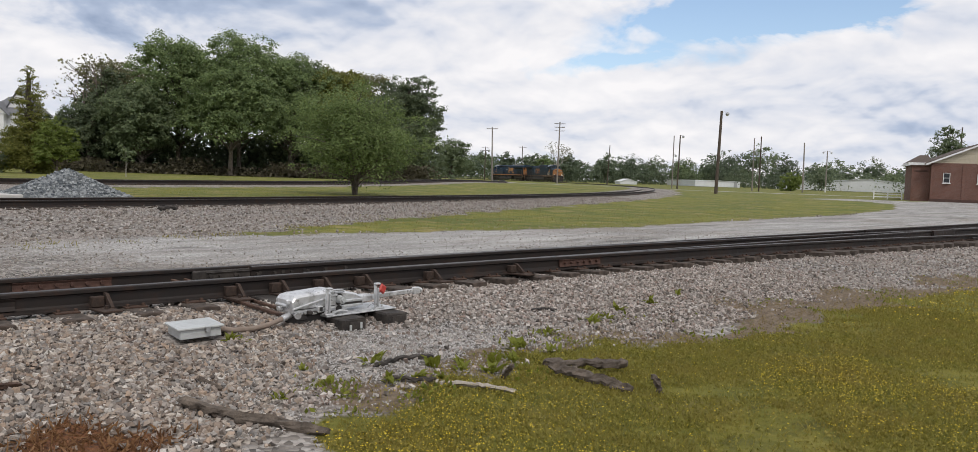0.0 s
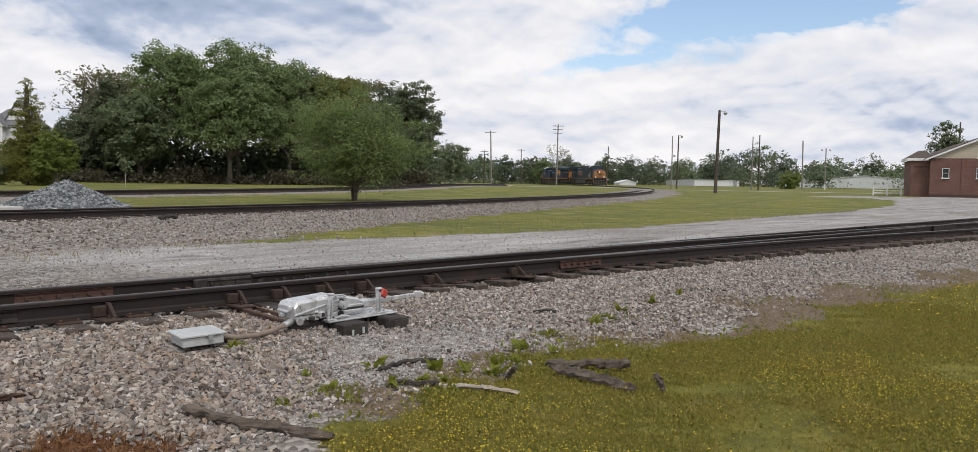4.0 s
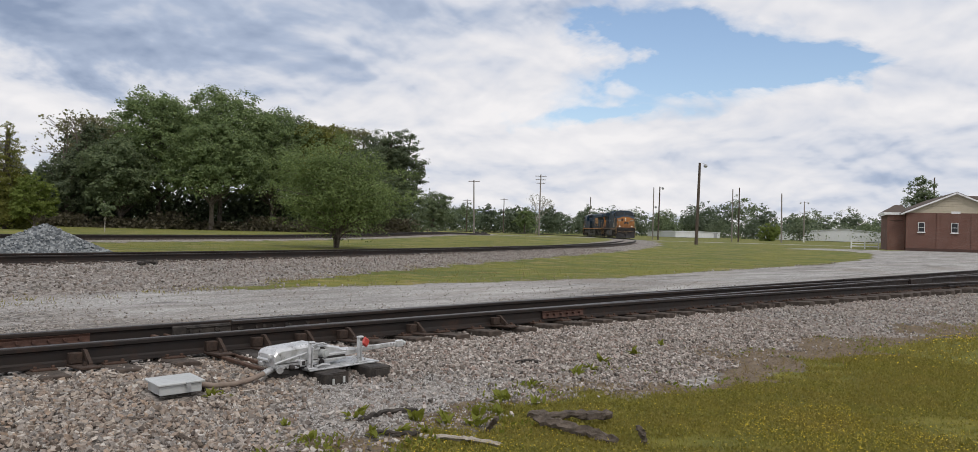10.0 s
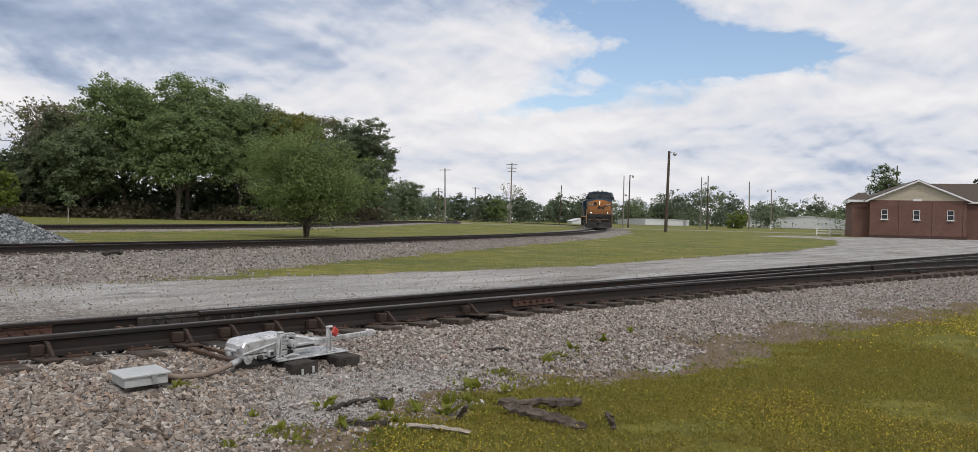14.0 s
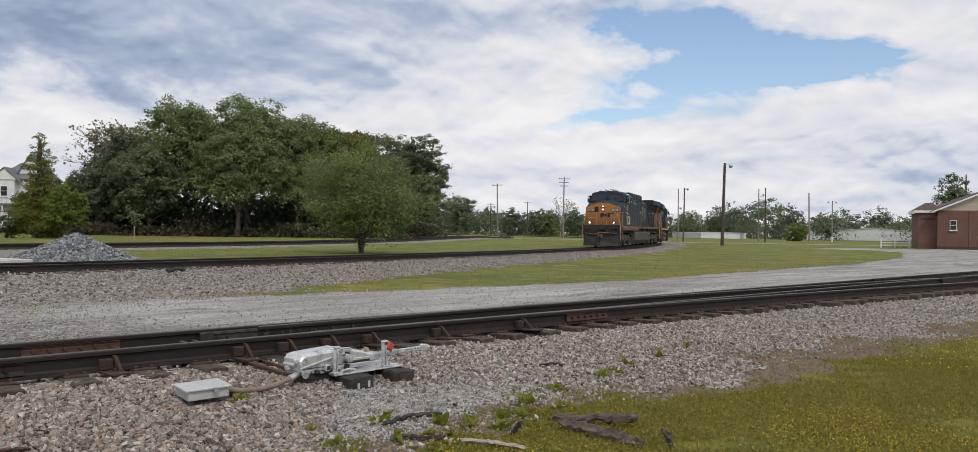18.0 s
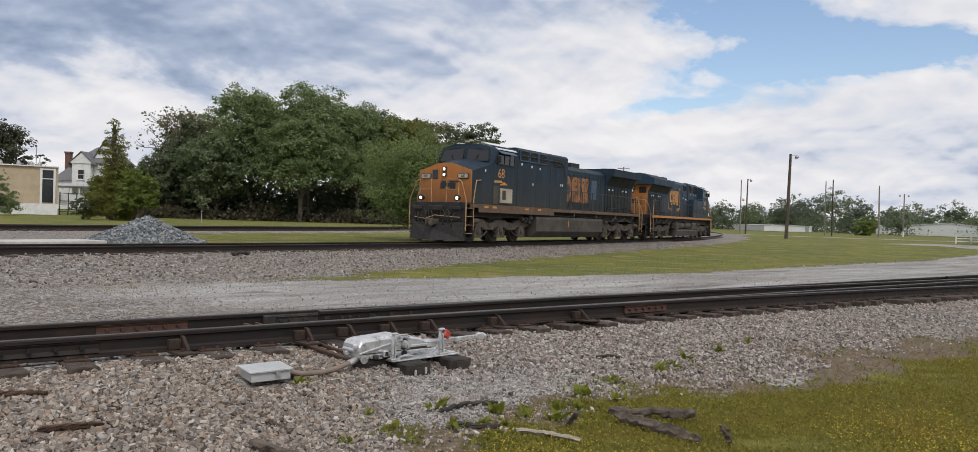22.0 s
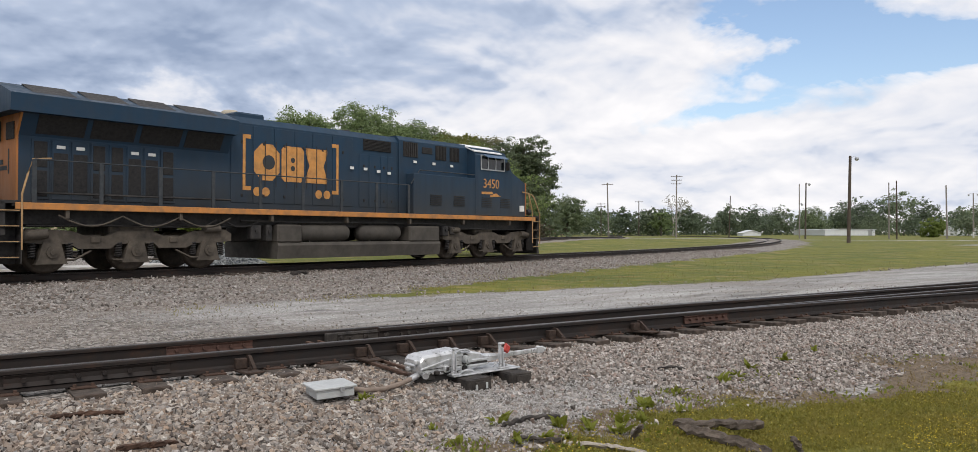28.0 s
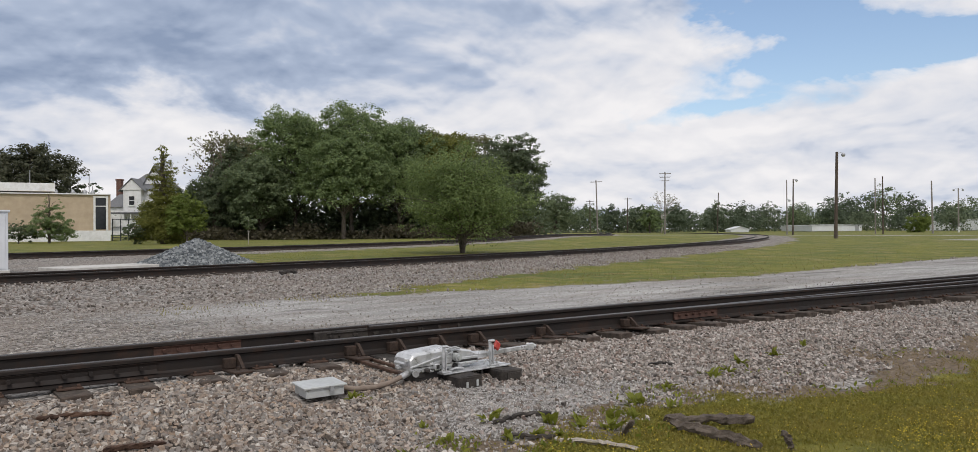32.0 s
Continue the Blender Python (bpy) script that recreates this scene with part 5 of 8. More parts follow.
def truck(parent, xc, sign, yaw):
    """A three-axle bogie: cast side frames with journal boxes, springs, dampers, and turning wheelsets."""
    g = Geo()
    ax = (-2.03, 0.0, 2.03)
    for side in (-1, 1):
        y = side * 1.13
        top = [(-2.75, 0.98), (-2.55, 1.10), (-1.6, 1.05), (-1.2, 0.90), (-0.75, 0.92), (-0.45, 1.04), (0.45, 1.04), (0.75, 0.92), (1.2, 0.90), (1.6, 1.05), (2.55, 1.10), (2.75, 0.98)]
        bot = [(2.75, 0.78), (2.45, 0.74), (1.62, 0.72), (1.40, 0.60), (0.62, 0.60), (0.50, 0.72), (-0.50, 0.72), (-0.62, 0.60), (-1.40, 0.60), (-1.62, 0.72), (-2.45, 0.74), (-2.75, 0.78)]
        g.prism(top + bot, y - 0.09, y + 0.09, "y")
        g.box((-1.02, y + side * 0.1, 0.82), (0.24, 0.05, 0.16), 0.02).box((1.02, y + side * 0.1, 0.82), (0.24, 0.05, 0.16), 0.02)
    g.box((-1.05, 0, 0.80), (0.45, 2.2, 0.3), 0.03).box((1.05, 0, 0.80), (0.45, 2.2, 0.3), 0.03).box((0, 0, 1.05), (1.2, 2.0, 0.25), 0.03)
    t = part("truck", g, M_TRUCK, parent, "dusty cast steel bogie frame", Matrix.Translation((xc, 0, 0)) @ Euler((0, 0, yaw)).to_matrix().to_4x4())
    wheels = []
    for a in ax:
        for side in (-1, 1):
            y = side * 1.16
            j = Geo().prism([(a - 0.20, 0.78), (a + 0.20, 0.78), (a + 0.30, 0.36), (a + 0.36, 0.24), (a - 0.36, 0.24), (a - 0.30, 0.36)], y - 0.10, y + 0.10, "y")
            j.cyl((a, y + side * 0.10, 0.53), (a, y + side * 0.15, 0.53), 0.14, n=14).cyl((a, y + side * 0.15, 0.53), (a, y + side * 0.18, 0.53), 0.07, n=10)
            part("journal_box", j, M_TRUCK, t)
            for k in (-0.42, 0.42):
                s = Geo().tube([(a + k + 0.075 * math.cos(i * 0.9), y + 0.075 * math.sin(i * 0.9), 0.39 + i * 0.36 / 42) for i in range(43)], 0.02, 5)
                part("coil_spring", s, M_BLACK, t)
        w = Geo().cyl((0, -0.95, 0), (0, 0.95, 0), 0.10, n=12)
        for side in (-1, 1):
            w.lathe([(0.10, side * 0.84), (0.36, side * 0.82), (0.45, side * 0.84), (0.53, side * 0.84), (0.525, side * 0.72), (0.555, side * 0.70), (0.55, side * 0.675), (0.43, side * 0.675), (0.35, side * 0.72), (0.10, side * 0.70)], axis="y", n=26)
            for k in range(4):
                c, s_ = math.cos(k * math.pi / 2), math.sin(k * math.pi / 2)
                w.cyl((0.25 * c, side * 0.80, 0.25 * s_), (0.25 * c, side * 0.85, 0.25 * s_), 0.05, n=8)
        wo = part("wheelset", w, M_WHEEL, t, "", Matrix.Translation((a, 0, 0.535)))
        wheels.append((wo, a))
    for side in (-1, 1):
        y = side * 1.22
        part("brake_cylinder", Geo().cyl((sign * 2.15, y + side * 0.05, 0.98), (sign * 2.75, y + side * 0.05, 0.92), 0.12, n=12), M_TRUCK, t)
        part("brake_cylinder", Geo().cyl((-sign * 1.9, y + side * 0.05, 1.12), (-sign * 2.35, y + side * 0.05, 1.12), 0.11, n=12), M_TRUCK, t)
        part("brake_rigging", Geo().tube([(-2.3, y, 0.30), (-1.5, y, 0.34), (-1.1, y - side * 0.05, 0.55)], 0.03, 5).tube([(2.3, y, 0.30), (1.5, y, 0.34), (1.1, y - side * 0.05, 0.55)], 0.03, 5).tube([(-0.6, y, 0.32), (0.6, y, 0.30)], 0.025, 5), M_TRUCK, t)
        part("sanding_pipe", Geo().tube([(-2.6, y + side * 0.03, 1.16), (-0.6, y + side * 0.03, 1.18), (0.4, y + side * 0.03, 1.15), (2.6, y + side * 0.03, 1.17)], 0.022, 5), M_BLACK, t)
    return wheels


def end_gear(parent, end, cab_end):
    """Pilot plate with plough, coupler, hoses, steps and end railings at x = end * 10.45."""
    e = end
    X = e * 10.40
    pl = Geo().prism([(-1.45, 1.72), (1.45, 1.72), (1.45, 0.95), (0.55, 0.95), (0.45, 0.62), (-0.45, 0.62), (-0.55, 0.95), (-1.45, 0.95)], X - 0.05 * e, X + 0.05 * e, "x")
    pilot = part("pilot", pl, M_BLACK, parent, "sooty black pilot plate")
    if cab_end:
        pg = Geo()
        pg.add([(X + e * 0.05, -1.35, 0.95), (X + e * 0.05, 1.35, 0.95), (X + e * 0.42, 0, 0.62), (X + e * 0.12, -1.42, 0.12), (X + e * 0.12, 1.42, 0.12), (X + e * 0.62, 0, 0.12), (X - e * 0.05, -1.42, 0.12), (X - e * 0.05, 1.42, 0.12), (X - e * 0.05, -1.35, 0.95), (X - e * 0.05, 1.35, 0.95)],
               [(0, 2, 5, 3), (2, 1, 4, 5), (0, 3, 6, 8), (1, 9, 7, 4), (3, 5, 4, 7, 6), (0, 8, 9, 1, 2), (8, 6, 7, 9)])
        part("snow_plough", pg, M_BLACK, pilot, "dusty black snow plough")
    cp = Geo().box((e * 10.75, 0, 0.88), (0.55, 0.26, 0.26), 0.04).box((e * 11.03, 0.07, 0.88), (0.28, 0.20, 0.34), 0.06).box((e * 11.02, -0.14, 0.88), (0.22, 0.12, 0.32), 0.05)
    part("coupler", cp, M_TRUCK, pilot, "cast steel knuckle coupler")
    for y, dy in ((-0.95, 0.12), (-0.72, 0.1), (-0.5, 0.14), (0.5, -0.14), (0.72, -0.1), (0.95, -0.12)):
        hs = Geo().tube([(X + e * 0.06, y, 1.30), (X + e * 0.20, y, 1.24), (X + e * 0.26, y + dy * 0.5, 0.95), (X + e * 0.2, y + dy, 0.66), (X + e * 0.22, y + dy * 2, 0.80)], 0.027, 6)
        part("air_hose", hs, M_BLACK, pilot)
    if cab_end:
        for y in (-0.30, -0.62, 0.34, 0.60):
            part("jumper_hose", Geo().tube([(X + e * 0.08, y - 0.10, 1.02), (X + e * 0.2, y - 0.09, 1.34), (X + e * 0.24, y, 1.46), (X + e * 0.2, y + 0.09, 1.34), (X + e * 0.08, y + 0.10, 0.96)], 0.02, 6), M_TANK, pilot, "dusty grey looped hose")
        part("uncoupling_box", Geo().box((X + e * 0.14, 0.0, 1.48), (0.18, 0.7, 0.22), 0.03), M_BLACK, pilot)
        for y in (-1.0, 1.0):
            part("receptacle", Geo().box((X + e * 0.12, y, 1.50), (0.12, 0.5, 0.16), 0.02), M_BLACK, pilot)
    part("drawbar_rod", Geo().tube([(X + e * 0.1, -1.2, 1.10), (X + e * 0.25, -0.5, 1.02), (X + e * 0.25, 0.0, 1.18), (X + e * 0.1, 1.2, 1.10)], 0.02, 5), M_RAILING, pilot)
    deck = part("end_platform", Geo().box((e * 10.05, 0, 1.71), (0.78, 2.9, 0.08), 0.01), M_BLACK, parent)
    for side in (-1, 1):
        st = Geo()
        sx = e * 10.32 if not cab_end else e * 10.22
        for i in range(4):
            st.box((sx, side * 1.33, 0.42 + i * 0.36), (0.55, 0.32, 0.035), 0.006)
        st.box((sx - e * 0.29, side * 1.33, 1.0), (0.03, 0.36, 1.45), 0.004)
        st.box((sx, side * 1.16, 1.0), (0.55, 0.03, 1.45), 0.004)
        sw = part("stairwell", st, M_BLACK, parent, "black side steps")
        for i in range(4):
            part("step_edge", Geo().box((sx, side * 1.495, 0.435 + i * 0.36), (0.5, 0.012, 0.02)), M_RAILING, sw, "pale worn step edge")
        gr = Geo()
        gr.tube([(sx - e * 0.3, side * 1.50, 0.6), (sx - e * 0.3, side * 1.50, 1.9), (sx - e * 0.42, side * 1.48, 2.35), (sx - e * 0.55, side * 1.45, 2.72), (sx - e * 0.95, side * 1.45, 2.76)], 0.024, 6)
        gr.tube([(sx + e * 0.26, side * 1.48, 0.55), (sx + e * 0.26, side * 1.48, 1.85), (sx + e * 0.20, side * 1.2, 2.6), (sx + e * 0.2, side * 1.05, 2.72)], 0.024, 6)
        part("grab_rail", gr, M_RAILING, parent, "tan tubular handrail")
        er = Geo().tube([(X - e * 0.02, side * 1.02, 1.75), (X - e * 0.02, side * 1.02, 2.74), (X - e * 0.02, side * 0.42, 2.74), (X - e * 0.02, side * 0.38, 1.75)], 0.024, 6).tube([(X - e * 0.02, side * 1.02, 2.3), (X - e * 0.02, side * 0.40, 2.3)], 0.018, 5)
        part("end_railing", er, M_RAILING, parent, "tan end railing")


def side_rails(parent, x0, x1, z_top, posts, half=1.46):
    for side in (-1, 1):
        g = Geo().tube([(x0, side * half, z_top), (x1, side * half, z_top)], 0.02, 6)
        part("handrail", g, M_RAILDARK, parent)
        for i in range(posts):
            x = x0 + (x1 - x0) * i / (posts - 1)
            part("stanchion", Geo().box((x, side * half, (1.6 + z_top) / 2), (0.10, 0.035, z_top - 1.6), 0.005), M_RAILDARK, parent)


def logo(parent, side, xl, z, size, half, mat, brackets, dots):
    """The railway's emblem as plain block shapes: three blocks, brackets and discs."""
    m = side_m(side, xl, z, half)
    th = 0.006
    s = size
    for x0, x1, cut in ((0.0, 0.98, 0.28), (1.06, 1.98, 0.12)):
        c = Geo().prism([((x0 + cut) * s, -0.6 * s), ((x1 - cut) * s, -0.6 * s), (x1 * s, (-0.6 + cut) * s), (x1 * s, (0.6 - cut) * s), ((x1 - cut) * s, 0.6 * s), ((x0 + cut) * s, 0.6 * s), (x0 * s, (0.6 - cut) * s), (x0 * s, (-0.6 + cut) * s)], 0, th, "z")
        part("emblem_block", c, mat, parent, "plain orange emblem block", m)
    waist = Geo().prism([(2.06 * s, -0.6 * s), (2.98 * s, -0.6 * s), (2.98 * s, -0.4 * s), (2.82 * s, 0.0), (2.98 * s, 0.4 * s), (2.98 * s, 0.6 * s), (2.06 * s, 0.6 * s), (2.06 * s, 0.4 * s), (2.22 * s, 0.0), (2.06 * s, -0.4 * s)], 0, th, "z")
    part("emblem_block", waist, mat, parent, "plain waisted orange emblem block", m)
    part("emblem_inset", Geo().cyl((0.56 * s, 0, th), (0.56 * s, 0, th + 0.004), 0.24 * s, n=20), M_BLUE2, parent, "dark blue disc inset", m)
    for zz in (0.14, -0.14):
        part("emblem_inset", Geo().cyl((1.52 * s, zz * s, th), (1.52 * s, zz * s, th + 0.004), 0.09 * s, n=14), M_BLUE2, parent, "small dark blue disc inset", m)
    for k in range(1, 8):
        part("door_seam", Geo().box((k * 0.42 * s, -0.05 * s, th + 0.003), (0.028, 1.5 * s, 0.006)), M_BLACK, parent, "", m)
    if brackets:
        for x0, sg in ((-0.42, 1), (3.5, -1)):
            b = Geo()
            for q in ([(0, -0.95), (0.1, -0.95), (0.1, 0.85), (0, 0.85)], [(0.1, 0.72), (0.3, 0.72), (0.3, 0.85), (0.1, 0.85)], [(0.1, -0.95), (0.3, -0.95), (0.3, -0.82), (0.1, -0.82)]):
                b.prism([((x0 + sg * p[0]) * s, p[1] * s) for p in q], 0, th, "z")
            part("emblem_bracket", b, mat, parent, "orange square bracket shape", m)
    if dots:
        for xx in (0.12, 0.45, 2.62, 2.98):
            part("emblem_disc", Geo().cyl((xx * s, -0.98 * s, 0), (xx * s, -0.98 * s, th), 0.15 * s, n=16), mat, parent, "orange disc", m)


def locomotive(kind, number):
    lead = kind == "lead"
    blue = M_BLUE if lead else M_BLUE2
    t = thing("locomotive", Matrix.Identity(4), ("dusty blue and orange diesel locomotive with lit headlights on track" if lead else "dark blue diesel locomotive with orange emblem and bracket shapes"), "locomotive", "coupled locomotives")
    # frame and underside
    fr = Geo().box((0, 0, 1.42), (20.3, 2.2, 0.5), 0.03).box((0, 0, 1.66), (20.4, 2.86, 0.10), 0.01)
    part("underframe", fr, M_BLACK, t, "sooty steel underframe")
    for side in (-1, 1):
        part("side_sill", Geo().box((0, side * 1.47, 1.62), (20.3, 0.06, 0.16), 0.01), M_SILLDUST if lead else M_STRIPE, t, "brownish orange sill stripe")
    # fuel tank and air reservoirs
    if lead:
        tk = Geo().prism([(-1.42, 1.28), (1.42, 1.28), (1.47, 1.15), (1.47, 0.55), (1.15, 0.24), (-1.15, 0.24), (-1.47, 0.55), (-1.47, 1.15)], -4.1, 4.1, "x")
        part("fuel_tank", tk, M_TANK, t, "long dusty grey fuel tank")
        for side in (-1, 1):
            part("filler_cap", Geo().box((0.5, side * 1.475, 0.95), (0.08, 0.05, 0.36), 0.01), M_STRIPE, t)
            part("bell", Geo().lathe([(0.02, 1.42), (0.09, 1.38), (0.12, 1.25), (0.16, 1.14)], (4.5, side * 1.3, 0), n=12), M_TANK, t)
    else:
        tk = Geo().prism([(-1.4, 0.72), (1.4, 0.72), (1.47, 0.62), (1.40, 0.22), (-1.40, 0.22), (-1.47, 0.62)], -3.0, 4.15, "x")
        tk.box((-2.55, 0, 0.98), (0.9, 2.9, 0.56), 0.05).box((3.35, 0, 0.98), (1.6, 2.9, 0.56), 0.05)
        part("fuel_tank", tk, M_TANK, t, "dusty grey stepped fuel tank")
        for side in (-1, 1):
            for x0, x1 in ((-2.15, -0.05), (0.35, 2.3)):
                a = Geo().lathe([(0.02, x0), (0.20, x0 + 0.05), (0.29, x0 + 0.18), (0.29, x1 - 0.18), (0.20, x1 - 0.05), (0.02, x1)], (0, side * 1.12, 1.02), "x", 16)
                a.box((x0 + 0.45, side * 1.12, 0.74), (0.06, 0.3, 0.1)).box((x1 - 0.45, side * 1.12, 0.74), (0.06, 0.3, 0.1))
                part("air_reservoir", a, M_TANK, t, "grey cylindrical air reservoir")
    for side in (-1, 1):
        part("brake_pipe", Geo().tube([(-4.2, side * 1.3, 1.36), (-2, side * 1.32, 1.33), (1.0, side * 1.3, 1.36), (4.6, side * 1.32, 1.34)], 0.03, 6), M_BLACK, t)
        for k, x in enumerate((-9.0, -7.5, -6.2, -4.8)):
            part("brake_hose", Geo().tube([(x, side * 1.3, 1.38), (x + 0.4, side * 1.36, 1.18), (x + 0.9, side * 1.34, 1.20), (x + 1.25, side * 1.3, 1.38)], 0.025, 5), M_BLACK, t)
    for side in (-1, 1):
        for x0, w_, h_, z_ in ((-3.7, 0.36, 0.42, 1.02), (-3.25, 0.2, 0.5, 1.0), (4.55, 0.3, 0.36, 1.08), (4.95, 0.22, 0.3, 1.1)):
            part("valve_box", Geo().box((x0, side * 1.22, z_), (w_, 0.3, h_), 0.03).cyl((x0, side * 1.37, z_ + 0.05), (x0, side * 1.42, z_ + 0.05), 0.06, n=10), M_BLACK, t)
        for k in range(7):
            part("sill_bracket", Geo().box((-9.0 + k * 2.9, side * 1.38, 1.44), (0.09, 0.16, 0.2), 0.01), M_TRUCK, t)
    # cab, nose
    zc = 4.52
    nose_x = 9.92 if lead else 9.58
    half = 1.47
    cab = Geo()
    sec = [(-half, 1.72), (half, 1.72), (half, 4.10), (1.22, 4.40), (0.66, zc), (-0.66, zc), (-1.22, 4.40), (-half, 4.10)]
    cab.prism(sec, 6.15, 7.85, "x")
    # sloped windscreen block from the roof front down to the nose top
    wf = [(7.85, -half, 1.72), (7.85, half, 1.72), (7.85, half, 4.10), (7.85, 1.22, 4.40), (7.85, 0.66, zc), (7.85, -0.66, zc), (7.85, -1.22, 4.40), (7.85, -half, 4.10)]
    ff = [(8.52, -half, 1.72), (8.52, half, 1.72), (8.52, half, 3.50), (8.30, 1.26, 4.30), (8.30, 0.64, 4.47), (8.30, -0.64, 4.47), (8.30, -1.26, 4.30), (8.52, -half, 3.50)]
    cab.add(wf + ff, [(i, (i + 1) % 8, (i + 1) % 8 + 8, i + 8) for i in range(8)] + [tuple(range(8)), tuple(range(15, 7, -1))])
    part("cab", cab, blue, t, "dark blue crew cab")
    nz = Geo()
    a = [(8.52, -half, 1.72), (8.52, half, 1.72), (8.52, half, 3.52), (8.52, 0.35, 3.76), (8.52, -0.35, 3.76), (8.52, -half, 3.52)]
    b = [(nose_x - 0.02, -1.36, 1.72), (nose_x - 0.02, 1.36, 1.72), (nose_x - 0.02, 1.36, 3.13), (nose_x - 0.02, 0.34, 3.46), (nose_x - 0.02, -0.34, 3.46), (nose_x - 0.02, -1.36, 3.13)]
    nz.add(a + b, [(i, (i + 1) % 6, (i + 1) % 6 + 6, i + 6) for i in range(6)] + [tuple(range(6)), tuple(range(11, 5, -1))])
    part("nose", nz, blue, t, "sloping blue nose")
    fp = Geo().prism([(-1.37, 1.74), (1.37, 1.74), (1.37, 3.14), (0.34, 3.47), (-0.34, 3.47), (-1.37, 3.14)], nose_x - 0.02, nose_x + 0.05, "x")
    face = part("nose_face", fp, M_ORANGE, t, "dull orange nose front")
    fx = nose_x + 0.05
    part("headlight_housing", Geo().box((fx + 0.03, 0, 3.08), (0.08, 0.20, 0.46), 0.05), M_BLACK, face)
    for zz in (2.95, 3.20):
        part("headlight", Geo().lathe([(0.06, 0), (0.056, 0.03), (0.0, 0.045)], (fx + 0.06, 0, zz), "x", 14), M_LIT if lead else M_GLASSLAMP, face, "lit headlight" if lead else "headlight lens")
    part("nose_door", Geo().box((fx + 0.012, -0.52, 2.5), (0.03, 0.62, 1.5), 0.02), M_ORANGE, face)
    part("door_window", Geo().box((fx + 0.03, -0.5, 2.98), (0.03, 0.30, 0.40), 0.06), M_CABGLASS, face, "dark rounded door window")
    for y in (-0.98, 0.98):
        nb = part("number_board", Geo().box((fx + 0.03, y, 2.90), (0.07, 0.58, 0.24), 0.03), M_RAILDARK, face, "dark framed number board")
        part("number_panel", Geo().box((fx + 0.064, y, 2.90), (0.012, 0.48, 0.17), 0.004), M_BEIGE, nb, "pale number panel")
        board(nb, "road_number", number, 0.19, Matrix(((0, 0, 1, fx + 0.072), (1, 0, 0, y), (0, 1, 0, 2.90), (0, 0, 0, 1))), M_BLACK)
    em = Geo()
    for q in ((-0.55, 2.66, 0.62, 0.07), (-0.1, 2.52, 0.95, 0.16), (0.22, 2.40, 0.5, 0.10), (-0.42, 2.38, 0.30, 0.14), (0.05, 2.64, 0.22, 0.10)):
        em.box((fx + 0.012, q[0] * -1, q[1]), (0.012, q[2], q[3]))
    part("nose_emblem", em, M_BLUE, face, "dark worn emblem shapes")
    for y in (-0.95, 0.95):
        d = part("ditch_light", Geo().lathe([(0.10, -0.12), (0.14, 0.0), (0.14, 0.05)], (10.36, y, 1.93), "x", 14), M_BLACK, t, "black ditch light housing")
        part("lens", Geo().lathe([(0.072, 0.05), (0.064, 0.072), (0.0, 0.082)], (10.36, y, 1.93), "x", 14), M_LIT if lead else M_GLASSLAMP, d, "lit lens" if lead else "lens")
    # windscreens, lying on the sloped front
    for y in (-0.72, 0.72):
        w = Geo()
        y0, y1 = (y - 0.62, y + 0.62)
        out = abs(y1) if y > 0 else abs(y0)
        pts = []
        for yy, zz in ((y0, 3.66), (y1, 3.66), (y1, 4.20 if abs(y1) > 1 else 4.30), (y0, 4.20 if abs(y0) > 1 else 4.30)):
            f = (zz - 3.55) / (4.28 - 3.55)
            pts.append((8.535 - 0.22 * f + 0.015, yy * (1 - 0.10 * max(0, f) * (abs(yy) > 1)), zz))
        w.add(pts + [(p[0] - 0.03, p[1], p[2]) for p in pts], [(0, 1, 2, 3), (7, 6, 5, 4), (0, 4, 5, 1), (1, 5, 6, 2), (2, 6, 7, 3), (3, 7, 4, 0)])
        ws = part("windscreen", w, M_CABGLASS, t, "dark reflecting windscreen")
        part("wiper", Geo().tube([(8.57, y * 0.8, 3.62), (8.47, y * 1.0, 3.98)], 0.014, 4), M_BLACK, ws)
        part("gasket", Geo().tube([pts[0], pts[1], pts[2], pts[3], pts[0]], 0.022, 5), M_BLACK, ws)
    # white cab roof panels on the slopes, side windows and sunshades
    for side in (-1, 1):
        rp = Geo()
        q = [(6.1, side * 0.66, zc), (7.95, side * 0.66, zc), (7.9, side * 1.40, 4.20), (6.1, side * 1.42, 4.20)]
        rp.add([(x, y + side * 0.012, z + 0.02) for x, y, z in q[:4]], [(0, 1, 2, 3)]).add([(x, y + side * 0.012, z + 0.06) for x, y, z in q[:4]], [(0, 1, 2, 3)])
        rp.f += [(0, 1, 5, 4), (1, 2, 6, 5), (2, 3, 7, 6), (3, 0, 4, 7)]
        rp.s += [False] * 4
        part("roof_panel", rp, M_WHITEROOF, t, "white cab roof panel")
        sw = part("side_window", Geo().box((7.22, side * 1.475, 3.83), (1.48, 0.025, 0.52), 0.01), M_CABGLASS, t, "dark sliding cab window")
        wf_ = Geo()
        for xx in (6.48, 6.92, 7.4, 7.97):
            wf_.box((xx, side * 1.492, 3.83), (0.055, 0.03, 0.58), 0.006)
        for zz in (3.55, 4.10):
            wf_.box((7.22, side * 1.491, zz), (1.53, 0.028, 0.05), 0.006)
        part("window_frame", wf_, M_GREYMETAL if not lead else M_BLACK, sw)
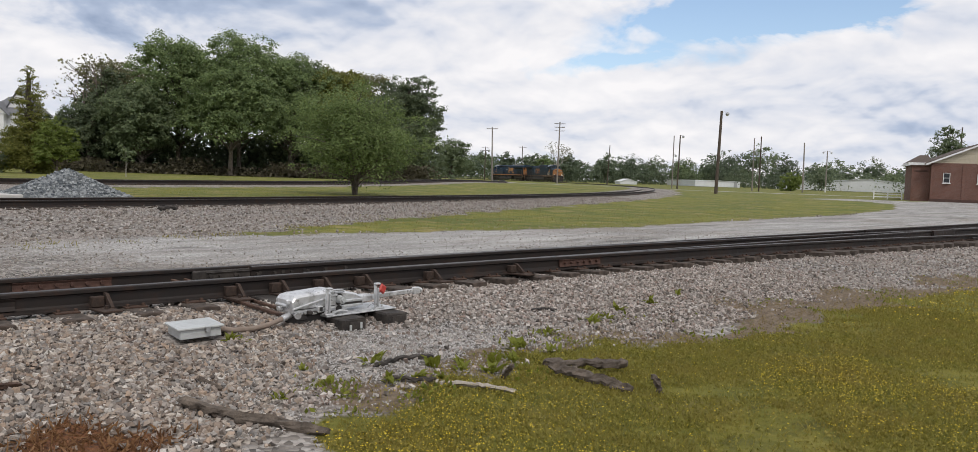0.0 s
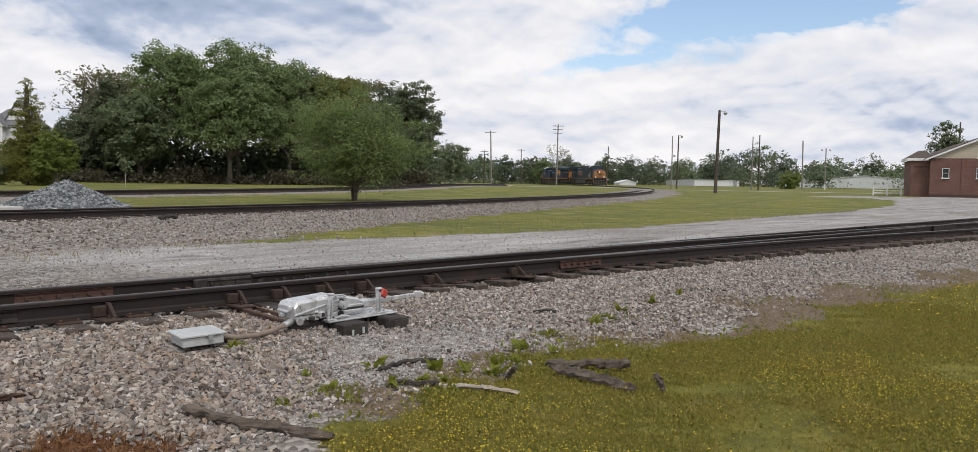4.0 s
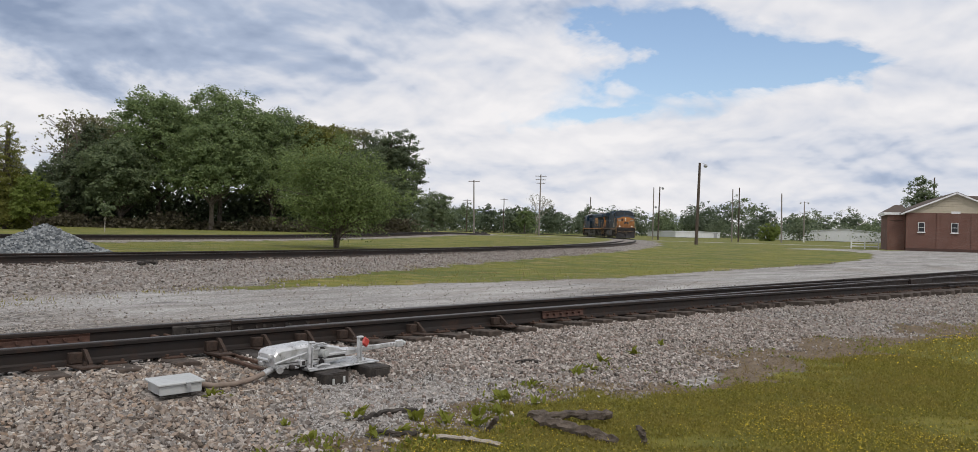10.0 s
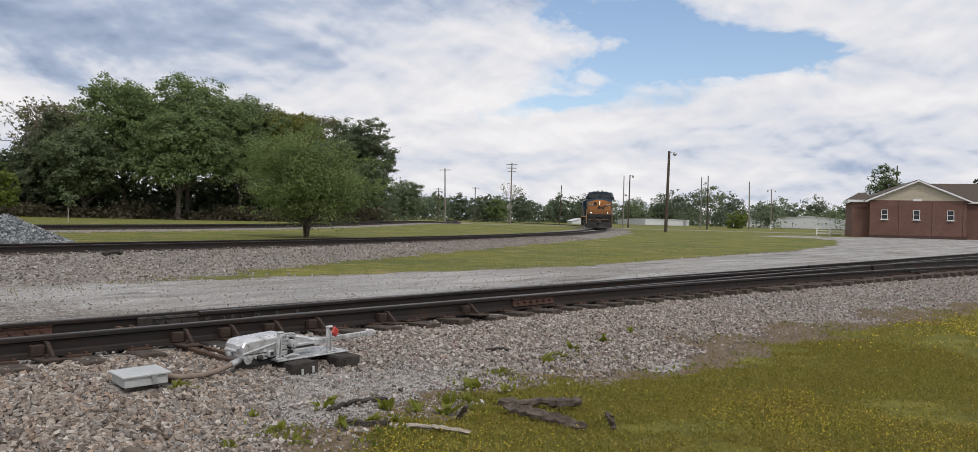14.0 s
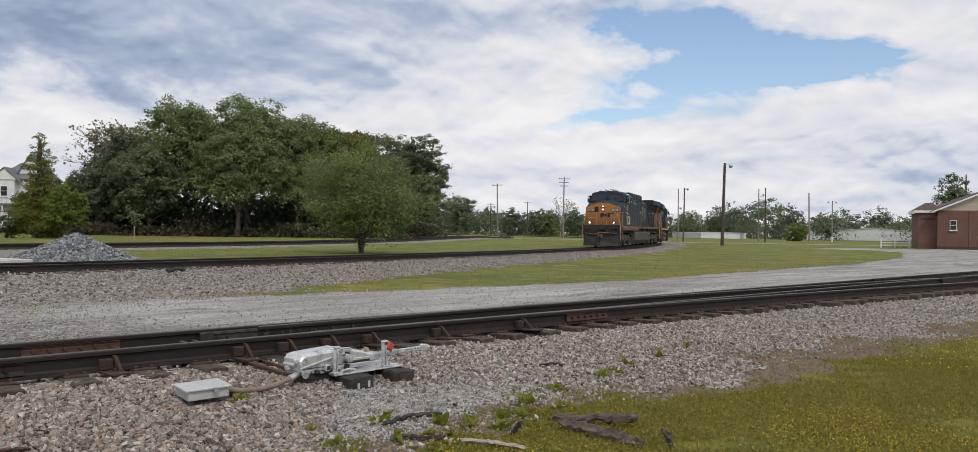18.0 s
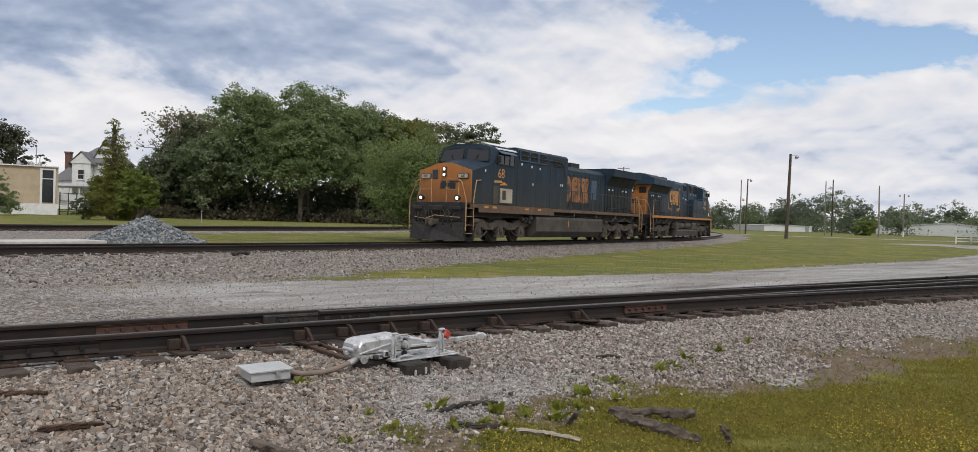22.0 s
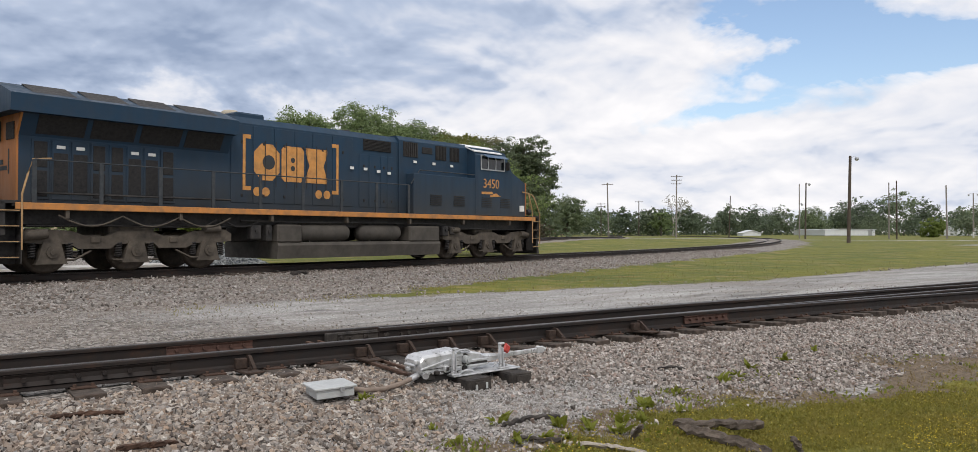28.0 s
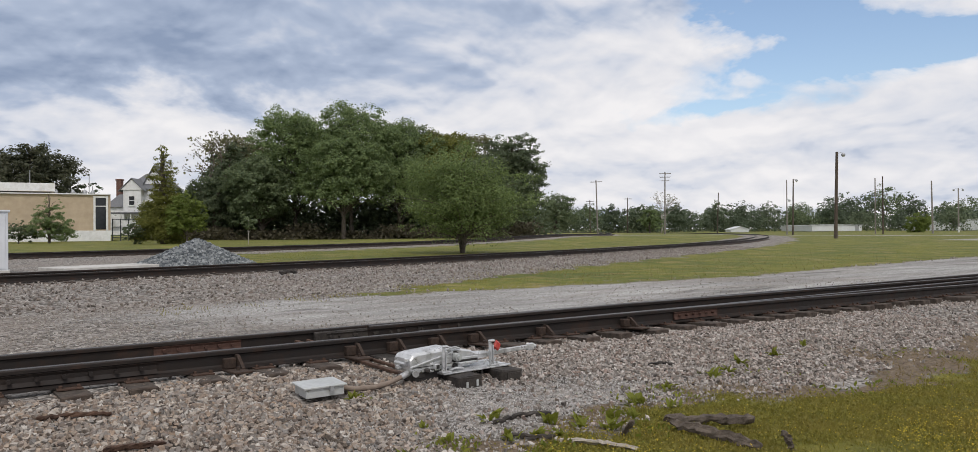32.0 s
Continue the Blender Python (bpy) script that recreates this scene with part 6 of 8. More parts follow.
        sh = Geo().add([(6.6, side * 1.48, 4.16), (8.0, side * 1.48, 4.16), (8.0, side * 1.72, 4.03), (6.6, side * 1.72, 4.03), (6.6, side * 1.48, 4.14), (8.0, side * 1.48, 4.14), (8.0, side * 1.72, 4.01), (6.6, side * 1.72, 4.01)], [(0, 1, 2, 3), (7, 6, 5, 4), (0, 4, 5, 1), (2, 6, 7, 3), (1, 5, 6, 2), (0, 3, 7, 4)])
        part("sunshade", sh, M_BLUEPATCH, t, "pale blue sunshade")
        part("mirror", Geo().box((8.05, side * 1.60, 3.75), (0.05, 0.2, 0.34), 0.01), M_BLACK, t)
    ant = Geo()
    for i, x in enumerate((6.4, 6.9, 7.3, 7.9, 8.3)):
        ant.box((x, 0.25 * (-1) ** i, zc + 0.08), (0.22, 0.16, 0.10), 0.03)
    ant.tube([(6.3, 0.45, zc + 0.1), (8.4, 0.45, zc + 0.1)], 0.02, 5)
    part("roof_antenna", ant, M_BEIGE, t, "pale roof antenna boxes")
    # body behind the cab
    hw = 1.0
    if lead:
        up = Geo().prism([(-half, 1.72), (half, 1.72), (half, 4.38), (1.35, 4.48), (-1.35, 4.48), (-half, 4.38)], 0.75, 6.15, "x")
        part("control_hood", up, blue, t, "broad blue equipment hood")
        sk = Geo()
        for side in (-1, 1):
            sk.box((5.9, side * 1.485, 1.53), (7.2, 0.05, 0.36), 0.01)
        part("skirt", sk, M_SILLDUST, t, "dusty brown skirt panel")
        for side in (-1, 1):
            for x in (8.9, 8.2, 5.2, 3.9):
                part("reflector", Geo().box((x, side * 1.515, 1.60), (0.34, 0.012, 0.09)), M_YELLOW, t, "amber reflector strip")
            for x0, x1 in ((5.15, 5.95), (4.2, 5.0), (3.25, 4.05)):
                louvre(t, x0, x1, 3.88, 4.36, side, half + 0.005, 6, M_BLUEPATCH)
            louvre(t, 1.6, 2.4, 3.85, 4.25, side, half + 0.005, 6)
            part("grab_iron", Geo().tube([(6.1, side * 1.53, 4.12), (1.6, side * 1.53, 4.12), (1.4, side * 1.53, 3.95), (1.0, side * 1.53, 2.95)], 0.02, 5), M_RAILDARK, t)
            hb = part("equipment_box", Geo().box((7.2, side * 1.50, 2.15), (1.05, 0.08, 0.66), 0.015), M_BEIGE, t, "beige equipment box door")
            part("box_vent", Geo().box((7.46, side * 1.545, 2.18), (0.30, 0.02, 0.42), 0.01), M_TANK, hb)
            part("side_vent", Geo().box((8.08, side * 1.48, 2.15), (0.45, 0.03, 0.80), 0.01), M_TANK, t)
            for x, z in ((5.75, 3.72), (4.75, 3.66), (3.9, 3.62), (4.6, 2.82), (1.55, 2.95), (1.35, 2.95), (9.0, 3.2)):
                part("warning_label", Geo().box((x, side * 1.478, z), (0.09, 0.012, 0.11)), M_WHITE, t, "small white label")
            for x in (6.15, 2.75):
                part("panel_seam", Geo().box((x, side * 1.473, 2.9), (0.025, 0.014, 2.3)), M_BLACK, t)
        hood = Geo().prism([(-hw, 1.72), (hw, 1.72), (hw, 3.88), (0.72, 4.12), (-0.72, 4.12), (-hw, 3.88)], -5.4, 0.75, "x")
        part("engine_hood", hood, blue, t, "dull blue engine hood")
        doors(t, np.linspace(-5.2, 0.65, 12), 1.9, 3.72, hw, blue)
        part("exhaust_stack", Geo().box((-2.45, 0, 4.24), (1.15, 0.8, 0.36), 0.03), M_BLACK, t, "black exhaust stack")
        rz, wing_top, wx = 3.95, 4.32, -5.4
        rear = -9.7
    else:
        up = Geo().prism([(-1.05, 1.72), (1.05, 1.72), (1.05, 4.36), (0.9, 4.52), (-0.9, 4.52), (-1.05, 4.36)], 2.4, 6.15, "x")
        part("control_hood", up, blue, t, "blue equipment hood")
        lowb = Geo()
        for side in (-1, 1):
            lowb.box((4.6, side * 1.25, 2.42), (3.7, 0.42, 1.5), 0.02)
        part("blower_box", lowb, blue, t, "dusty lower equipment boxes")
        for side in (-1, 1):
            for x0, x1 in ((5.1, 5.65), (4.3, 4.9), (2.6, 3.35)):
                louvre(t, x0, x1, 3.78, 4.32, side, 1.055, 7, None, "", True)
            part("grille", Geo().box((3.85, side * 1.06, 4.08), (0.55, 0.03, 0.24), 0.01), M_GRILLE, t)
            for x0 in (3.6, 4.9, 6.55, 7.75):
                vents = Geo()
                for i in range(6):
                    vents.box((x0 + 0.3, side * (1.475), 2.06 + i * 0.07), (0.62, 0.02, 0.03))
                part("side_vent", vents, M_BLACK, t)
            part("grab_iron", Geo().tube([(6.2, side * 1.42, 3.30), (3.1, side * 1.42, 3.30), (2.6, side * 1.46, 2.78)], 0.02, 5), M_RAILDARK, t)
            for x, z in ((5.2, 3.6), (4.2, 3.62), (3.2, 3.62), (1.4, 3.15), (1.9, 3.12), (0.8, 3.2), (0.2, 3.2)):
                part("warning_label", Geo().box((x, side * 1.075, z), (0.16, 0.012, 0.09)), M_WHITE, t, "small white label")
            part("warning_label", Geo().box((9.25, side * 1.42, 2.05), (0.28, 0.06, 0.24)), M_WHITE, t, "square white label")
        hood = Geo().prism([(-hw, 1.72), (hw, 1.72), (hw, 4.26), (0.82, 4.46), (-0.82, 4.46), (-hw, 4.26)], -4.5, 2.4, "x")
        part("engine_hood", hood, blue, t, "dark blue engine hood")
        doors(t, [-4.35, -3.6, -2.85, -2.1, -1.4, -0.6, 0.3], 1.9, 4.2, hw, blue)
        doors(t, [0.55, 1.0, 1.55, 1.85, 2.3], 1.9, 3.7, hw, blue)
        for side in (-1, 1):
            louvre(t, 0.75, 2.05, 3.86, 4.24, side, hw + 0.01, 8)
        part("exhaust_stack", Geo().box((-3.4, 0, 4.45), (1.0, 1.2, 0.4), 0.05), blue, t)
        part("relief_dome", Geo().lathe([(0.28, 4.62), (0.28, 4.72), (0.2, 4.78), (0.0, 4.8)], (-3.6, 0.2, 0), n=14), M_BEIGE, t)
        rz, wing_top, wx = 3.88, 4.56, -4.45
        rear = -9.95
    horn = Geo().box((0.3, 0, zc - 0.16), (0.5, 0.5, 0.10), 0.01)
    for i, y in enumerate((-0.22, 0.0, 0.22)):
        horn.cyl((0.1 - 0.15 * (i % 2), y, zc - 0.02), (0.75, y, zc), 0.035, 0.10, 10)
    part("air_horn", horn, M_BLACK, t, "black air horns")
    # radiator section with overhanging wing
    rb = Geo().prism([(-1.05, 1.72), (1.05, 1.72), (1.05, 3.3), (1.42, 3.95), (-1.42, 3.95), (-1.05, 3.3)], rear, wx, "x")
    part("radiator_body", rb, blue, t, "dark blue radiator housing")
    wg = Geo().prism([(-1.58, rz - 0.08), (1.58, rz - 0.08), (1.60, rz + 0.33), (0.6, wing_top), (-0.6, wing_top), (-1.60, rz + 0.33)], rear - 0.35, wx, "x")
    wing = part("radiator_wing", wg, blue, t, "overhanging blue radiator wing")
    for i in range(4):
        x0 = rear + 0.2 + i * (wx - rear) / 4.3
        for side in (-1, 1):
            part("wing_grille", Geo().add([(x0, side * 0.62, wing_top + 0.012), (x0 + 1.0, side * 0.62, wing_top + 0.012), (x0 + 1.0, side * 1.45, rz + 0.36), (x0, side * 1.45, rz + 0.36)], [(0, 1, 2, 3)]).add([(x0, side * 0.62, wing_top + 0.03), (x0 + 1.0, side * 0.62, wing_top + 0.03), (x0 + 1.0, side * 1.45, rz + 0.378), (x0, side * 1.45, rz + 0.378)], [(0, 1, 2, 3)]), M_BLACK if not lead else M_GRILLE, wing)
    for side in (-1, 1):
        sc = Geo()
        for i in range(4):
            x0 = rear + 0.35 + i * (wx - rear - 0.5) / 4
            x1 = x0 + (wx - rear - 0.5) / 4 - 0.14
            sc.add([(x0, side * 1.09, 3.36), (x1, side * 1.09, 3.36), (x1, side * 1.41, 3.90), (x0, side * 1.41, 3.90), (x0, side * 1.05, 3.38), (x1, side * 1.05, 3.38), (x1, side * 1.37, 3.92), (x0, side * 1.37, 3.92)], [(0, 1, 2, 3), (7, 6, 5, 4), (0, 4, 5, 1), (2, 6, 7, 3), (1, 5, 6, 2), (0, 3, 7, 4)])
        part("radiator_screen", sc, M_GRILLE, t, "slanted dark radiator screen")
        n = 9 if not lead else 8
        xs = np.linspace(rear + 0.25, wx - (1.6 if not lead else 0.2), n)
        for i, (a, b) in enumerate(zip(xs[:-1], xs[1:])):
            tall = i % 4 in (0, 3)
            d = part("radiator_door", Geo().box(((a + b) / 2, side * 1.06, 2.52), (b - a - 0.05, 0.03, 1.45), 0.01), blue, t)
            if tall:
                part("door_screen", Geo().box(((a + b) / 2, side * 1.08, 2.88), (b - a - 0.16, 0.02, 0.62), 0.01).box(((a + b) / 2, side * 1.08, 2.18), (b - a - 0.16, 0.02, 0.62), 0.01), M_GRILLE, d)
            else:
                part("door_screen", Geo().box(((a + b) / 2, side * 1.08, 2.46), (b - a - 0.12, 0.02, 0.95), 0.01), M_GRILLE, d)
                part("warning_label", Geo().box(((a + b) / 2, side * 1.08, 3.08), (0.2, 0.02, 0.08), 0.004), M_WHITE, d)
        part("drain_pipes", Geo().tube([(rear + 0.3, side * 1.2, 1.8), (rear + 0.35, side * 1.2, 1.95), (wx, side * 1.2, 1.95)], 0.03, 5), M_BLACK, t)
    endp = Geo().prism([(-1.05, 1.74), (1.05, 1.74), (1.05, 3.3), (1.42, 3.93), (-1.42, 3.93), (-1.05, 3.3)], rear - 0.05, rear, "x")
    ep = part("rear_end", endp, M_ORANGE, t, "dull orange rear end panel")
    part("rear_window", Geo().box((rear - 0.06, 0.72, 3.42), (0.03, 0.5, 0.42), 0.04).box((rear - 0.06, -0.72, 3.42), (0.03, 0.5, 0.42), 0.04), M_GRILLE, ep, "dark screened opening")
    part("rear_lamp_housing", Geo().box((rear - 0.08, 0, 3.45), (0.08, 0.28, 0.5), 0.03), M_BLACK, ep)
    part("rear_headlight", Geo().lathe([(0.09, 0), (0.0, -0.03)], (rear - 0.12, 0, 3.56), "x", 12).lathe([(0.09, 0), (0.0, -0.03)], (rear - 0.12, 0, 3.34), "x", 12), M_GLASSLAMP, ep)
    part("rear_emblem", Geo().box((rear - 0.055, 0.1, 2.7), (0.012, 0.7, 0.12)).box((rear - 0.055, -0.2, 2.55), (0.012, 0.6, 0.1)).box((rear - 0.055, -0.62, 2.7), (0.012, 0.05, 0.6)), M_BLUE, ep, "dark worn emblem shapes")
    # emblem, numbers and flash on both sides
    for side in (-1, 1):
        right = -1 if side > 0 else 1
        if lead:
            logo(t, side, (0.45 if side > 0 else -3.15), 2.85, 1.15, hw + 0.02, M_LETTER_OLD, False, False)
            part("repaint_patch", Geo().box((-3.75, side * (hw + 0.019), 2.95), (0.75, 0.006, 1.1)), M_BLUEPATCH, t, "cleaner blue patch")
        else:
            logo(t, side, (-0.80 if side > 0 else -3.56), 3.15, 0.92, hw + 0.02, M_LETTER, True, True)
        nx = 7.62 if lead else 7.14
        nz_ = 3.13 if lead else 2.98
        board(t, "road_number", number, 0.60 if lead else 0.52, side_m(side, nx, nz_, 1.473), M_LETTER, "orange road number")
        fl = Geo()
        for q in ([(-0.62, 0.0), (0.12, 0.02), (0.05, 0.12), (-0.6, 0.10)], [(-0.1, -0.1), (0.62, -0.06), (0.3, 0.06), (0.1, 0.03), (0.12, -0.02), (-0.05, -0.02)]):
            fl.prism(q, 0, 0.006, "z")
        part("flash_mark", fl, M_LETTER, t, "orange lightning flash", side_m(side, nx, nz_ - 0.42, 1.473))
    side_rails(t, -9.75 if not lead else -9.4, 2.5 if not lead else 1.5, 2.72, 9)
    end_gear(t, 1, True)
    end_gear(t, -1, False)
    ch = Geo()
    for side in (-1, 1):
        pts = [(-9.2 + 4.6 * k / 30, side * 1.42, 1.42 - 0.26 * abs(math.sin(k / 30 * math.pi * 3))) for k in range(31)]
        ch.tube(pts, 0.022, 5)
    part("chain", ch, M_TRUCK, t, "slack side chains")
    k = 0.0029
    wheels = truck(t, 7.2, 1, (-7.2 if lead else 7.2) * k * (-1 if lead else 1)) + truck(t, -7.2, -1, (7.2 if lead else -7.2) * k * (-1 if lead else 1))
    return t, wheels


lead_loco, lead_wheels = locomotive("lead", "68")
second_loco, second_wheels = locomotive("second", "3450")


def front_way(t):
    """Way along the line of the leading end at t seconds."""
    u = (t - 20) / 10
    s = 38.8009 - 75.2454 * u + 4.3958 * u * u + 0.5308 * u ** 3
    q = min(max((t - 23.5) / 4.0, 0), 1)
    return s - 1.0 * (1 - q * q * (3 - 2 * q)) + float(np.interp(t, [19, 23.5, 24.5, 28, 30, 31, 32], [0, 0.40, 0.45, 0.25, 0.0, -0.65, -1.1]))


def loco_pose(sc, facing):
    xa, ya, za, _ = main_line(sc - 7.2)
    xb, yb, zb, _ = main_line(sc + 7.2)
    h = math.atan2(yb - ya, xb - xa)
    p = math.atan2(zb - za, 14.4)
    c = Vector(((xa + xb) / 2, (ya + yb) / 2, (za + zb) / 2))
    if facing < 0:
        return Matrix.Translation(c) @ Euler((0, p, h + math.pi)).to_matrix().to_4x4()
    return Matrix.Translation(c) @ Euler((0, -p, h)).to_matrix().to_4x4()


def motions():
    """All that moves: the two locomotives roll along the curve, their wheels turn."""
    steps = [i * 0.5 for i in range(65)]
    walk(lead_loco, [(t, loco_pose(front_way(t) + 11.15, -1)) for t in steps])
    walk(second_loco, [(t, loco_pose(front_way(t) + 33.45, 1)) for t in steps])
    fine = [i * 0.1 for i in range(321)]
    s0 = front_way(0.0)
    for wheels, sg in ((lead_wheels, 1), (second_wheels, -1)):
        for wo, a in wheels:
            rows = [(t, Matrix.Translation((a, 0, 0.535)) @ Euler((0, sg * (s0 - front_way(t)) / 0.535, 0)).to_matrix().to_4x4()) for t in fine]
            walk(wo, rows)

# ---- buildings ----
def brick_material(name, c1, c2, mortar):
    m = Mat(name, 0.85, 0, 0.3)
    p = m.pos()
    sx = m.node("ShaderNodeSeparateXYZ", {0: p})
    flat = m.node("ShaderNodeCombineXYZ", {0: m.math("ADD", sx.outputs[0], sx.outputs[1]), 1: sx.outputs[2], 2: 0.0}).outputs[0]
    b = m.node("ShaderNodeTexBrick", {"Vector": flat, "Color1": (*c1, 1), "Color2": (*c2, 1), "Mortar": (*mortar, 1), "Scale": 1.0, "Mortar Size": 0.006, "Brick Width": 0.21, "Row Height": 0.072})
    col = m.mix(m.range(m.noise(0.7, 5), 0.4, 0.7, 0, 0.45), b.outputs[0], tuple(c * 0.6 for c in c1))
    m.set(Base_Color=col)
    return m.bump(b.outputs["Fac"], -0.4, 0.008).m


M_BRICK = brick_material("red_brown_brick", (0.165, 0.078, 0.058), (0.115, 0.055, 0.045), (0.21, 0.17, 0.145))
M_SIDING = simple("cream_siding", (0.42, 0.375, 0.29), (0.50, 0.45, 0.35), 3, 0.7, bump=0.1, dirt=(0.42, 0.38, 0.3))
M_SHINGLE = simple("brown_shingles", (0.055, 0.04, 0.033), (0.11, 0.085, 0.07), 9, 0.95, bump=0.6)
M_GREYROOF = simple("grey_shingles", (0.11, 0.115, 0.125), (0.19, 0.195, 0.205), 9, 0.95, bump=0.5)
M_WPAINT = simple("white_painted_wood", (0.66, 0.67, 0.67), (0.76, 0.77, 0.77), 3, 0.6, bump=0.05, dirt=(0.5, 0.5, 0.48))
M_TAN = simple("tan_plaster", (0.42, 0.335, 0.24), (0.50, 0.41, 0.30), 1.2, 0.85, bump=0.1, dirt=(0.33, 0.26, 0.19), dirt_scale=0.35)
M_DARKGLASS = simple("dark_window_glass", (0.012, 0.014, 0.017), (0.022, 0.024, 0.028), 2, 0.12, 0, 0.01, 0.5)
M_SHED = simple("white_ribbed_metal", (0.60, 0.62, 0.64), (0.70, 0.72, 0.74), 1.5, 0.5, 0.1, 0.05, dirt=(0.52, 0.54, 0.55), dirt_scale=0.2)
M_BRASSPANEL = simple("dark_vent_strip", (0.05, 0.03, 0.025), (0.09, 0.05, 0.04), 6, 0.8)


def frame_at(x, y, ux, uy, z=None):
    """Local x runs along (ux, uy), local y away from the camera, z up."""
    n = math.hypot(ux, uy)
    ux, uy = ux / n, uy / n
    z = float(land(x, y)) if z is None else z
    return Matrix(((ux, -uy, 0, x), (uy, ux, 0, y), (0, 0, 1, z), (0, 0, 0, 1)))


def window(parent, x, z, w, h, y, frame_mat, deep=0.08, bars=1):
    g = part("window", Geo().box((x, y, z + h / 2), (w, 0.06, h), 0.0), M_DARKGLASS, parent, "dark glazed window")
    f = Geo()
    for s in (-1, 1):
        f.box((x + s * w / 2, y - 0.04, z + h / 2), (deep, 0.12, h + deep), 0.01)
    for zz in (z, z + h):
        f.box((x, y - 0.045, zz), (w - deep, 0.13, deep), 0.01)
    for i in range(bars):
        f.box((x, y - 0.03, z + h * (i + 1) / (bars + 1)), (w - deep, 0.08, 0.05), 0.005)
    part("window_frame", f, frame_mat, g, "white window frame")
    part("sill", Geo().box((x, y - 0.09, z - 0.08), (w + 0.25, 0.22, 0.08), 0.01), frame_mat, g)
    return g


def brick_hall():
    t = thing("brick_building", frame_at(108.9, 34.1, 0.409, -0.912), "single-storey red brick hall with cream gable and white-framed windows", "building")
    W, D, H = 11.2, 24.0, 4.95
    wall = Geo().box((W / 2, 0.15, H / 2), (W, 0.3, H)).box((0.15, D / 2, H / 2), (0.3, D - 0.6, H)).box((W - 0.15, D / 2, H / 2), (0.3, D - 0.6, H)).box((W / 2, D - 0.15, H / 2), (W, 0.3, H))
    part("wall", wall, M_BRICK, t, "red brown brick wall")
    for x in (0.2, 3.65, 7.5, W - 0.2):
        part("pilaster", Geo().box((x, -0.03, H / 2), (0.4, 0.06, H), 0.01), M_BRICK, t)
    part("plinth", Geo().box((W / 2, -0.05, 0.18), (W + 0.1, 0.1, 0.36), 0.01), M_BRASSPANEL, t)
    for x in (1.75, 5.5, 9.4):
        window(t, x, 2.45, 0.72, 1.22, -0.01, M_WPAINT, 0.06)
    gable = Geo().prism([(-0.4, H), (W + 0.4, H), (W / 2, H + 2.55)], 0.05, 0.35, "y")
    part("gable", gable, M_SIDING, t, "cream lapped siding gable")
    for i in range(8):
        zz = H + 0.05 + i * 0.31
        half = (W / 2 + 0.3) * (1 - (zz - H) / 2.55) - 0.1
        part("lap_board", Geo().box((W / 2, 0.035, zz), (half * 2, 0.05, 0.25), 0.004), M_SIDING, t)
    part("vent_strip", Geo().box((W / 2, -0.01, H + 0.07), (1.0, 0.06, 0.3), 0.01), M_WPAINT, t)
    for s in (-1, 1):
        rf = Geo().add([(W / 2, -0.45, H + 2.72), (W / 2 + s * (W / 2 + 0.7), -0.45, H - 0.05), (W / 2 + s * (W / 2 + 0.7), D + 0.3, H - 0.05), (W / 2, D + 0.3, H + 2.72), (W / 2, -0.45, H + 2.56), (W / 2 + s * (W / 2 + 0.7), -0.45, H - 0.2), (W / 2 + s * (W / 2 + 0.7), D + 0.3, H - 0.2), (W / 2, D + 0.3, H + 2.56)], [(0, 1, 2, 3), (7, 6, 5, 4), (0, 4, 5, 1), (1, 5, 6, 2), (2, 6, 7, 3), (3, 7, 4, 0)])
        r = part("roof", rf, M_SHINGLE, t, "brown shingle roof slope")
        part("fascia", Geo().add([(W / 2, -0.47, H + 2.66), (W / 2 + s * (W / 2 + 0.7), -0.47, H - 0.12), (W / 2 + s * (W / 2 + 0.7), -0.47, H - 0.34), (W / 2, -0.47, H + 2.44), (W / 2, -0.43, H + 2.66), (W / 2 + s * (W / 2 + 0.7), -0.43, H - 0.12), (W / 2 + s * (W / 2 + 0.7), -0.43, H - 0.34), (W / 2, -0.43, H + 2.44)], [(0, 1, 2, 3), (7, 6, 5, 4), (0, 4, 5, 1), (1, 5, 6, 2), (2, 6, 7, 3), (3, 7, 4, 0)]), M_WPAINT, r)
    # a wing runs off at a right angle under the same ridge height
    x2 = W + 16
    part("wing_wall", Geo().box((W / 2 + 8.2 + 2.8, 3.2, H / 2), (x2 - W, 0.3, H)).box((x2 - 0.15, 8.0, H / 2), (0.3, 9.2, H)), M_BRICK, t, "brick wing wall")
    wr = Geo().add([(W / 2, 8, H + 2.62), (x2, 8, H + 2.62), (x2 + 0.3, 2.6, H - 0.05), (W / 2, 2.6, H - 0.05), (x2 + 0.3, 13.2, H - 0.05), (W / 2, 13.2, H - 0.05)], [(0, 1, 2, 3), (0, 5, 4, 1), (1, 4, 2), (0, 3, 5), (2, 4, 5, 3)])
    part("wing_roof", wr, M_SHINGLE, t, "brown shingle wing roof")
    part("wing_fascia", Geo().box((W / 2 + 11, 2.62, H - 0.12), (x2 - W, 0.1, 0.24), 0.01), M_WPAINT, t)
    # lower annex with a hipped roof
    ax0 = -2.1
    an = Geo().box((ax0 / 2, 1.1, 2.35), (-ax0 - 0.02, 0.3, 4.7)).box((ax0 + 0.15, 5.0, 2.35), (0.3, 7.5, 4.7))
    part("annex_wall", an, M_BRICK, t, "brick annex wall")
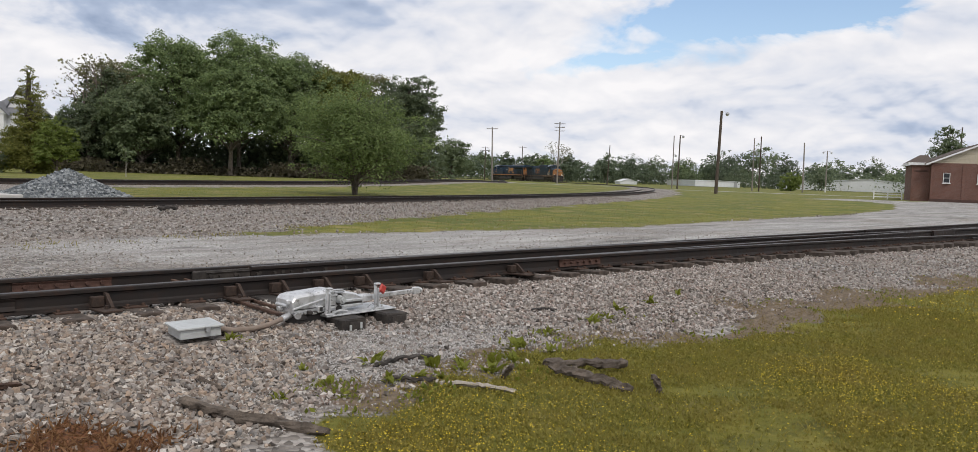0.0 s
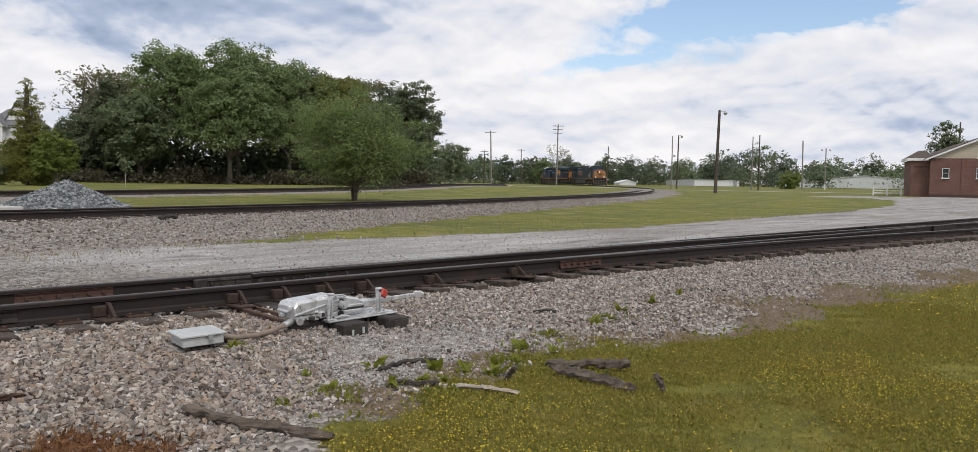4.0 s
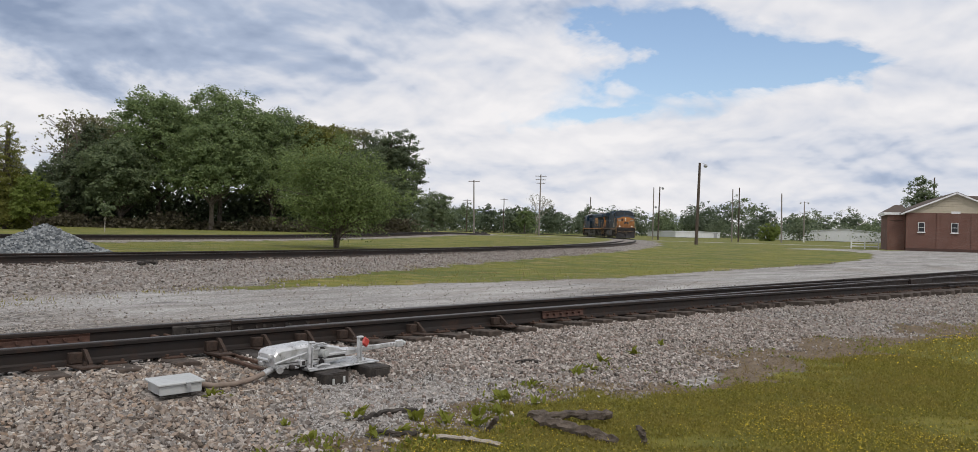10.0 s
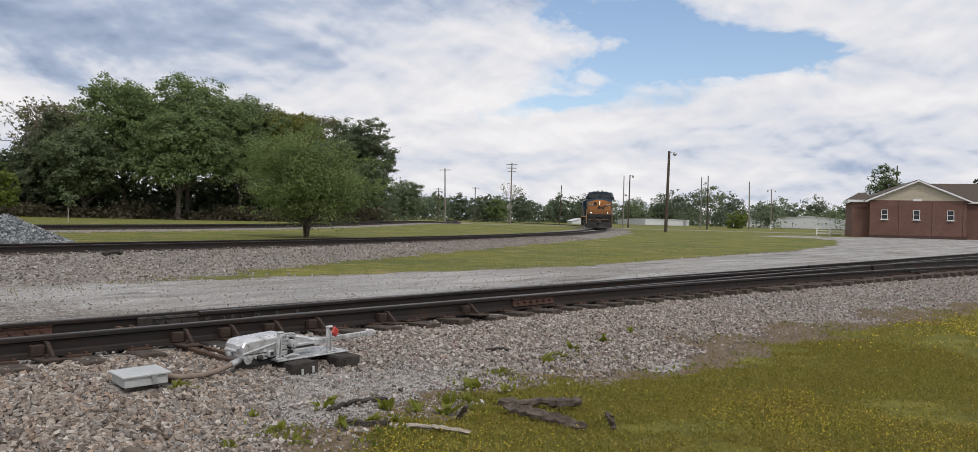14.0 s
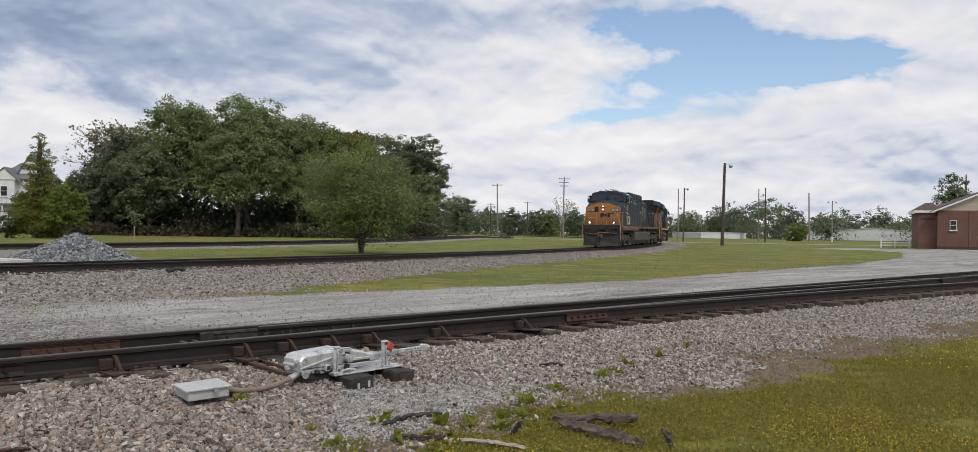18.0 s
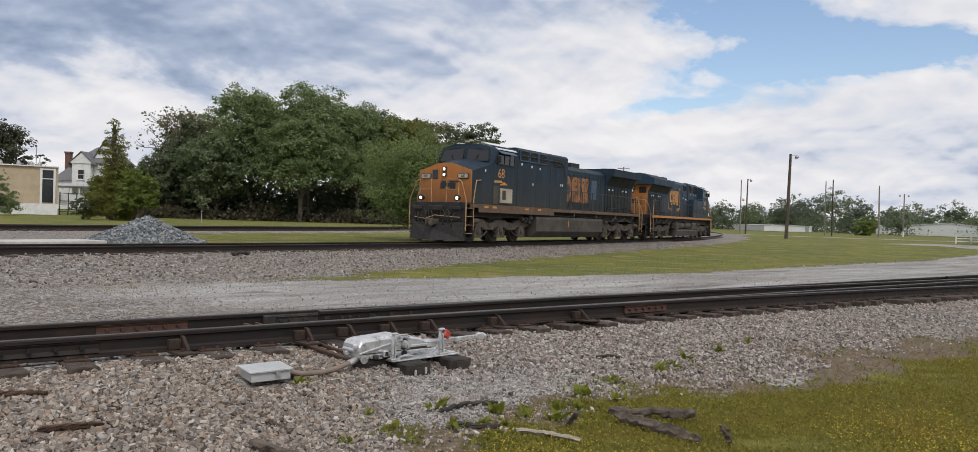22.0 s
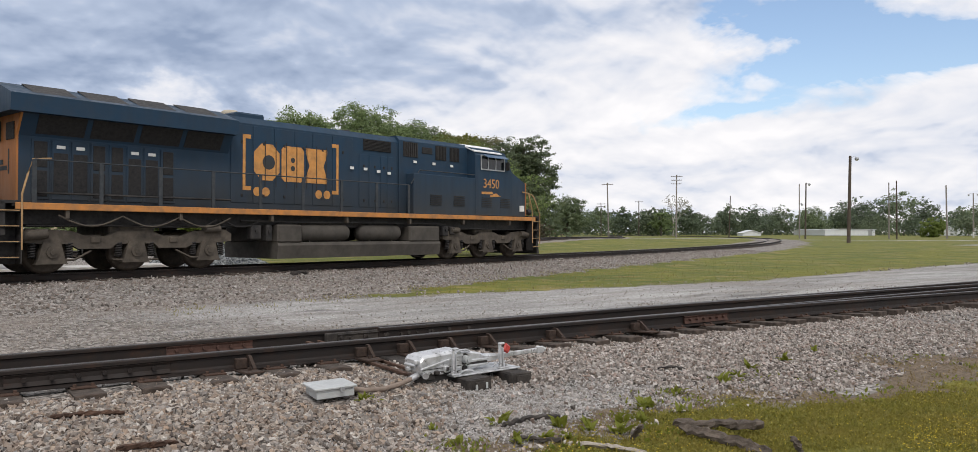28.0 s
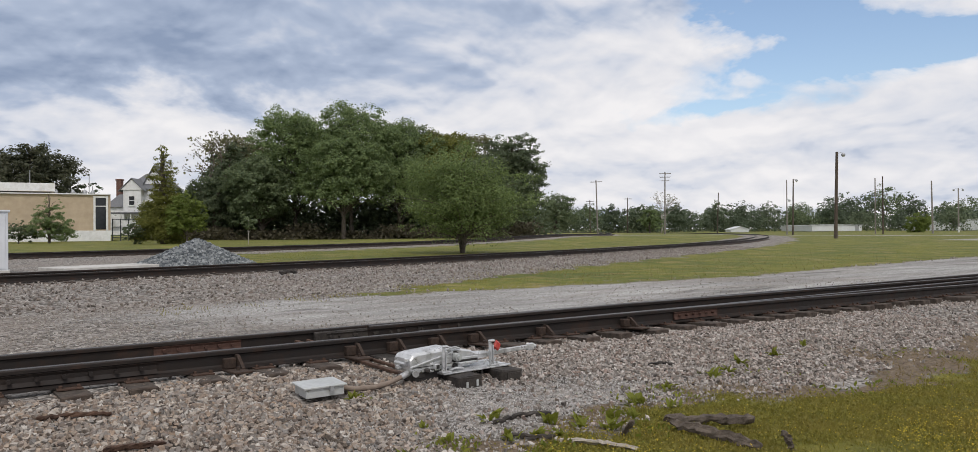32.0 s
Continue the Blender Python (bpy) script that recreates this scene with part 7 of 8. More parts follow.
    part("annex_vent", Geo().box((-1.05, 0.93, 3.9), (1.5, 0.05, 0.16), 0.01), M_BRASSPANEL, t)
    part("annex_fascia", Geo().box((ax0 / 2 - 0.25, 0.75, 4.82), (-ax0 + 0.4, 0.12, 0.32), 0.01).box((ax0 - 0.4, 4.6, 4.82), (0.12, 7.8, 0.32), 0.01), M_WPAINT, t)
    part("annex_roof", Geo().add([(ax0 - 0.45, 0.7, 4.98), (0.1, 0.7, 4.98), (0.1, 4.6, 6.1), (ax0 + 1.2, 4.6, 6.1), (ax0 - 0.45, 8.6, 4.98), (0.1, 8.6, 4.98)], [(0, 1, 2, 3), (0, 3, 4), (3, 2, 5, 4), (0, 4, 5, 1), (1, 5, 2)]), M_SHINGLE, t, "brown hipped roof")
    return t


brick_hall()


def rail_gate(x, y, ux, uy, w, n):
    t = thing("white_gate", frame_at(x, y, ux, uy), "low white painted rail fence beside the brick hall", "fence")
    for i in range(n):
        part("post", Geo().box((w * i / (n - 1), 0, 0.55), (0.16, 0.16, 1.2), 0.02), M_WPAINT, t)
    for zz in (0.35, 0.7, 1.02):
        part("rail", Geo().box((w / 2, -0.03, zz), (w, 0.07, 0.12), 0.01), M_WPAINT, t)
    return t


rail_gate(110.6, 41.6, 0.42, -0.907, 3.4, 3)


def shed(x, y, ux, uy, w, d, h, rise, label, door=False):
    t = thing("warehouse", frame_at(x, y, ux, uy, 0.35), label, "warehouse", "white sheds in the distance")
    part("wall", Geo().prism([(0, 0), (w, 0), (w, h), (w / 2, h + rise), (0, h)], 0, 0.3, "y").box((0.15, d / 2, h / 2), (0.3, d - 0.6, h)).box((w - 0.15, d / 2, h / 2), (0.3, d - 0.6, h)), M_SHED, t, "white metal cladding")
    for i in range(int(w / 1.6)):
        xx = 0.8 + i * 1.6
        part("rib", Geo().box((xx, -0.04, h / 2 - 0.05), (0.14, 0.08, h - 0.1)), M_SHED, t)
    for s in (0, 1):
        x0, x1 = (-0.3, w / 2) if s == 0 else (w + 0.3, w / 2)
        part("roof", Geo().add([(x0, -0.3, h - 0.02), (x1, -0.3, h + rise + 0.05), (x1, d, h + rise + 0.05), (x0, d, h - 0.02), (x0, -0.3, h + 0.13), (x1, -0.3, h + rise + 0.2), (x1, d, h + rise + 0.2), (x0, d, h + 0.13)], [(0, 1, 2, 3), (7, 6, 5, 4), (0, 4, 5, 1), (1, 5, 6, 2), (2, 6, 7, 3), (3, 7, 4, 0)]), M_SHED, t)
    if door:
        part("door", Geo().box((w * 0.9, -0.06, 1.1), (1.4, 0.1, 2.2), 0.02), M_GREYMETAL, t)
    return t


shed(256.8, 161.9, 18.9, -13.3, 18, 30, 2.1, 0.15, "long low white metal warehouse across the grass", True)
shed(290, 137, 11.9, -44, 47, 40, 2.6, 2.0, "broad white metal warehouse with low gable")
shed(295, 147, 8, -12, 14, 20, 3.0, 0.4, "small white shed behind the yellow-green bush")
shed(212, 163, 14, -9.8, 6, 6, 0.8, 0.9, "small pale house roof before the trees")


def tan_building():
    t = thing("tan_building", frame_at(18.8, 121.0, -0.99, 0.10), "flat-roofed tan plaster building with tall dark corner window", "building")
    # local x runs away along the front, so depth lies on the negative side
    L, H = 34.0, 6.55
    part("wall", Geo().box((L / 2, -0.2, H / 2), (L, 0.4, H)).box((0.2, -6, H / 2), (0.4, 11.2, H)), M_TAN, t, "stained tan plaster wall")
    part("plinth", Geo().box((L / 2, 0.06, 0.75), (L, 0.12, 1.5), 0.02), M_WPAINT, t, "pale painted plinth")
    part("coping", Geo().box((L / 2, 0.0, H + 0.08), (L + 0.1, 0.6, 0.16), 0.02), M_WPAINT, t)
    part("roof_block", Geo().box((L / 2 + 6.4, -5, 7.55), (L - 1, 8.0, 1.15), 0.03), M_WPAINT, t, "white upper roof block")
    part("roof_deck", Geo().box((L / 2, -6, H - 0.1), (L - 0.5, 11, 0.15)), M_TAN, t)
    w = part("corner_window", Geo().box((1.25, 0.04, 3.95), (1.35, 0.1, 4.5)), M_DARKGLASS, t, "tall dark corner glazing")
    f = Geo()
    for x in (0.45, 2.05):
        f.box((x, 0.08, 3.95), (0.28, 0.2, 4.9), 0.02)
    f.box((1.25, 0.08, 4.95), (1.4, 0.16, 0.12), 0.01).box((1.25, 0.08, 6.25), (1.4, 0.16, 0.2), 0.01)
    part("window_frame", f, M_WPAINT, w)
    for x in (2.2, 3.2, 4.7, 6.8):
        part("roof_vent", Geo().lathe([(0.28, H + 0.15), (0.3, H + 0.45), (0.1, H + 0.75), (0.0, H + 0.8)], (x, -1.5, 0), n=10), M_GREYMETAL, t)
    part("mast", Geo().cyl((10, -4, H), (10, -4, H + 3.5), 0.05, n=6).cyl((2.6, -3, H), (2.6, -3, H + 3.0), 0.05, n=6), M_GREYMETAL, t)
    return t


tan_building()


def old_house():
    t = thing("house", frame_at(24.1, 153.8, 5.6, -3.9, 1.2), "white two-storey wooden house with grey gabled roofs and porch", "house")
    W = 7.0
    part("wall", Geo().box((2.6 + W / 2 - 0.6, 5, 4.2), (W, 9, 8.4)), M_WPAINT, t, "white clapboard wall")
    for i in range(14):
        part("clapboard", Geo().box((2.6 + W / 2 - 0.6, 0.47, 0.5 + i * 0.56), (W, 0.06, 0.5), 0.01), M_WPAINT, t)
    part("bay", Geo().box((4.0, 0.0, 6.0), (3.2, 1.4, 4.4), 0.03), M_WPAINT, t, "white projecting bay")
    part("bay_gable", Geo().prism([(2.0, 8.1), (6.0, 8.1), (4.0, 10.0)], -0.85, 0.6, "y"), M_WPAINT, t)
    for s in (-1, 1):
        part("bay_roof", Geo().add([(4.0, -1.0, 10.25), (4.0 + s * 2.4, -1.0, 7.95), (4.0 + s * 2.4, 5, 7.95), (4.0, 5, 10.25), (4.0, -1.0, 10.1), (4.0 + s * 2.4, -1.0, 7.8), (4.0 + s * 2.4, 5, 7.8), (4.0, 5, 10.1)], [(0, 1, 2, 3), (7, 6, 5, 4), (0, 4, 5, 1), (1, 5, 6, 2), (2, 6, 7, 3), (3, 7, 4, 0)]), M_GREYROOF, t)
    window(t, 4.0, 5.3, 1.1, 1.7, -0.73, M_WPAINT, 0.12)
    part("main_roof", Geo().add([(1.6, 0.2, 8.3), (9.4, 0.2, 8.3), (9.4, 10, 8.3), (1.6, 10, 8.3), (4.2, 5, 11.4), (7.4, 5, 11.4)], [(0, 1, 5, 4), (1, 2, 5), (2, 3, 4, 5), (3, 0, 4), (0, 3, 2, 1)]), M_GREYROOF, t, "grey hipped main roof")
    part("attic_gable", Geo().prism([(5.2, 9.3), (9.0, 9.3), (7.1, 12.5)], 1.6, 2.2, "y"), M_WPAINT, t)
    for s in (-1, 1):
        part("attic_roof", Geo().add([(7.1, 1.3, 12.75), (7.1 + s * 2.2, 1.3, 9.1), (7.1 + s * 2.2, 5, 9.1), (7.1, 5, 12.75), (7.1, 1.3, 12.5), (7.1 + s * 2.2, 1.3, 8.85), (7.1 + s * 2.2, 5, 8.85), (7.1, 5, 12.5)], [(0, 1, 2, 3), (7, 6, 5, 4), (0, 4, 5, 1), (1, 5, 6, 2), (2, 6, 7, 3), (3, 7, 4, 0)]), M_GREYROOF, t)
    part("wing", Geo().box((0.2, 5.5, 2.6), (4.0, 7, 5.2)), M_WPAINT, t)
    part("wing_roof", Geo().add([(-2.4, 1.6, 5.1), (2.4, 1.6, 5.1), (2.4, 5.5, 7.6), (-1.2, 5.5, 7.6), (-2.4, 9.4, 5.1), (2.4, 9.4, 5.1)], [(0, 1, 2, 3), (3, 2, 5, 4), (0, 3, 4), (0, 4, 5, 1)]), M_GREYROOF, t, "grey lean-to roof")
    part("chimney", Geo().box((-1.6, 6.5, 7.2), (0.95, 0.95, 6.6), 0.03).box((-1.6, 6.5, 10.4), (1.15, 1.15, 0.3), 0.03), M_BRICK, t, "brick chimney")
    part("porch_roof", Geo().box((3.6, -1.0, 3.9), (9.6, 3.2, 0.28), 0.04), M_GREYROOF, t)
    part("porch_floor", Geo().box((3.6, -1.0, 0.3), (9.6, 3.0, 0.6), 0.03), M_WPAINT, t)
    for i in range(6):
        part("porch_column", Geo().cyl((-0.9 + i * 1.8, -2.3, 0.6), (-0.9 + i * 1.8, -2.3, 3.8), 0.16, 0.13, 10), M_WPAINT, t)
    part("porch_rail", Geo().box((3.6, -2.3, 1.45), (9.2, 0.08, 0.1)).box((3.6, -2.3, 0.85), (9.2, 0.06, 0.08)), M_WPAINT, t)
    return t


old_house()


def yard_fence():
    t = thing("iron_fence", frame_at(19.4, 123.2, 5.0, 0.6), "dark iron fence with white panels beside the tan building", "fence")
    for i in range(5):
        part("post", Geo().box((i * 1.1, 0, 1.6), (0.12, 0.12, 3.2), 0.01), M_RAILDARK, t)
    for zz in (0.5, 2.0, 3.1):
        part("rail", Geo().box((2.2, 0, zz), (4.4, 0.06, 0.09), 0.01), M_RAILDARK, t)
    part("panel", Geo().box((2.2, 0.1, 2.5), (4.4, 0.05, 0.9), 0.01), M_WPAINT, t, "white fence panel")
    return t


yard_fence()
# tree by the brick hall
tree("tree", 154.6, 45.8, 12.6, 3.4, M_LEAF_GREY, 9000, 0.26, "loose green tree behind the brick hall", 61, low=0.25, shape="full", lobes=40, shell=0.4, spray=0.4, reach=(0.4, 0.95))
tree("tree", 160, 31.0, 12.2, 3.2, M_LEAF_DARK, 7000, 0.34, "dark treetop behind the brick hall", 62, low=0.3, lobes=12)

# ---- yard things along the main line ----
M_CABINET = simple("white_cabinet_paint", (0.60, 0.63, 0.68), (0.68, 0.71, 0.75), 2.5, 0.5, 0.0, 0.04, dirt=(0.48, 0.5, 0.52))
M_CONCRETE = simple("pale_concrete", (0.42, 0.41, 0.39), (0.56, 0.55, 0.53), 4, 0.9, bump=0.3, dirt=(0.3, 0.28, 0.26))
cb = thing("signal_cabinet", frame_at(1.45, 28.2, -1, 0.05), "white metal trackside signal cabinet with latched door", "cabinet")
part("body", Geo().box((0.75, -0.5, 1.0), (1.5, 0.9, 1.86), 0.02), M_CABINET, cb)
part("base", Geo().box((0.75, -0.5, 0.03), (1.6, 1.0, 0.14), 0.01), M_CONCRETE, cb)
part("roof", Geo().box((0.75, -0.5, 1.96), (1.6, 1.0, 0.06), 0.01), M_CABINET, cb)
for x in (0.40, 1.10):
    d = part("door", Geo().box((x, -0.035, 1.0), (0.66, 0.03, 1.7), 0.008), M_CABINET, cb)
    part("handle", Geo().box((x + 0.2, -0.01, 1.05), (0.04, 0.05, 0.22), 0.01), M_GREYMETAL, d)
solid("concrete_slab", Geo().box((0, 0, 0), (3.4, 1.6, 0.14), 0.02), M_CONCRETE, pose(4.2, 29.2, float(land(4.2, 29.2)) + 0.06, 0, 0, 22), "flat pale concrete slab in the ballast", "slab")


def gravel_heap():
    r = np.random.default_rng(77)
    m = simple("blue_grey_crushed_rock", (0.11, 0.125, 0.135), (0.22, 0.235, 0.24), 18, 0.9, bump=0.9, dirt=(0.3, 0.31, 0.31), dirt_scale=6)
    t = thing("gravel_heap", pose(7.9, 31.2, float(land(7.9, 31.2)) - 0.03, 0, 0, 20), "conical heap of blue-grey crushed rock beside the track", "gravel heap")
    n, k = 40, 10
    V, F = [(0, 0, 1.04)], []
    for i in range(1, k + 1):
        for j in range(n):
            a = j * 2 * math.pi / n
            rr = i / k * (2.45 + 0.25 * math.sin(2 * a + 0.5) + 0.12 * math.sin(5 * a))
            zz = 1.04 * (1 - i / k) ** 1.12 * (1 + 0.06 * math.sin(3 * a + i)) + 0.02 * math.sin(7 * a + 2 * i)
            V.append((rr * math.cos(a), rr * math.sin(a) * 0.85, max(zz, 0.0) if i < k else -0.05))
    F += [(0, 1 + j, 1 + (j + 1) % n) for j in range(n)]
    F += [(1 + (i - 1) * n + j, 1 + i * n + j, 1 + i * n + (j + 1) % n, 1 + (i - 1) * n + (j + 1) % n) for i in range(1, k) for j in range(n)]
    part("core", Geo().add(V, F, None, True), m, t)
    sh, fc = rock_shapes(r)
    c = 3200
    a, q = r.uniform(0, 2 * np.pi, c), np.sqrt(r.random(c))
    rr = q * (2.5 + 0.25 * np.sin(2 * a + 0.5) + 0.12 * np.sin(5 * a))
    zz = 1.04 * np.clip(1 - q, 0, 1) ** 1.12
    P = np.stack([rr * np.cos(a), rr * np.sin(a) * 0.85, zz + 0.01], 1)
    V, F = strew(sh, fc, P, r.uniform(0.06, 0.14, c), spin(c, r), r)
    mm = Mat("blue_grey_rock", 0.9, 0, 0.3)
    mm.set(Base_Color=mm.ramp(mm.island(), (0.0, (0.075, 0.088, 0.10)), (0.5, (0.17, 0.185, 0.195)), (1.0, (0.33, 0.35, 0.355))))
    tagged(part("rubble", mass("rubble", V, F, mm.m), mm.m, t), kind="stuff")


gravel_heap()

# ---- the switch machine and what lies round it ----
M_SILVER = simple("aluminium_paint", (0.52, 0.53, 0.54), (0.72, 0.73, 0.74), 9, 0.36, 0.55, 0.12, dirt=(0.16, 0.155, 0.15), dirt_scale=7, dirt_amt=0.7)
M_BOXGREY = simple("weathered_galvanised_box", (0.44, 0.46, 0.46), (0.55, 0.57, 0.57), 9, 0.5, 0.3, 0.06, dirt=(0.33, 0.33, 0.31), dirt_scale=4)
M_RED = simple("red_lock_tag", (0.38, 0.035, 0.03), (0.48, 0.06, 0.045), 12, 0.5)
M_HOSE = simple("dusty_rubber_hose", (0.16, 0.125, 0.10), (0.24, 0.19, 0.155), 14, 0.8, bump=0.2)
M_DRIFT = simple("weathered_grey_wood", (0.05, 0.04, 0.032), (0.155, 0.125, 0.10), 14, 0.95, bump=0.9, dirt=(0.045, 0.036, 0.03), dirt_scale=5)
M_PALEWOOD = simple("bleached_wood", (0.26, 0.23, 0.195), (0.40, 0.36, 0.31), 16, 0.95, bump=0.7)

for hx, y0 in ((3.745, 5.62), (4.235, 5.67)):
    rr = np.random.default_rng(int(hx * 100))
    me = sleeper_mesh("head_block", (0.25, 2.9, 0.19), M_TIE_DARK, rr, 0.008)
    hb = thing("head_block", pose(hx, y0 + 1.45, 0.232, -0.6, 0, 0.6), "black creosoted timber carrying the switch machine", "timber")
    part("timber", me, M_TIE_DARK, hb)
    part("end_plate", Geo().box((0.02, -1.455, -0.09), (0.15, 0.012, 0.13), 0.003), M_TIE_DARK, hb)
    if hx > 4:
        continue
    part("nail_plate", Geo().box((-0.05, -1.465, -0.07), (0.022, 0.01, 0.05), 0.002), M_BOXGREY, hb)
    part("nail_plate", Geo().box((0.06, -1.465, -0.06), (0.022, 0.01, 0.055), 0.002), M_BOXGREY, hb)


def ring_body(rings):
    """A closed body through cross-sections of equal length."""
    n = len(rings[0])
    V = [p for rg in rings for p in rg]
    F = [(i * n + j, i * n + (j + 1) % n, (i + 1) * n + (j + 1) % n, (i + 1) * n + j) for i in range(len(rings) - 1) for j in range(n)]
    return Geo().add(V, F + [tuple(range(n)), tuple(range((len(rings) - 1) * n, len(rings) * n))])


def switch_machine():
    t = thing("switch_machine", pose(3.27, 6.0, 0.252, 0, 0, 5) @ Matrix.Diagonal((0.80, 0.86, 0.80, 1)), "silver-painted low switch machine with hand lever beside the rails", "switch machine")
    part("base_plate", Geo().box((0.86, -0.07, 0.008), (1.0, 0.44, 0.016), 0.004), M_SILVER, t, "flat silver base plate")
    part("underframe", Geo().box((0.30, -0.04, -0.02), (0.52, 0.24, 0.09), 0.012).box((0.12, -0.12, 0.005), (0.14, 0.10, 0.06), 0.01).box((0.80, 0.0, -0.02), (0.7, 0.22, 0.04), 0.01), M_BLACK, t, "oily black underside")
    # motor housing: a long rounded case with a gently rising lid
    prof = [(0.0, 0.07), (0.02, 0.04), (0.56, 0.04), (0.58, 0.07), (0.585, 0.25), (0.55, 0.272), (0.10, 0.25), (0.035, 0.235), (0.0, 0.19)]
    rings = []
    for y, k in ((-0.158, 0.88), (-0.145, 0.96), (-0.115, 1.0), (0.10, 1.0), (0.135, 0.96), (0.15, 0.88)):
        rings.append([(0.29 + (x - 0.29) * (0.97 if k < 0.9 else 1), y, 0.01 + z * k) for x, z in prof])
    hs = part("motor_housing", ring_body(rings), M_SILVER, t, "rounded silver motor housing")
    part("cover_strap", Geo().box((0, 0, 0), (0.60, 0.018, 0.022), 0.005), M_SILVER, hs, "", Matrix.Translation((0.29, -0.168, 0.165)) @ Euler((0, -0.19, 0)).to_matrix().to_4x4())
    part("cover_strap", Geo().box((0.29, -0.164, 0.075), (0.56, 0.014, 0.016), 0.004), M_SILVER, hs)
    part("lid_seam", Geo().box((0.29, -0.161, 0.10), (0.55, 0.006, 0.007)), M_BLACK, hs)
    part("hinge_lug", Geo().cyl((-0.02, -0.1, 0.14), (-0.02, 0.1, 0.14), 0.02, n=10).box((-0.03, -0.12, 0.19), (0.05, 0.04, 0.05), 0.01).box((-0.03, 0.02, 0.10), (0.05, 0.05, 0.05), 0.01), M_SILVER, hs)
    part("conduit_boss", Geo().cyl((0.06, -0.15, 0.05), (0.04, -0.205, 0.04), 0.036, n=12), M_SILVER, hs)
    part("clamp", Geo().box((0.33, -0.185, 0.085), (0.07, 0.055, 0.075), 0.01).box((0.24, -0.18, 0.05), (0.09, 0.045, 0.03), 0.006), M_SILVER, hs)
    part("clamp_slot", Geo().box((0.33, -0.216, 0.09), (0.035, 0.01, 0.042)), M_BLACK, hs)
    part("grease_block", Geo().box((0.20, -0.19, 0.06), (0.06, 0.05, 0.045), 0.01).cyl((0.25, -0.19, 0.06), (0.31, -0.19, 0.055), 0.014, n=8), M_BLACK, hs, "black greasy linkage")
    for bx in (0.10, 0.15, 0.45):
        part("bolt", Geo().cyl((bx, -0.16, 0.06), (bx, -0.185, 0.06), 0.016, n=6), M_SILVER, hs)
    # gear case that tapers towards the lever
    q = [(0.56, 0.15, 0.03, 0.262), (0.64, 0.14, 0.035, 0.255), (0.74, 0.13, 0.035, 0.24), (0.90, 0.115, 0.045, 0.205), (1.00, 0.07, 0.08, 0.165), (1.22, 0.055, 0.09, 0.15)]
    part("gear_case", ring_body([[(x, -hy, z0), (x, hy, z0), (x, hy, z1 - 0.02), (x, hy - 0.02, z1), (x, -hy + 0.02, z1), (x, -hy, z1 - 0.02)] for x, hy, z0, z1 in q]), M_SILVER, t, "tapering silver gear case")
    part("case_rib", Geo().box((0.84, -0.135, 0.13), (0.30, 0.02, 0.03), 0.006), M_SILVER, t)
    part("case_rib", Geo().box((0.82, -0.14, 0.075), (0.32, 0.02, 0.025), 0.006), M_SILVER, t)
    part("case_gap", Geo().box((0.82, -0.136, 0.102), (0.30, 0.008, 0.022)), M_BLACK, t)
    part("crank_knob", Geo().cyl((0.62, -0.13, 0.165), (0.62, -0.225, 0.165), 0.046, n=14).cyl((0.62, -0.225, 0.165), (0.62, -0.245, 0.165), 0.026, n=10), M_BOXGREY, t, "grey crank socket")
    # shade round the socket, put in as a flat black ring
    part("crank_shadow_ring", Geo().cyl((0.62, -0.13, 0.165), (0.62, -0.15, 0.165), 0.068, n=14), M_BLACK, t, "black ring as shade round the crank socket")
    part("oil_plug", Geo().cyl((0.62, -0.14, 0.06), (0.62, -0.165, 0.06), 0.034, n=10), M_BLACK, t, "oily black plug")
    for x, lean in ((0.385, 2), (1.09, -2)):
        b = Geo().box((0, 0, 0.15), (0.026, 0.05, 0.29), 0.012).box((0.034, 0, 0.13), (0.016, 0.045, 0.24), 0.006).box((0.018, -0.005, 0.30), (0.075, 0.055, 0.026), 0.01).box((0.03, 0, 0.012), (0.13, 0.08, 0.022), 0.006)
        br = part("bracket", b, M_SILVER, t, "upright silver bracket", pose(x, -0.235, 0.012, 0, lean, 0))
        part("bolt", Geo().cyl((0.075, -0.02, 0.024), (0.075, -0.02, 0.05), 0.014, n=6), M_SILVER, br)
        part("bolt", Geo().cyl((-0.03, -0.02, 0.024), (-0.03, -0.02, 0.045), 0.014, n=6), M_SILVER, br)
    part("latch_rod", Geo().tube([(0.43, -0.21, 0.25), (0.50, -0.19, 0.28), (0.62, -0.16, 0.275), (0.70, -0.14, 0.25)], 0.012, 6), M_SILVER, t)
    part("latch_rod", Geo().tube([(0.50, -0.22, 0.03), (0.58, -0.22, 0.05), (0.7, -0.2, 0.03)], 0.014, 6), M_SILVER, t)
    part("chain", Geo().tube([(0.98, -0.22, 0.04), (1.02, -0.24, 0.10), (1.07, -0.23, 0.07), (1.13, -0.23, 0.05), (1.18, -0.22, 0.10)], 0.009, 5), M_GREYMETAL, t)
    lv = part("hand_lever", Geo().box((1.47, -0.15, 0.135), (0.70, 0.028, 0.055), 0.008), M_SILVER, t, "silver flat hand lever", pose(0, 0, 0.006, 0, -0.6, 0))
    part("lever_socket", Geo().box((1.81, -0.15, 0.135), (0.11, 0.045, 0.085), 0.008), M_SILVER, lv)
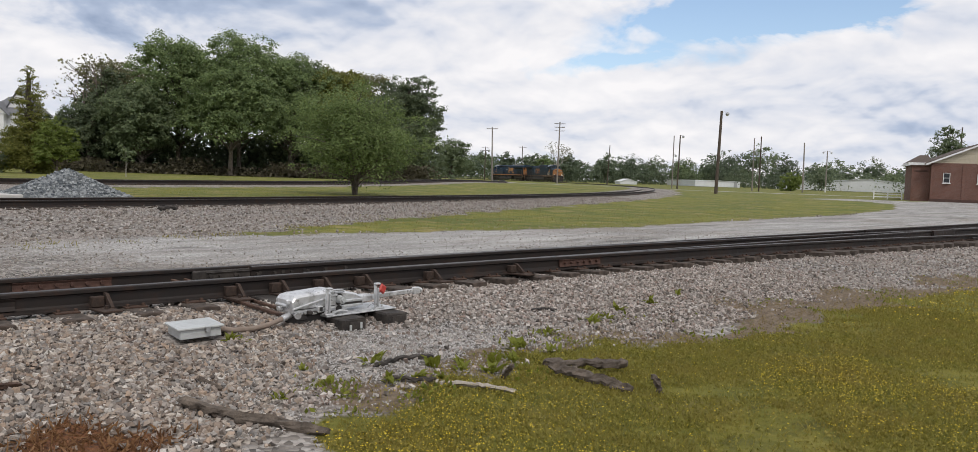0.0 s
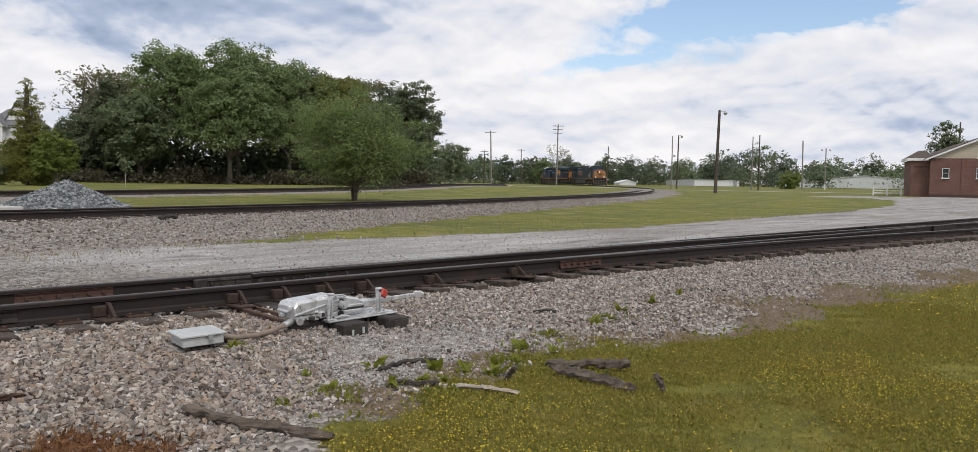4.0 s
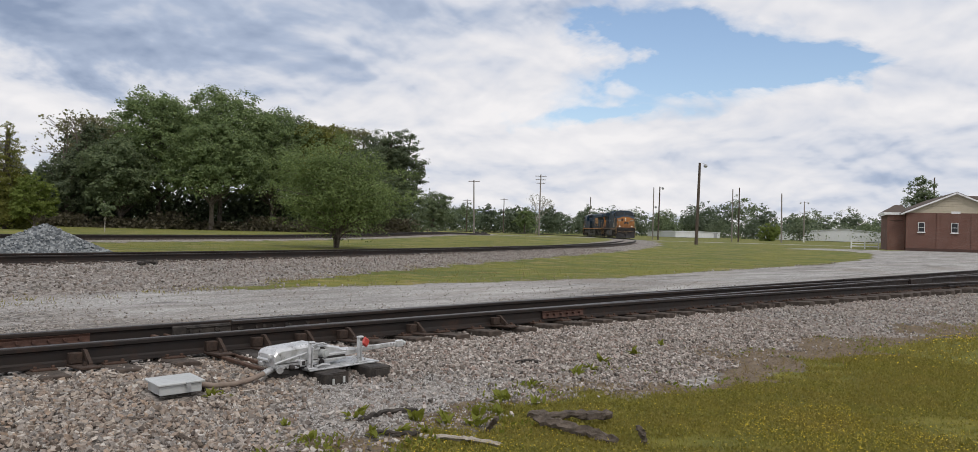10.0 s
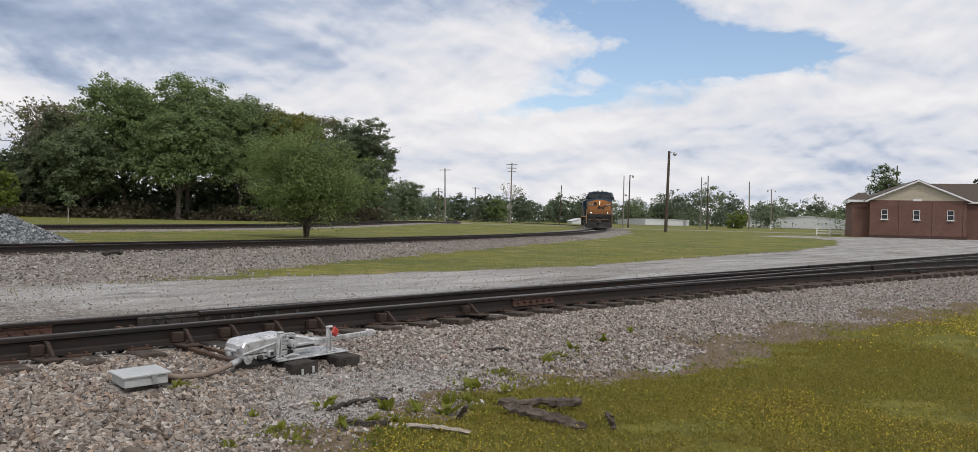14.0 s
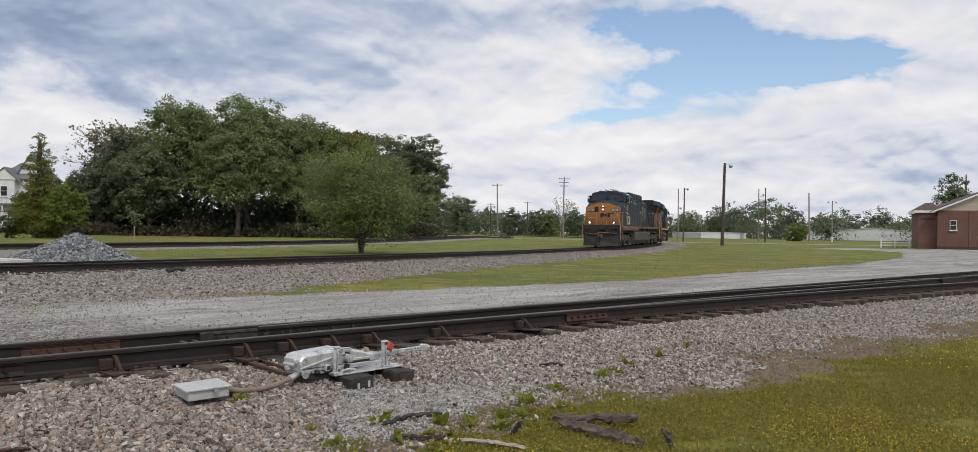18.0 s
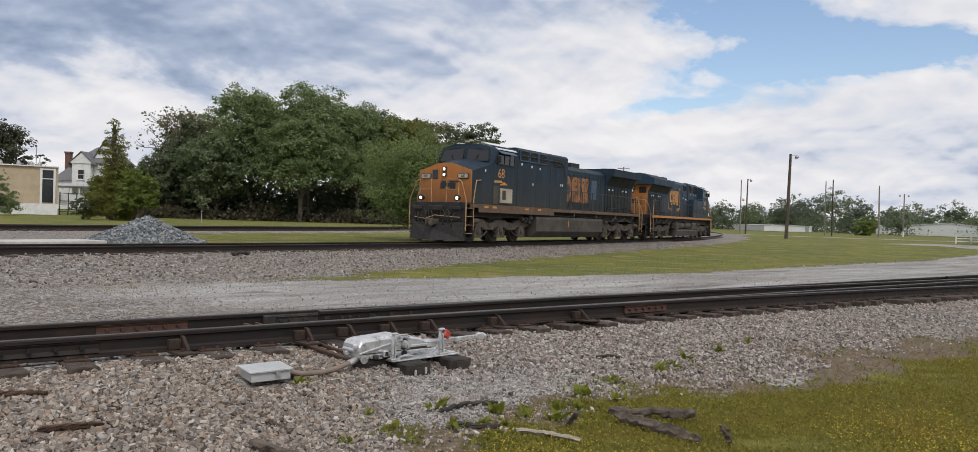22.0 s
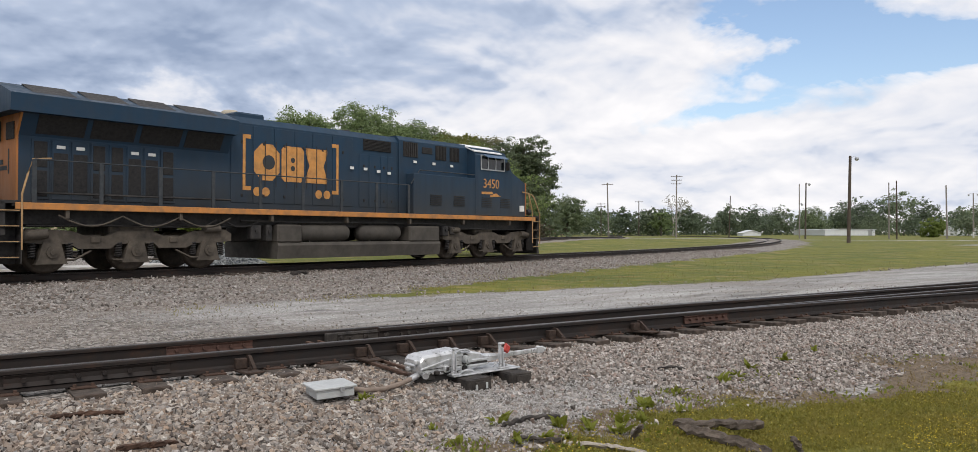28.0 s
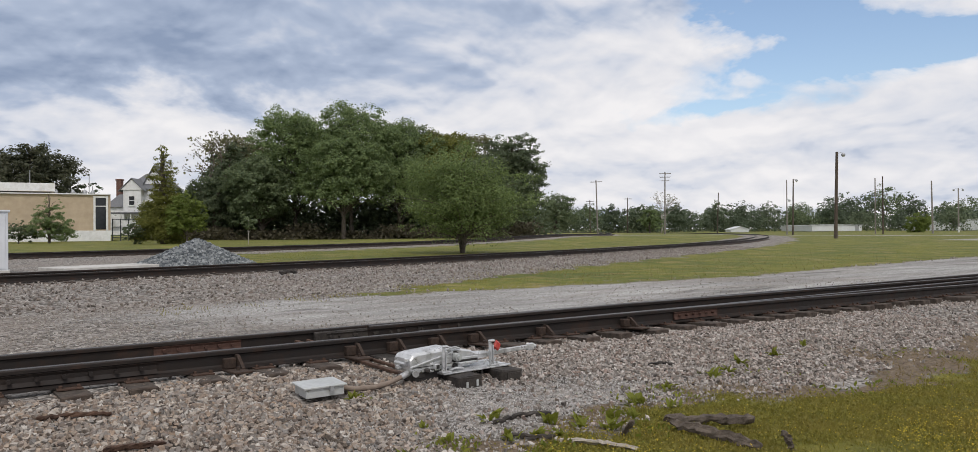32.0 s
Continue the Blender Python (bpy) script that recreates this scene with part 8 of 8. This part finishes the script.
    part("lever_knob", Geo().lathe([(0.0, 1.865), (0.02, 1.87), (0.030, 1.885), (0.02, 1.905), (0.0, 1.91)], (0, -0.15, 0.135), "x", 10), M_BOXGREY, lv)
    part("lock_tag", Geo().box((0, 0, 0), (0.11, 0.035, 0.10), 0.018), M_RED, t, "red padlock", pose(1.19, -0.23, 0.245, 0, 32, 10))
    part("shackle", Geo().tube([(1.12, -0.23, 0.29), (1.115, -0.23, 0.31), (1.145, -0.23, 0.315), (1.165, -0.23, 0.295)], 0.008, 6), M_GREYMETAL, t)
    return t


switch_machine()


def junction_box():
    t = thing("junction_box", pose(2.455, 5.925, 0.215, 0, -1.5, -4) @ Matrix.Diagonal((0.80, 0.8, 0.56, 1)), "low galvanised metal junction box with latch on the ballast", "junction box")
    part("body", Geo().box((0, 0, 0.055), (0.40, 0.38, 0.13), 0.008), M_BOXGREY, t)
    lid = part("lid", Geo().box((0, 0, 0.137), (0.45, 0.43, 0.034), 0.008), M_BOXGREY, t, "flat overlapping lid")
    part("latch", Geo().box((0.06, -0.222, 0.115), (0.05, 0.02, 0.07), 0.006).cyl((0.06, -0.235, 0.09), (0.06, -0.205, 0.09), 0.022, n=10), M_GREYMETAL, t)
    part("hinge", Geo().cyl((-0.12, 0.2, 0.115), (0.12, 0.2, 0.115), 0.012, n=8), M_GREYMETAL, t)
    return t


junction_box()
cd = thing("conduit", Matrix.Identity(4), "dusty brown cable hose between box and machine", "hose")
part("hose", Geo().tube([(2.61, 5.90, 0.25), (2.74, 5.84, 0.225), (2.90, 5.82, 0.222), (3.04, 5.84, 0.235), (3.15, 5.87, 0.255), (3.23, 5.90, 0.272)], 0.022, 10), M_HOSE, cd)
part("coupling", Geo().cyl((3.19, 5.885, 0.262), (3.30, 5.93, 0.285), 0.029, 0.029, 12), M_SILVER, cd, "silver hose coupling")


def timber_scrap(name, pts, w, h, mat, label, seed, kind="log"):
    """A split, ragged length of wood through points."""
    r = np.random.default_rng(seed)
    g, n = Geo(), 9
    P = [Vector(p) for p in pts]
    V, k = [], len(P)
    dense = []
    for i in range(k - 1):
        for j in range(8):
            dense.append(P[i].lerp(P[i + 1], j / 8) + Vector(r.normal(0, w * 0.07, 3)))
    dense.append(P[-1])
    K = len(dense)
    ph = r.uniform(0.65, 1.2, n)
    for i, p in enumerate(dense):
        d = (dense[min(i + 1, K - 1)] - dense[max(i - 1, 0)]).normalized()
        u = d.cross(Vector((0, 0, 1))).normalized()
        v = u.cross(d)
        f = 1.0 if 0 < i < K - 1 else 0.6
        for j in range(n):
            a = j * 2 * math.pi / n
            q = ph[j] * f * r.uniform(0.6, 1.25)
            V.append(p + u * math.cos(a) * w / 2 * q + v * math.sin(a) * h / 2 * q)
    g.add(V, [(i * n + j, i * n + (j + 1) % n, (i + 1) * n + (j + 1) % n, (i + 1) * n + j) for i in range(K - 1) for j in range(n)] + [tuple(range(n)), tuple(range((K - 1) * n, K * n))])
    return solid(name, g, mat, Matrix.Identity(4), label, kind)


def on_land(x, y, dz=0.0):
    return (x, y, float(land(x, y)) + dz)


timber_scrap("split_timber", [on_land(1.84, 4.62, 0.06), on_land(2.05, 4.22, 0.05), on_land(2.36, 3.72, 0.03)], 0.08, 0.065, M_DRIFT, "split grey weathered timber at the grass edge", 1)
timber_scrap("stick", [on_land(2.10, 5.16, 0.03), on_land(2.14, 4.95, 0.02), on_land(2.18, 4.79, 0.02)], 0.035, 0.03, M_DRIFT, "short dark stick on the gravel", 2, "stick")
timber_scrap("rotten_log", [on_land(4.62, 4.16, 0.03), on_land(4.85, 3.86, 0.05), on_land(5.02, 3.58, 0.08)], 0.095, 0.08, M_DRIFT, "rotten grey log in the grass", 3)
timber_scrap("rotten_log", [on_land(4.50, 3.95, 0.06), on_land(4.56, 3.62, 0.05), on_land(4.60, 3.22, 0.02)], 0.085, 0.075, M_DRIFT, "long rotten grey log in the grass", 4)
timber_scrap("root_stub", [on_land(4.79, 3.10, -0.02), on_land(4.77, 3.11, 0.06), on_land(4.74, 3.14, 0.13)], 0.05, 0.05, M_DRIFT, "upright ragged root stub", 5, "stump")
timber_scrap("rotten_log", [on_land(3.36, 4.72, 0.02), on_land(3.62, 4.74, 0.04), on_land(3.92, 4.70, 0.03)], 0.045, 0.04, M_TIE_DARK, "dark rotten branch on the gravel", 6)
timber_scrap("root", [on_land(3.62, 4.14, 0.03), on_land(3.76, 3.92, 0.04), on_land(3.88, 3.68, 0.02)], 0.05, 0.04, M_PALEWOOD, "bleached root lying in weeds", 7, "root")
timber_scrap("root", [on_land(4.08, 4.06, -0.01), on_land(4.06, 3.98, 0.08), on_land(4.04, 3.90, 0.15)], 0.045, 0.045, M_DRIFT, "short upright root in the weeds", 8, "root")
timber_scrap("root", [on_land(3.30, 4.50, 0.02), on_land(3.42, 4.36, 0.03), on_land(3.60, 4.28, 0.02)], 0.04, 0.035, M_TIE_DARK, "dark root across the bare soil", 9, "root")
timber_scrap("stick", [on_land(5.88, 5.48, 0.02), on_land(6.0, 5.44, 0.03), on_land(6.14, 5.36, 0.02)], 0.05, 0.03, M_TIE_DARK, "black stick on the ballast", 10, "stick")
timber_scrap("rusty_bar", [on_land(0.75, 5.35, 0.04), on_land(0.95, 5.32, 0.05), on_land(1.12, 5.30, 0.04)], 0.045, 0.045, M_PLATE, "short rusty iron bar in the stones", 11, "iron bar")
timber_scrap("rusty_bar", [on_land(0.45, 6.25, 0.04), on_land(0.7, 6.18, 0.05), on_land(0.92, 6.12, 0.04)], 0.035, 0.035, M_PLATE, "thin rusty rod in the stones", 12, "iron bar")
timber_scrap("dark_timber", [on_land(7.75, 21.6, 0.06), on_land(8.1, 21.75, 0.10), on_land(8.4, 21.95, 0.08)], 0.16, 0.12, M_TIE_DARK, "dark timber scrap on the ballast bank", 13, "timber")

# ---- weeds ----
M_WEED = leaf_material("weed_leaves", (0.09, 0.12, 0.018), (0.175, 0.20, 0.028), (0.26, 0.265, 0.045))


def weed_leaf(k):
    """A bent pointed leaf of unit length along x."""
    g = Geo().add([(0, -0.02, 0), (0.3, -0.13, 0.07), (0.65, -0.11, 0.08), (1.0, 0, 0.0 - 0.08 * k), (0.65, 0.11, 0.08), (0.3, 0.13, 0.07), (0, 0.02, 0), (0.5, 0, 0.035)], [(0, 1, 7), (1, 2, 7), (2, 3, 7), (3, 4, 7), (4, 5, 7), (5, 6, 7), (6, 0, 7)])
    return g.mesh("leaf", M_WEED)


WEED_LEAVES = [weed_leaf(k) for k in range(3)]


def weed(x, y, size, seed, n=15):
    r = np.random.default_rng(seed)
    z = float(land(x, y))
    t = thing("weed", Matrix.Translation((x, y, z)), "small bright green weed growing in the gravel", "weed", "weeds in the gravel")
    for i in range(n):
        a, e = r.uniform(0, 6.28), r.uniform(0.2, 1.25)
        ln = size * r.uniform(0.45, 1.0)
        m = Matrix.Translation((r.normal(0, size * 0.18), r.normal(0, size * 0.18), 0)) @ Euler((r.uniform(-0.4, 0.4), -e, a)).to_matrix().to_4x4() @ Matrix.Diagonal((ln, ln * r.uniform(0.9, 1.6), ln, 1))
        alike("leaf", WEED_LEAVES[i % 3], t, m)
    return t


for i, (x, y, s) in enumerate([(3.42, 4.83, 0.15), (4.85, 4.66, 0.16), (3.79, 4.57, 0.15), (4.11, 4.2, 0.17), (5.42, 4.83, 0.12), (2.66, 5.72, 0.11), (2.73, 5.66, 0.09), (2.86, 4.93, 0.07), (2.88, 4.60, 0.10), (4.32, 4.42, 0.13), (3.95, 4.36, 0.14), (4.5, 4.36, 0.12), (3.30, 4.42, 0.12), (3.55, 4.40, 0.12), (2.45, 4.48, 0.10), (6.2, 4.9, 0.14), (6.45, 4.95, 0.13), (6.9, 5.1, 0.13), (7.6, 5.2, 0.13), (8.4, 5.35, 0.12), (4.05, 4.52, 0.10), (5.05, 4.42, 0.12), (3.68, 4.32, 0.10)]):
    weed(x, y, s, 300 + i)

# ---- loose stone, grass and flowers ----
def stone_material(name, *cols):
    m = Mat(name, 0.85, 0, 0.3)
    k = len(cols)
    col = m.ramp(m.island(), *[(i / (k - 1), c) for i, c in enumerate(cols)])
    col = m.mix(m.range(m.noise(60, 4, 0.6, m.pos(True)), 0.4, 0.7, 0, 0.35), col, (0.10, 0.09, 0.08))
    m.set(Base_Color=col)
    return m.bump(m.noise(90, 3, 0.6, m.pos(True)), 0.4, 0.004).m


M_STONE_RED = stone_material("reddish_ballast", (0.07, 0.058, 0.052), (0.28, 0.22, 0.175), (0.38, 0.33, 0.28), (0.18, 0.172, 0.165), (0.33, 0.245, 0.18), (0.52, 0.49, 0.45), (0.20, 0.15, 0.12), (0.33, 0.305, 0.28), (0.12, 0.10, 0.088))
M_STONE_GREY = stone_material("grey_ballast", (0.08, 0.07, 0.062), (0.30, 0.26, 0.23), (0.40, 0.36, 0.325), (0.20, 0.18, 0.162), (0.53, 0.495, 0.46), (0.29, 0.22, 0.185), (0.13, 0.11, 0.095))
M_STONE_PALE = stone_material("pale_fine_gravel", (0.26, 0.25, 0.24), (0.45, 0.435, 0.42), (0.36, 0.345, 0.33), (0.58, 0.57, 0.555))

M_STONE_BANK = stone_material("brown_grey_bank_ballast", (0.07, 0.06, 0.052), (0.26, 0.225, 0.20), (0.15, 0.125, 0.105), (0.36, 0.33, 0.30), (0.21, 0.165, 0.14), (0.50, 0.47, 0.44), (0.11, 0.095, 0.085))
M_STONE_TAN = stone_material("tan_road_gravel", (0.20, 0.175, 0.15), (0.34, 0.31, 0.28), (0.27, 0.24, 0.21), (0.46, 0.44, 0.41), (0.30, 0.25, 0.21))


def scatter(name, n, box, keep, size, mat, label, seed, lift=0.3, low=False, big=1.6):
    r = np.random.default_rng(seed)
    x, y = r.uniform(box[0], box[1], n), r.uniform(box[2], box[3], n)
    k = keep(x, y) > r.random(n)
    x, y = x[k], y[k]
    s = size[0] + (size[1] - size[0]) * r.random(len(x)) ** big
    z = land(x, y) + 0.018 * rough_noise(x, y, 3.3, 2.0) + 0.008 * rough_noise(x, y, 13, 5.0) + s * (lift - 0.3 + 0.25 * r.random(len(x)))
    P = np.stack([x, y, z], 1)
    if low:
        shapes = [np.array([(1, 0, 0), (-1, 0, 0), (0, 1, 0), (0, -1, 0), (0, 0, 0.7), (0, 0, -0.7)]) * 0.5 * r.uniform(0.7, 1.2, (6, 1)) for _ in range(6)]
        fc = np.array([(0, 2, 4), (2, 1, 4), (1, 3, 4), (3, 0, 4), (2, 0, 5), (1, 2, 5), (3, 1, 5), (0, 3, 5)])
    else:
        shapes, fc = rock_shapes(r)
    V, F = strew(shapes, fc, P, s, spin(len(x), r), r)
    return tagged(new(name, mass(name, V, F, mat)), label, "gravel", kind="stuff")


def clear(x, y):
    """1 where stones may lie: not on the grass, the sleepers' tops near the switch, or under the box."""
    gaps = (np.full(x.shape, 50.0), np.full(x.shape, 60.0))
    g, road, soil, rust = masks(x, y, gaps)
    m = 1 - np.clip(g * 1.2 + rust * 0.75, 0, 1)
    m = m * (1 - 0.93 * np.clip(soil, 0, 1))
    m = m * np.where((np.abs(x - 2.46) < 0.22) & (np.abs(y - 5.93) < 0.22), 0, 1)
    return m


def left_zone(x, y):
    w = 0.4 * rough_noise(x, y, 2.2, 9.0)
    return clear(x, y) * smooth(3.1 + 0.9 * (y - 5.6) + w - x, -0.5, 0.5)


def right_zone(x, y):
    f = front_rail(x)
    between = (y > f + 0.1) & (y < RAIL_Y + GAUGE - 0.1)
    return clear(x, y) * (1 - 0.9 * smooth(3.1 + 0.9 * (y - 5.6) - x, -0.5, 0.5)) * (1 - 0.85 * pale_zone(x, y)) * np.where(between & (x < 8), 0.5, 1.0)


def pale_zone(x, y):
    w = 0.25 * rough_noise(x, y, 2.9, 3.0)
    return smooth(1.15 - np.hypot((x - 3.6) / 1.9, (y - 5.0) / 0.75) + w, 0.0, 0.35)


scatter("reddish_ballast", 48000, (-1.2, 4.8, 3.6, 7.1), left_zone, (0.016, 0.055), M_STONE_RED, "coarse reddish grey ballast stones in front of the track", 51, 0.45, big=1.5)
scatter("grey_ballast", 36000, (2.4, 12, 4.2, 7.5), right_zone, (0.020, 0.050), M_STONE_GREY, "grey ballast stones along the rails", 52, 0.45)
scatter("track_ballast", 16000, (-2, 22, 6.9, 10.2), right_zone, (0.03, 0.06), M_STONE_GREY, "ballast between and behind the rails", 53, 0.4, True)
scatter("far_near_ballast", 19000, (11.8, 34, 2.5, 7.2), right_zone, (0.032, 0.062), M_STONE_GREY, "ballast shoulder along the bending rail", 56, 0.4, True)
scatter("fine_gravel", 36000, (1.7, 6.5, 3.9, 6.2), lambda x, y: clear(x, y) * np.maximum(pale_zone(x, y), 0.25), (0.010, 0.028), M_STONE_PALE, "fine pale gravel", 54, 0.4, True)


def verge_zone(x, y):
    """The coarse pale gravel between the back rail and the road, thinning out over the road."""
    w = rough_noise(x, y, 1.4, 5.0)
    return smooth(y, 9.0, 9.3) * (0.10 + 0.9 * smooth(11.2 + 0.5 * w - y, -0.4, 0.5) + 0.45 * smooth(6 + w - x, 0, 4) * smooth(y, 11, 12)) * (y < 15.8)


scatter("road_gravel", 34000, (-1, 22, 9.0, 15.9), verge_zone, (0.016, 0.05), M_STONE_TAN, "loose pale gravel beside and on the road", 57, 0.4, True, 2.2)


def bank_zone(x, y):
    dm = line_gap(x, y, CX, CY, CH, CS)[0]
    gaps = dm, np.full(x.shape, 60.0)
    g, road, soil, rust = masks(x, y, gaps)
    return (1 - g) * (1 - road) * (y > 15.5) * (dm > -2.6) * (1 - 0.35 * smooth(np.abs(dm), 1.4, 0.9))


scatter("bank_ballast", 52000, (0, 46, 15.2, 38), bank_zone, (0.04, 0.095), M_STONE_BANK, "grey ballast bank of the main track", 55, 0.4, True)

M_BLADE = leaf_material("grass_blades", (0.125, 0.125, 0.024), (0.215, 0.205, 0.040), (0.33, 0.29, 0.07), patch=1.3, amount=0.9, tint=(0.25, 0.20, 0.05))
M_VERGE = leaf_material("verge_blades", (0.09, 0.11, 0.018), (0.155, 0.17, 0.03), (0.25, 0.24, 0.06), patch=0.7, amount=0.6, tint=(0.20, 0.185, 0.04))
M_DRY = leaf_material("dry_stalks", (0.14, 0.10, 0.045), (0.24, 0.18, 0.085), (0.34, 0.27, 0.14))
M_FLOWER = Mat("yellow_petals", 0.6, 0, 0.3)
M_FLOWER.set(Base_Color=M_FLOWER.ramp(M_FLOWER.island(), (0.0, (0.38, 0.28, 0.013)), (1.0, (0.56, 0.43, 0.025))))
M_NEEDLE = leaf_material("brown_pine_needles", (0.09, 0.04, 0.018), (0.20, 0.10, 0.045), (0.33, 0.19, 0.09))
BLADE = np.array([(-0.06, 0, 0), (0.06, 0, 0), (0.02, 0.10, 0.6), (0.16, 0.28, 1.0)])
BLADE_F = np.array([(0, 1, 2), (1, 3, 2)])


def sward(name, n, box, keep, height, mat, label, seed, shapes=None, faces=None, tilt=0.5, z0=0.0, cat="grass", gaps=None):
    r = np.random.default_rng(seed)
    x, y = r.uniform(box[0], box[1], n), r.uniform(box[2], box[3], n)
    k = keep(x, y) > r.random(n)
    x, y = x[k], y[k]
    s = r.uniform(height[0], height[1], len(x))
    z = land(x, y) + 0.012 * rough_noise(x, y, 3.3, 2.0) - 0.006 + z0 * r.random(len(x))
    V, F = strew(shapes or [BLADE, BLADE * np.array([1.3, -1.0, 0.8])], BLADE_F if faces is None else faces, np.stack([x, y, z], 1), s, spin(len(x), r, tilt), r)
    return tagged(new(name, mass(name, V, F, mat)), label, cat, kind="stuff")


def near_grass(x, y):
    gaps = (np.full(x.shape, 50.0), np.full(x.shape, 60.0))
    g = masks(x, y, gaps)[0]
    bare = smooth(rough_noise(x, y, 1.7, 6.0) + 0.5 * rough_noise(x, y, 5.1, 2.0), 0.25, 0.8)
    return g * (1 - 0.85 * bare) * (y < 7)


def bloom(x, y):
    return near_grass(x, y) * (0.12 + 0.85 * smooth(rough_noise(x, y, 0.9, 8.0) + 0.7 * rough_noise(x, y, 2.3, 1.0) + 0.4 * rough_noise(x, y, 7.1, 3.0), 0.15, 0.9) + 0.9 * np.exp(-(((x - 3.0) / 0.9) ** 2 + ((y - 3.6) / 0.7) ** 2)))


def grass_edge(x, y):
    gaps = (np.full(x.shape, 50.0), np.full(x.shape, 60.0))
    return np.clip(masks(x, y, gaps)[2], 0, 1) * (y > 3.2) * (x > 2.5)


sward("grass", 150000, (1.6, 11, 1.0, 5.4), near_grass, (0.02, 0.06), M_BLADE, "short green grass full of small weeds", 71)
sward("grass_further", 90000, (9, 34, 0.5, 5.6), near_grass, (0.035, 0.085), M_BLADE, "short yellow-green grass", 72)
petal = [np.array([(-0.5, -0.5, 0.1), (0.5, -0.5, 0.0), (0.5, 0.5, 0.1), (-0.5, 0.5, 0.0)])]
quad = np.array([(0, 1, 2, 3)])
sward("yellow_flowers", 110000, (1.6, 12, 1.0, 5.2), bloom, (0.005, 0.0095), M_FLOWER.m, "tiny yellow flowers among the grass", 73, petal, quad, 0.35, 0.055, "flowers")
sward("yellow_flowers_further", 70000, (10, 32, 0.5, 5.4), bloom, (0.012, 0.022), M_FLOWER.m, "tiny yellow flowers in the grass", 74, petal, quad, 0.35, 0.075, "flowers")
def rough_edge(x, y):
    """Weeds that straggle over the soil and the first stones."""
    gaps = (np.full(x.shape, 50.0), np.full(x.shape, 60.0))
    g, road, soil, rust = masks(x, y, gaps)
    clump = smooth(rough_noise(x, y, 2.6, 3.0) + 0.6 * rough_noise(x, y, 7.3, 1.0), 0.0, 0.6)
    return clump * np.clip(soil * (1 - 0.8 * smooth(x, 5.0, 7.5)) + 1.0 * np.exp(-(((x - 4.1) / 1.1) ** 2 + ((y - 4.3) / 0.36) ** 2)) + 0.5 * np.exp(-(((x - 6.6) / 1.5) ** 2 + ((y - 4.75) / 0.22) ** 2)), 0, 1) * (y < 6) * (y > 2.0) * (x > 2.2) * (1 - rust)


LEAFLET = np.array([(-0.03, 0.0, 0.0), (0.24, 0.06, 0.42), (0.06, 0.14, 0.9), (-0.2, 0.03, 0.4)])
sward("straggling_weeds", 70000, (2.2, 20, 2.4, 5.6), rough_edge, (0.025, 0.07), M_WEED, "low weeds straggling over bare soil", 79, [LEAFLET, LEAFLET * np.array([0.8, -1.2, 0.7])], np.array([(0, 1, 2, 3)]), 0.7, 0.02, "weeds")
sward("clover", 60000, (1.6, 11, 1.0, 5.2), near_grass, (0.02, 0.04), M_BLADE, "low clover leaves among the grass", 81, [LEAFLET * np.array([1.6, 1.6, 0.8])], np.array([(0, 1, 2, 3)]), 0.8, 0.02, "clover")
sward("dead_stalks", 22000, (2.2, 26, 2.6, 6.6), grass_edge, (0.03, 0.09), M_DRY, "dry stalks on the bare soil edge", 75, tilt=0.9)


def rust_zone(x, y):
    gaps = (np.full(x.shape, 50.0), np.full(x.shape, 60.0))
    return masks(x, y, gaps)[3]


sward("pine_needles", 26000, (-0.5, 3.0, 2.4, 5.6), rust_zone, (0.04, 0.11), M_NEEDLE, "reddish brown pine needles and straw", 76, tilt=0.95, cat="straw")


def far_verge(x, y):
    dm = line_gap(x, y, CX, CY, CH, CS)[0]
    g, road, soil, rust = masks(x, y, (dm, np.full(x.shape, 60.0)))
    return g * (y > 13) * np.clip(1.2 - 0.03 * (x - 8), 0.2, 1)


sward("verge_grass", 45000, (6, 60, 13.5, 44), far_verge, (0.03, 0.085), M_VERGE, "yellow-green verge grass along the gravel road", 77)
sward("verge_stalks", 3000, (6, 40, 13.5, 30), far_verge, (0.05, 0.13), M_DRY, "dry grass stalks along the ballast foot", 78)


def bank_edge(x, y):
    """Tufts where the verge runs out among the stones of the bank."""
    dm = line_gap(x, y, CX, CY, CH, CS)[0]
    clump = smooth(rough_noise(x, y, 1.9, 2.0) + 0.7 * rough_noise(x, y, 5.3, 7.0), 0.1, 0.7)
    mid = np.interp(x, [0, 8, 13, 20, 37], [8.2, 7.4, 6.3, 5.4, 4.4])
    return clump * np.exp(-((dm - mid) / 0.8) ** 2) * (y > 14.2)


sward("bank_tufts", 40000, (3, 34, 14, 24), bank_edge, (0.04, 0.10), M_BLADE, "yellowish grass tufts along the ballast bank", 82)


motions()
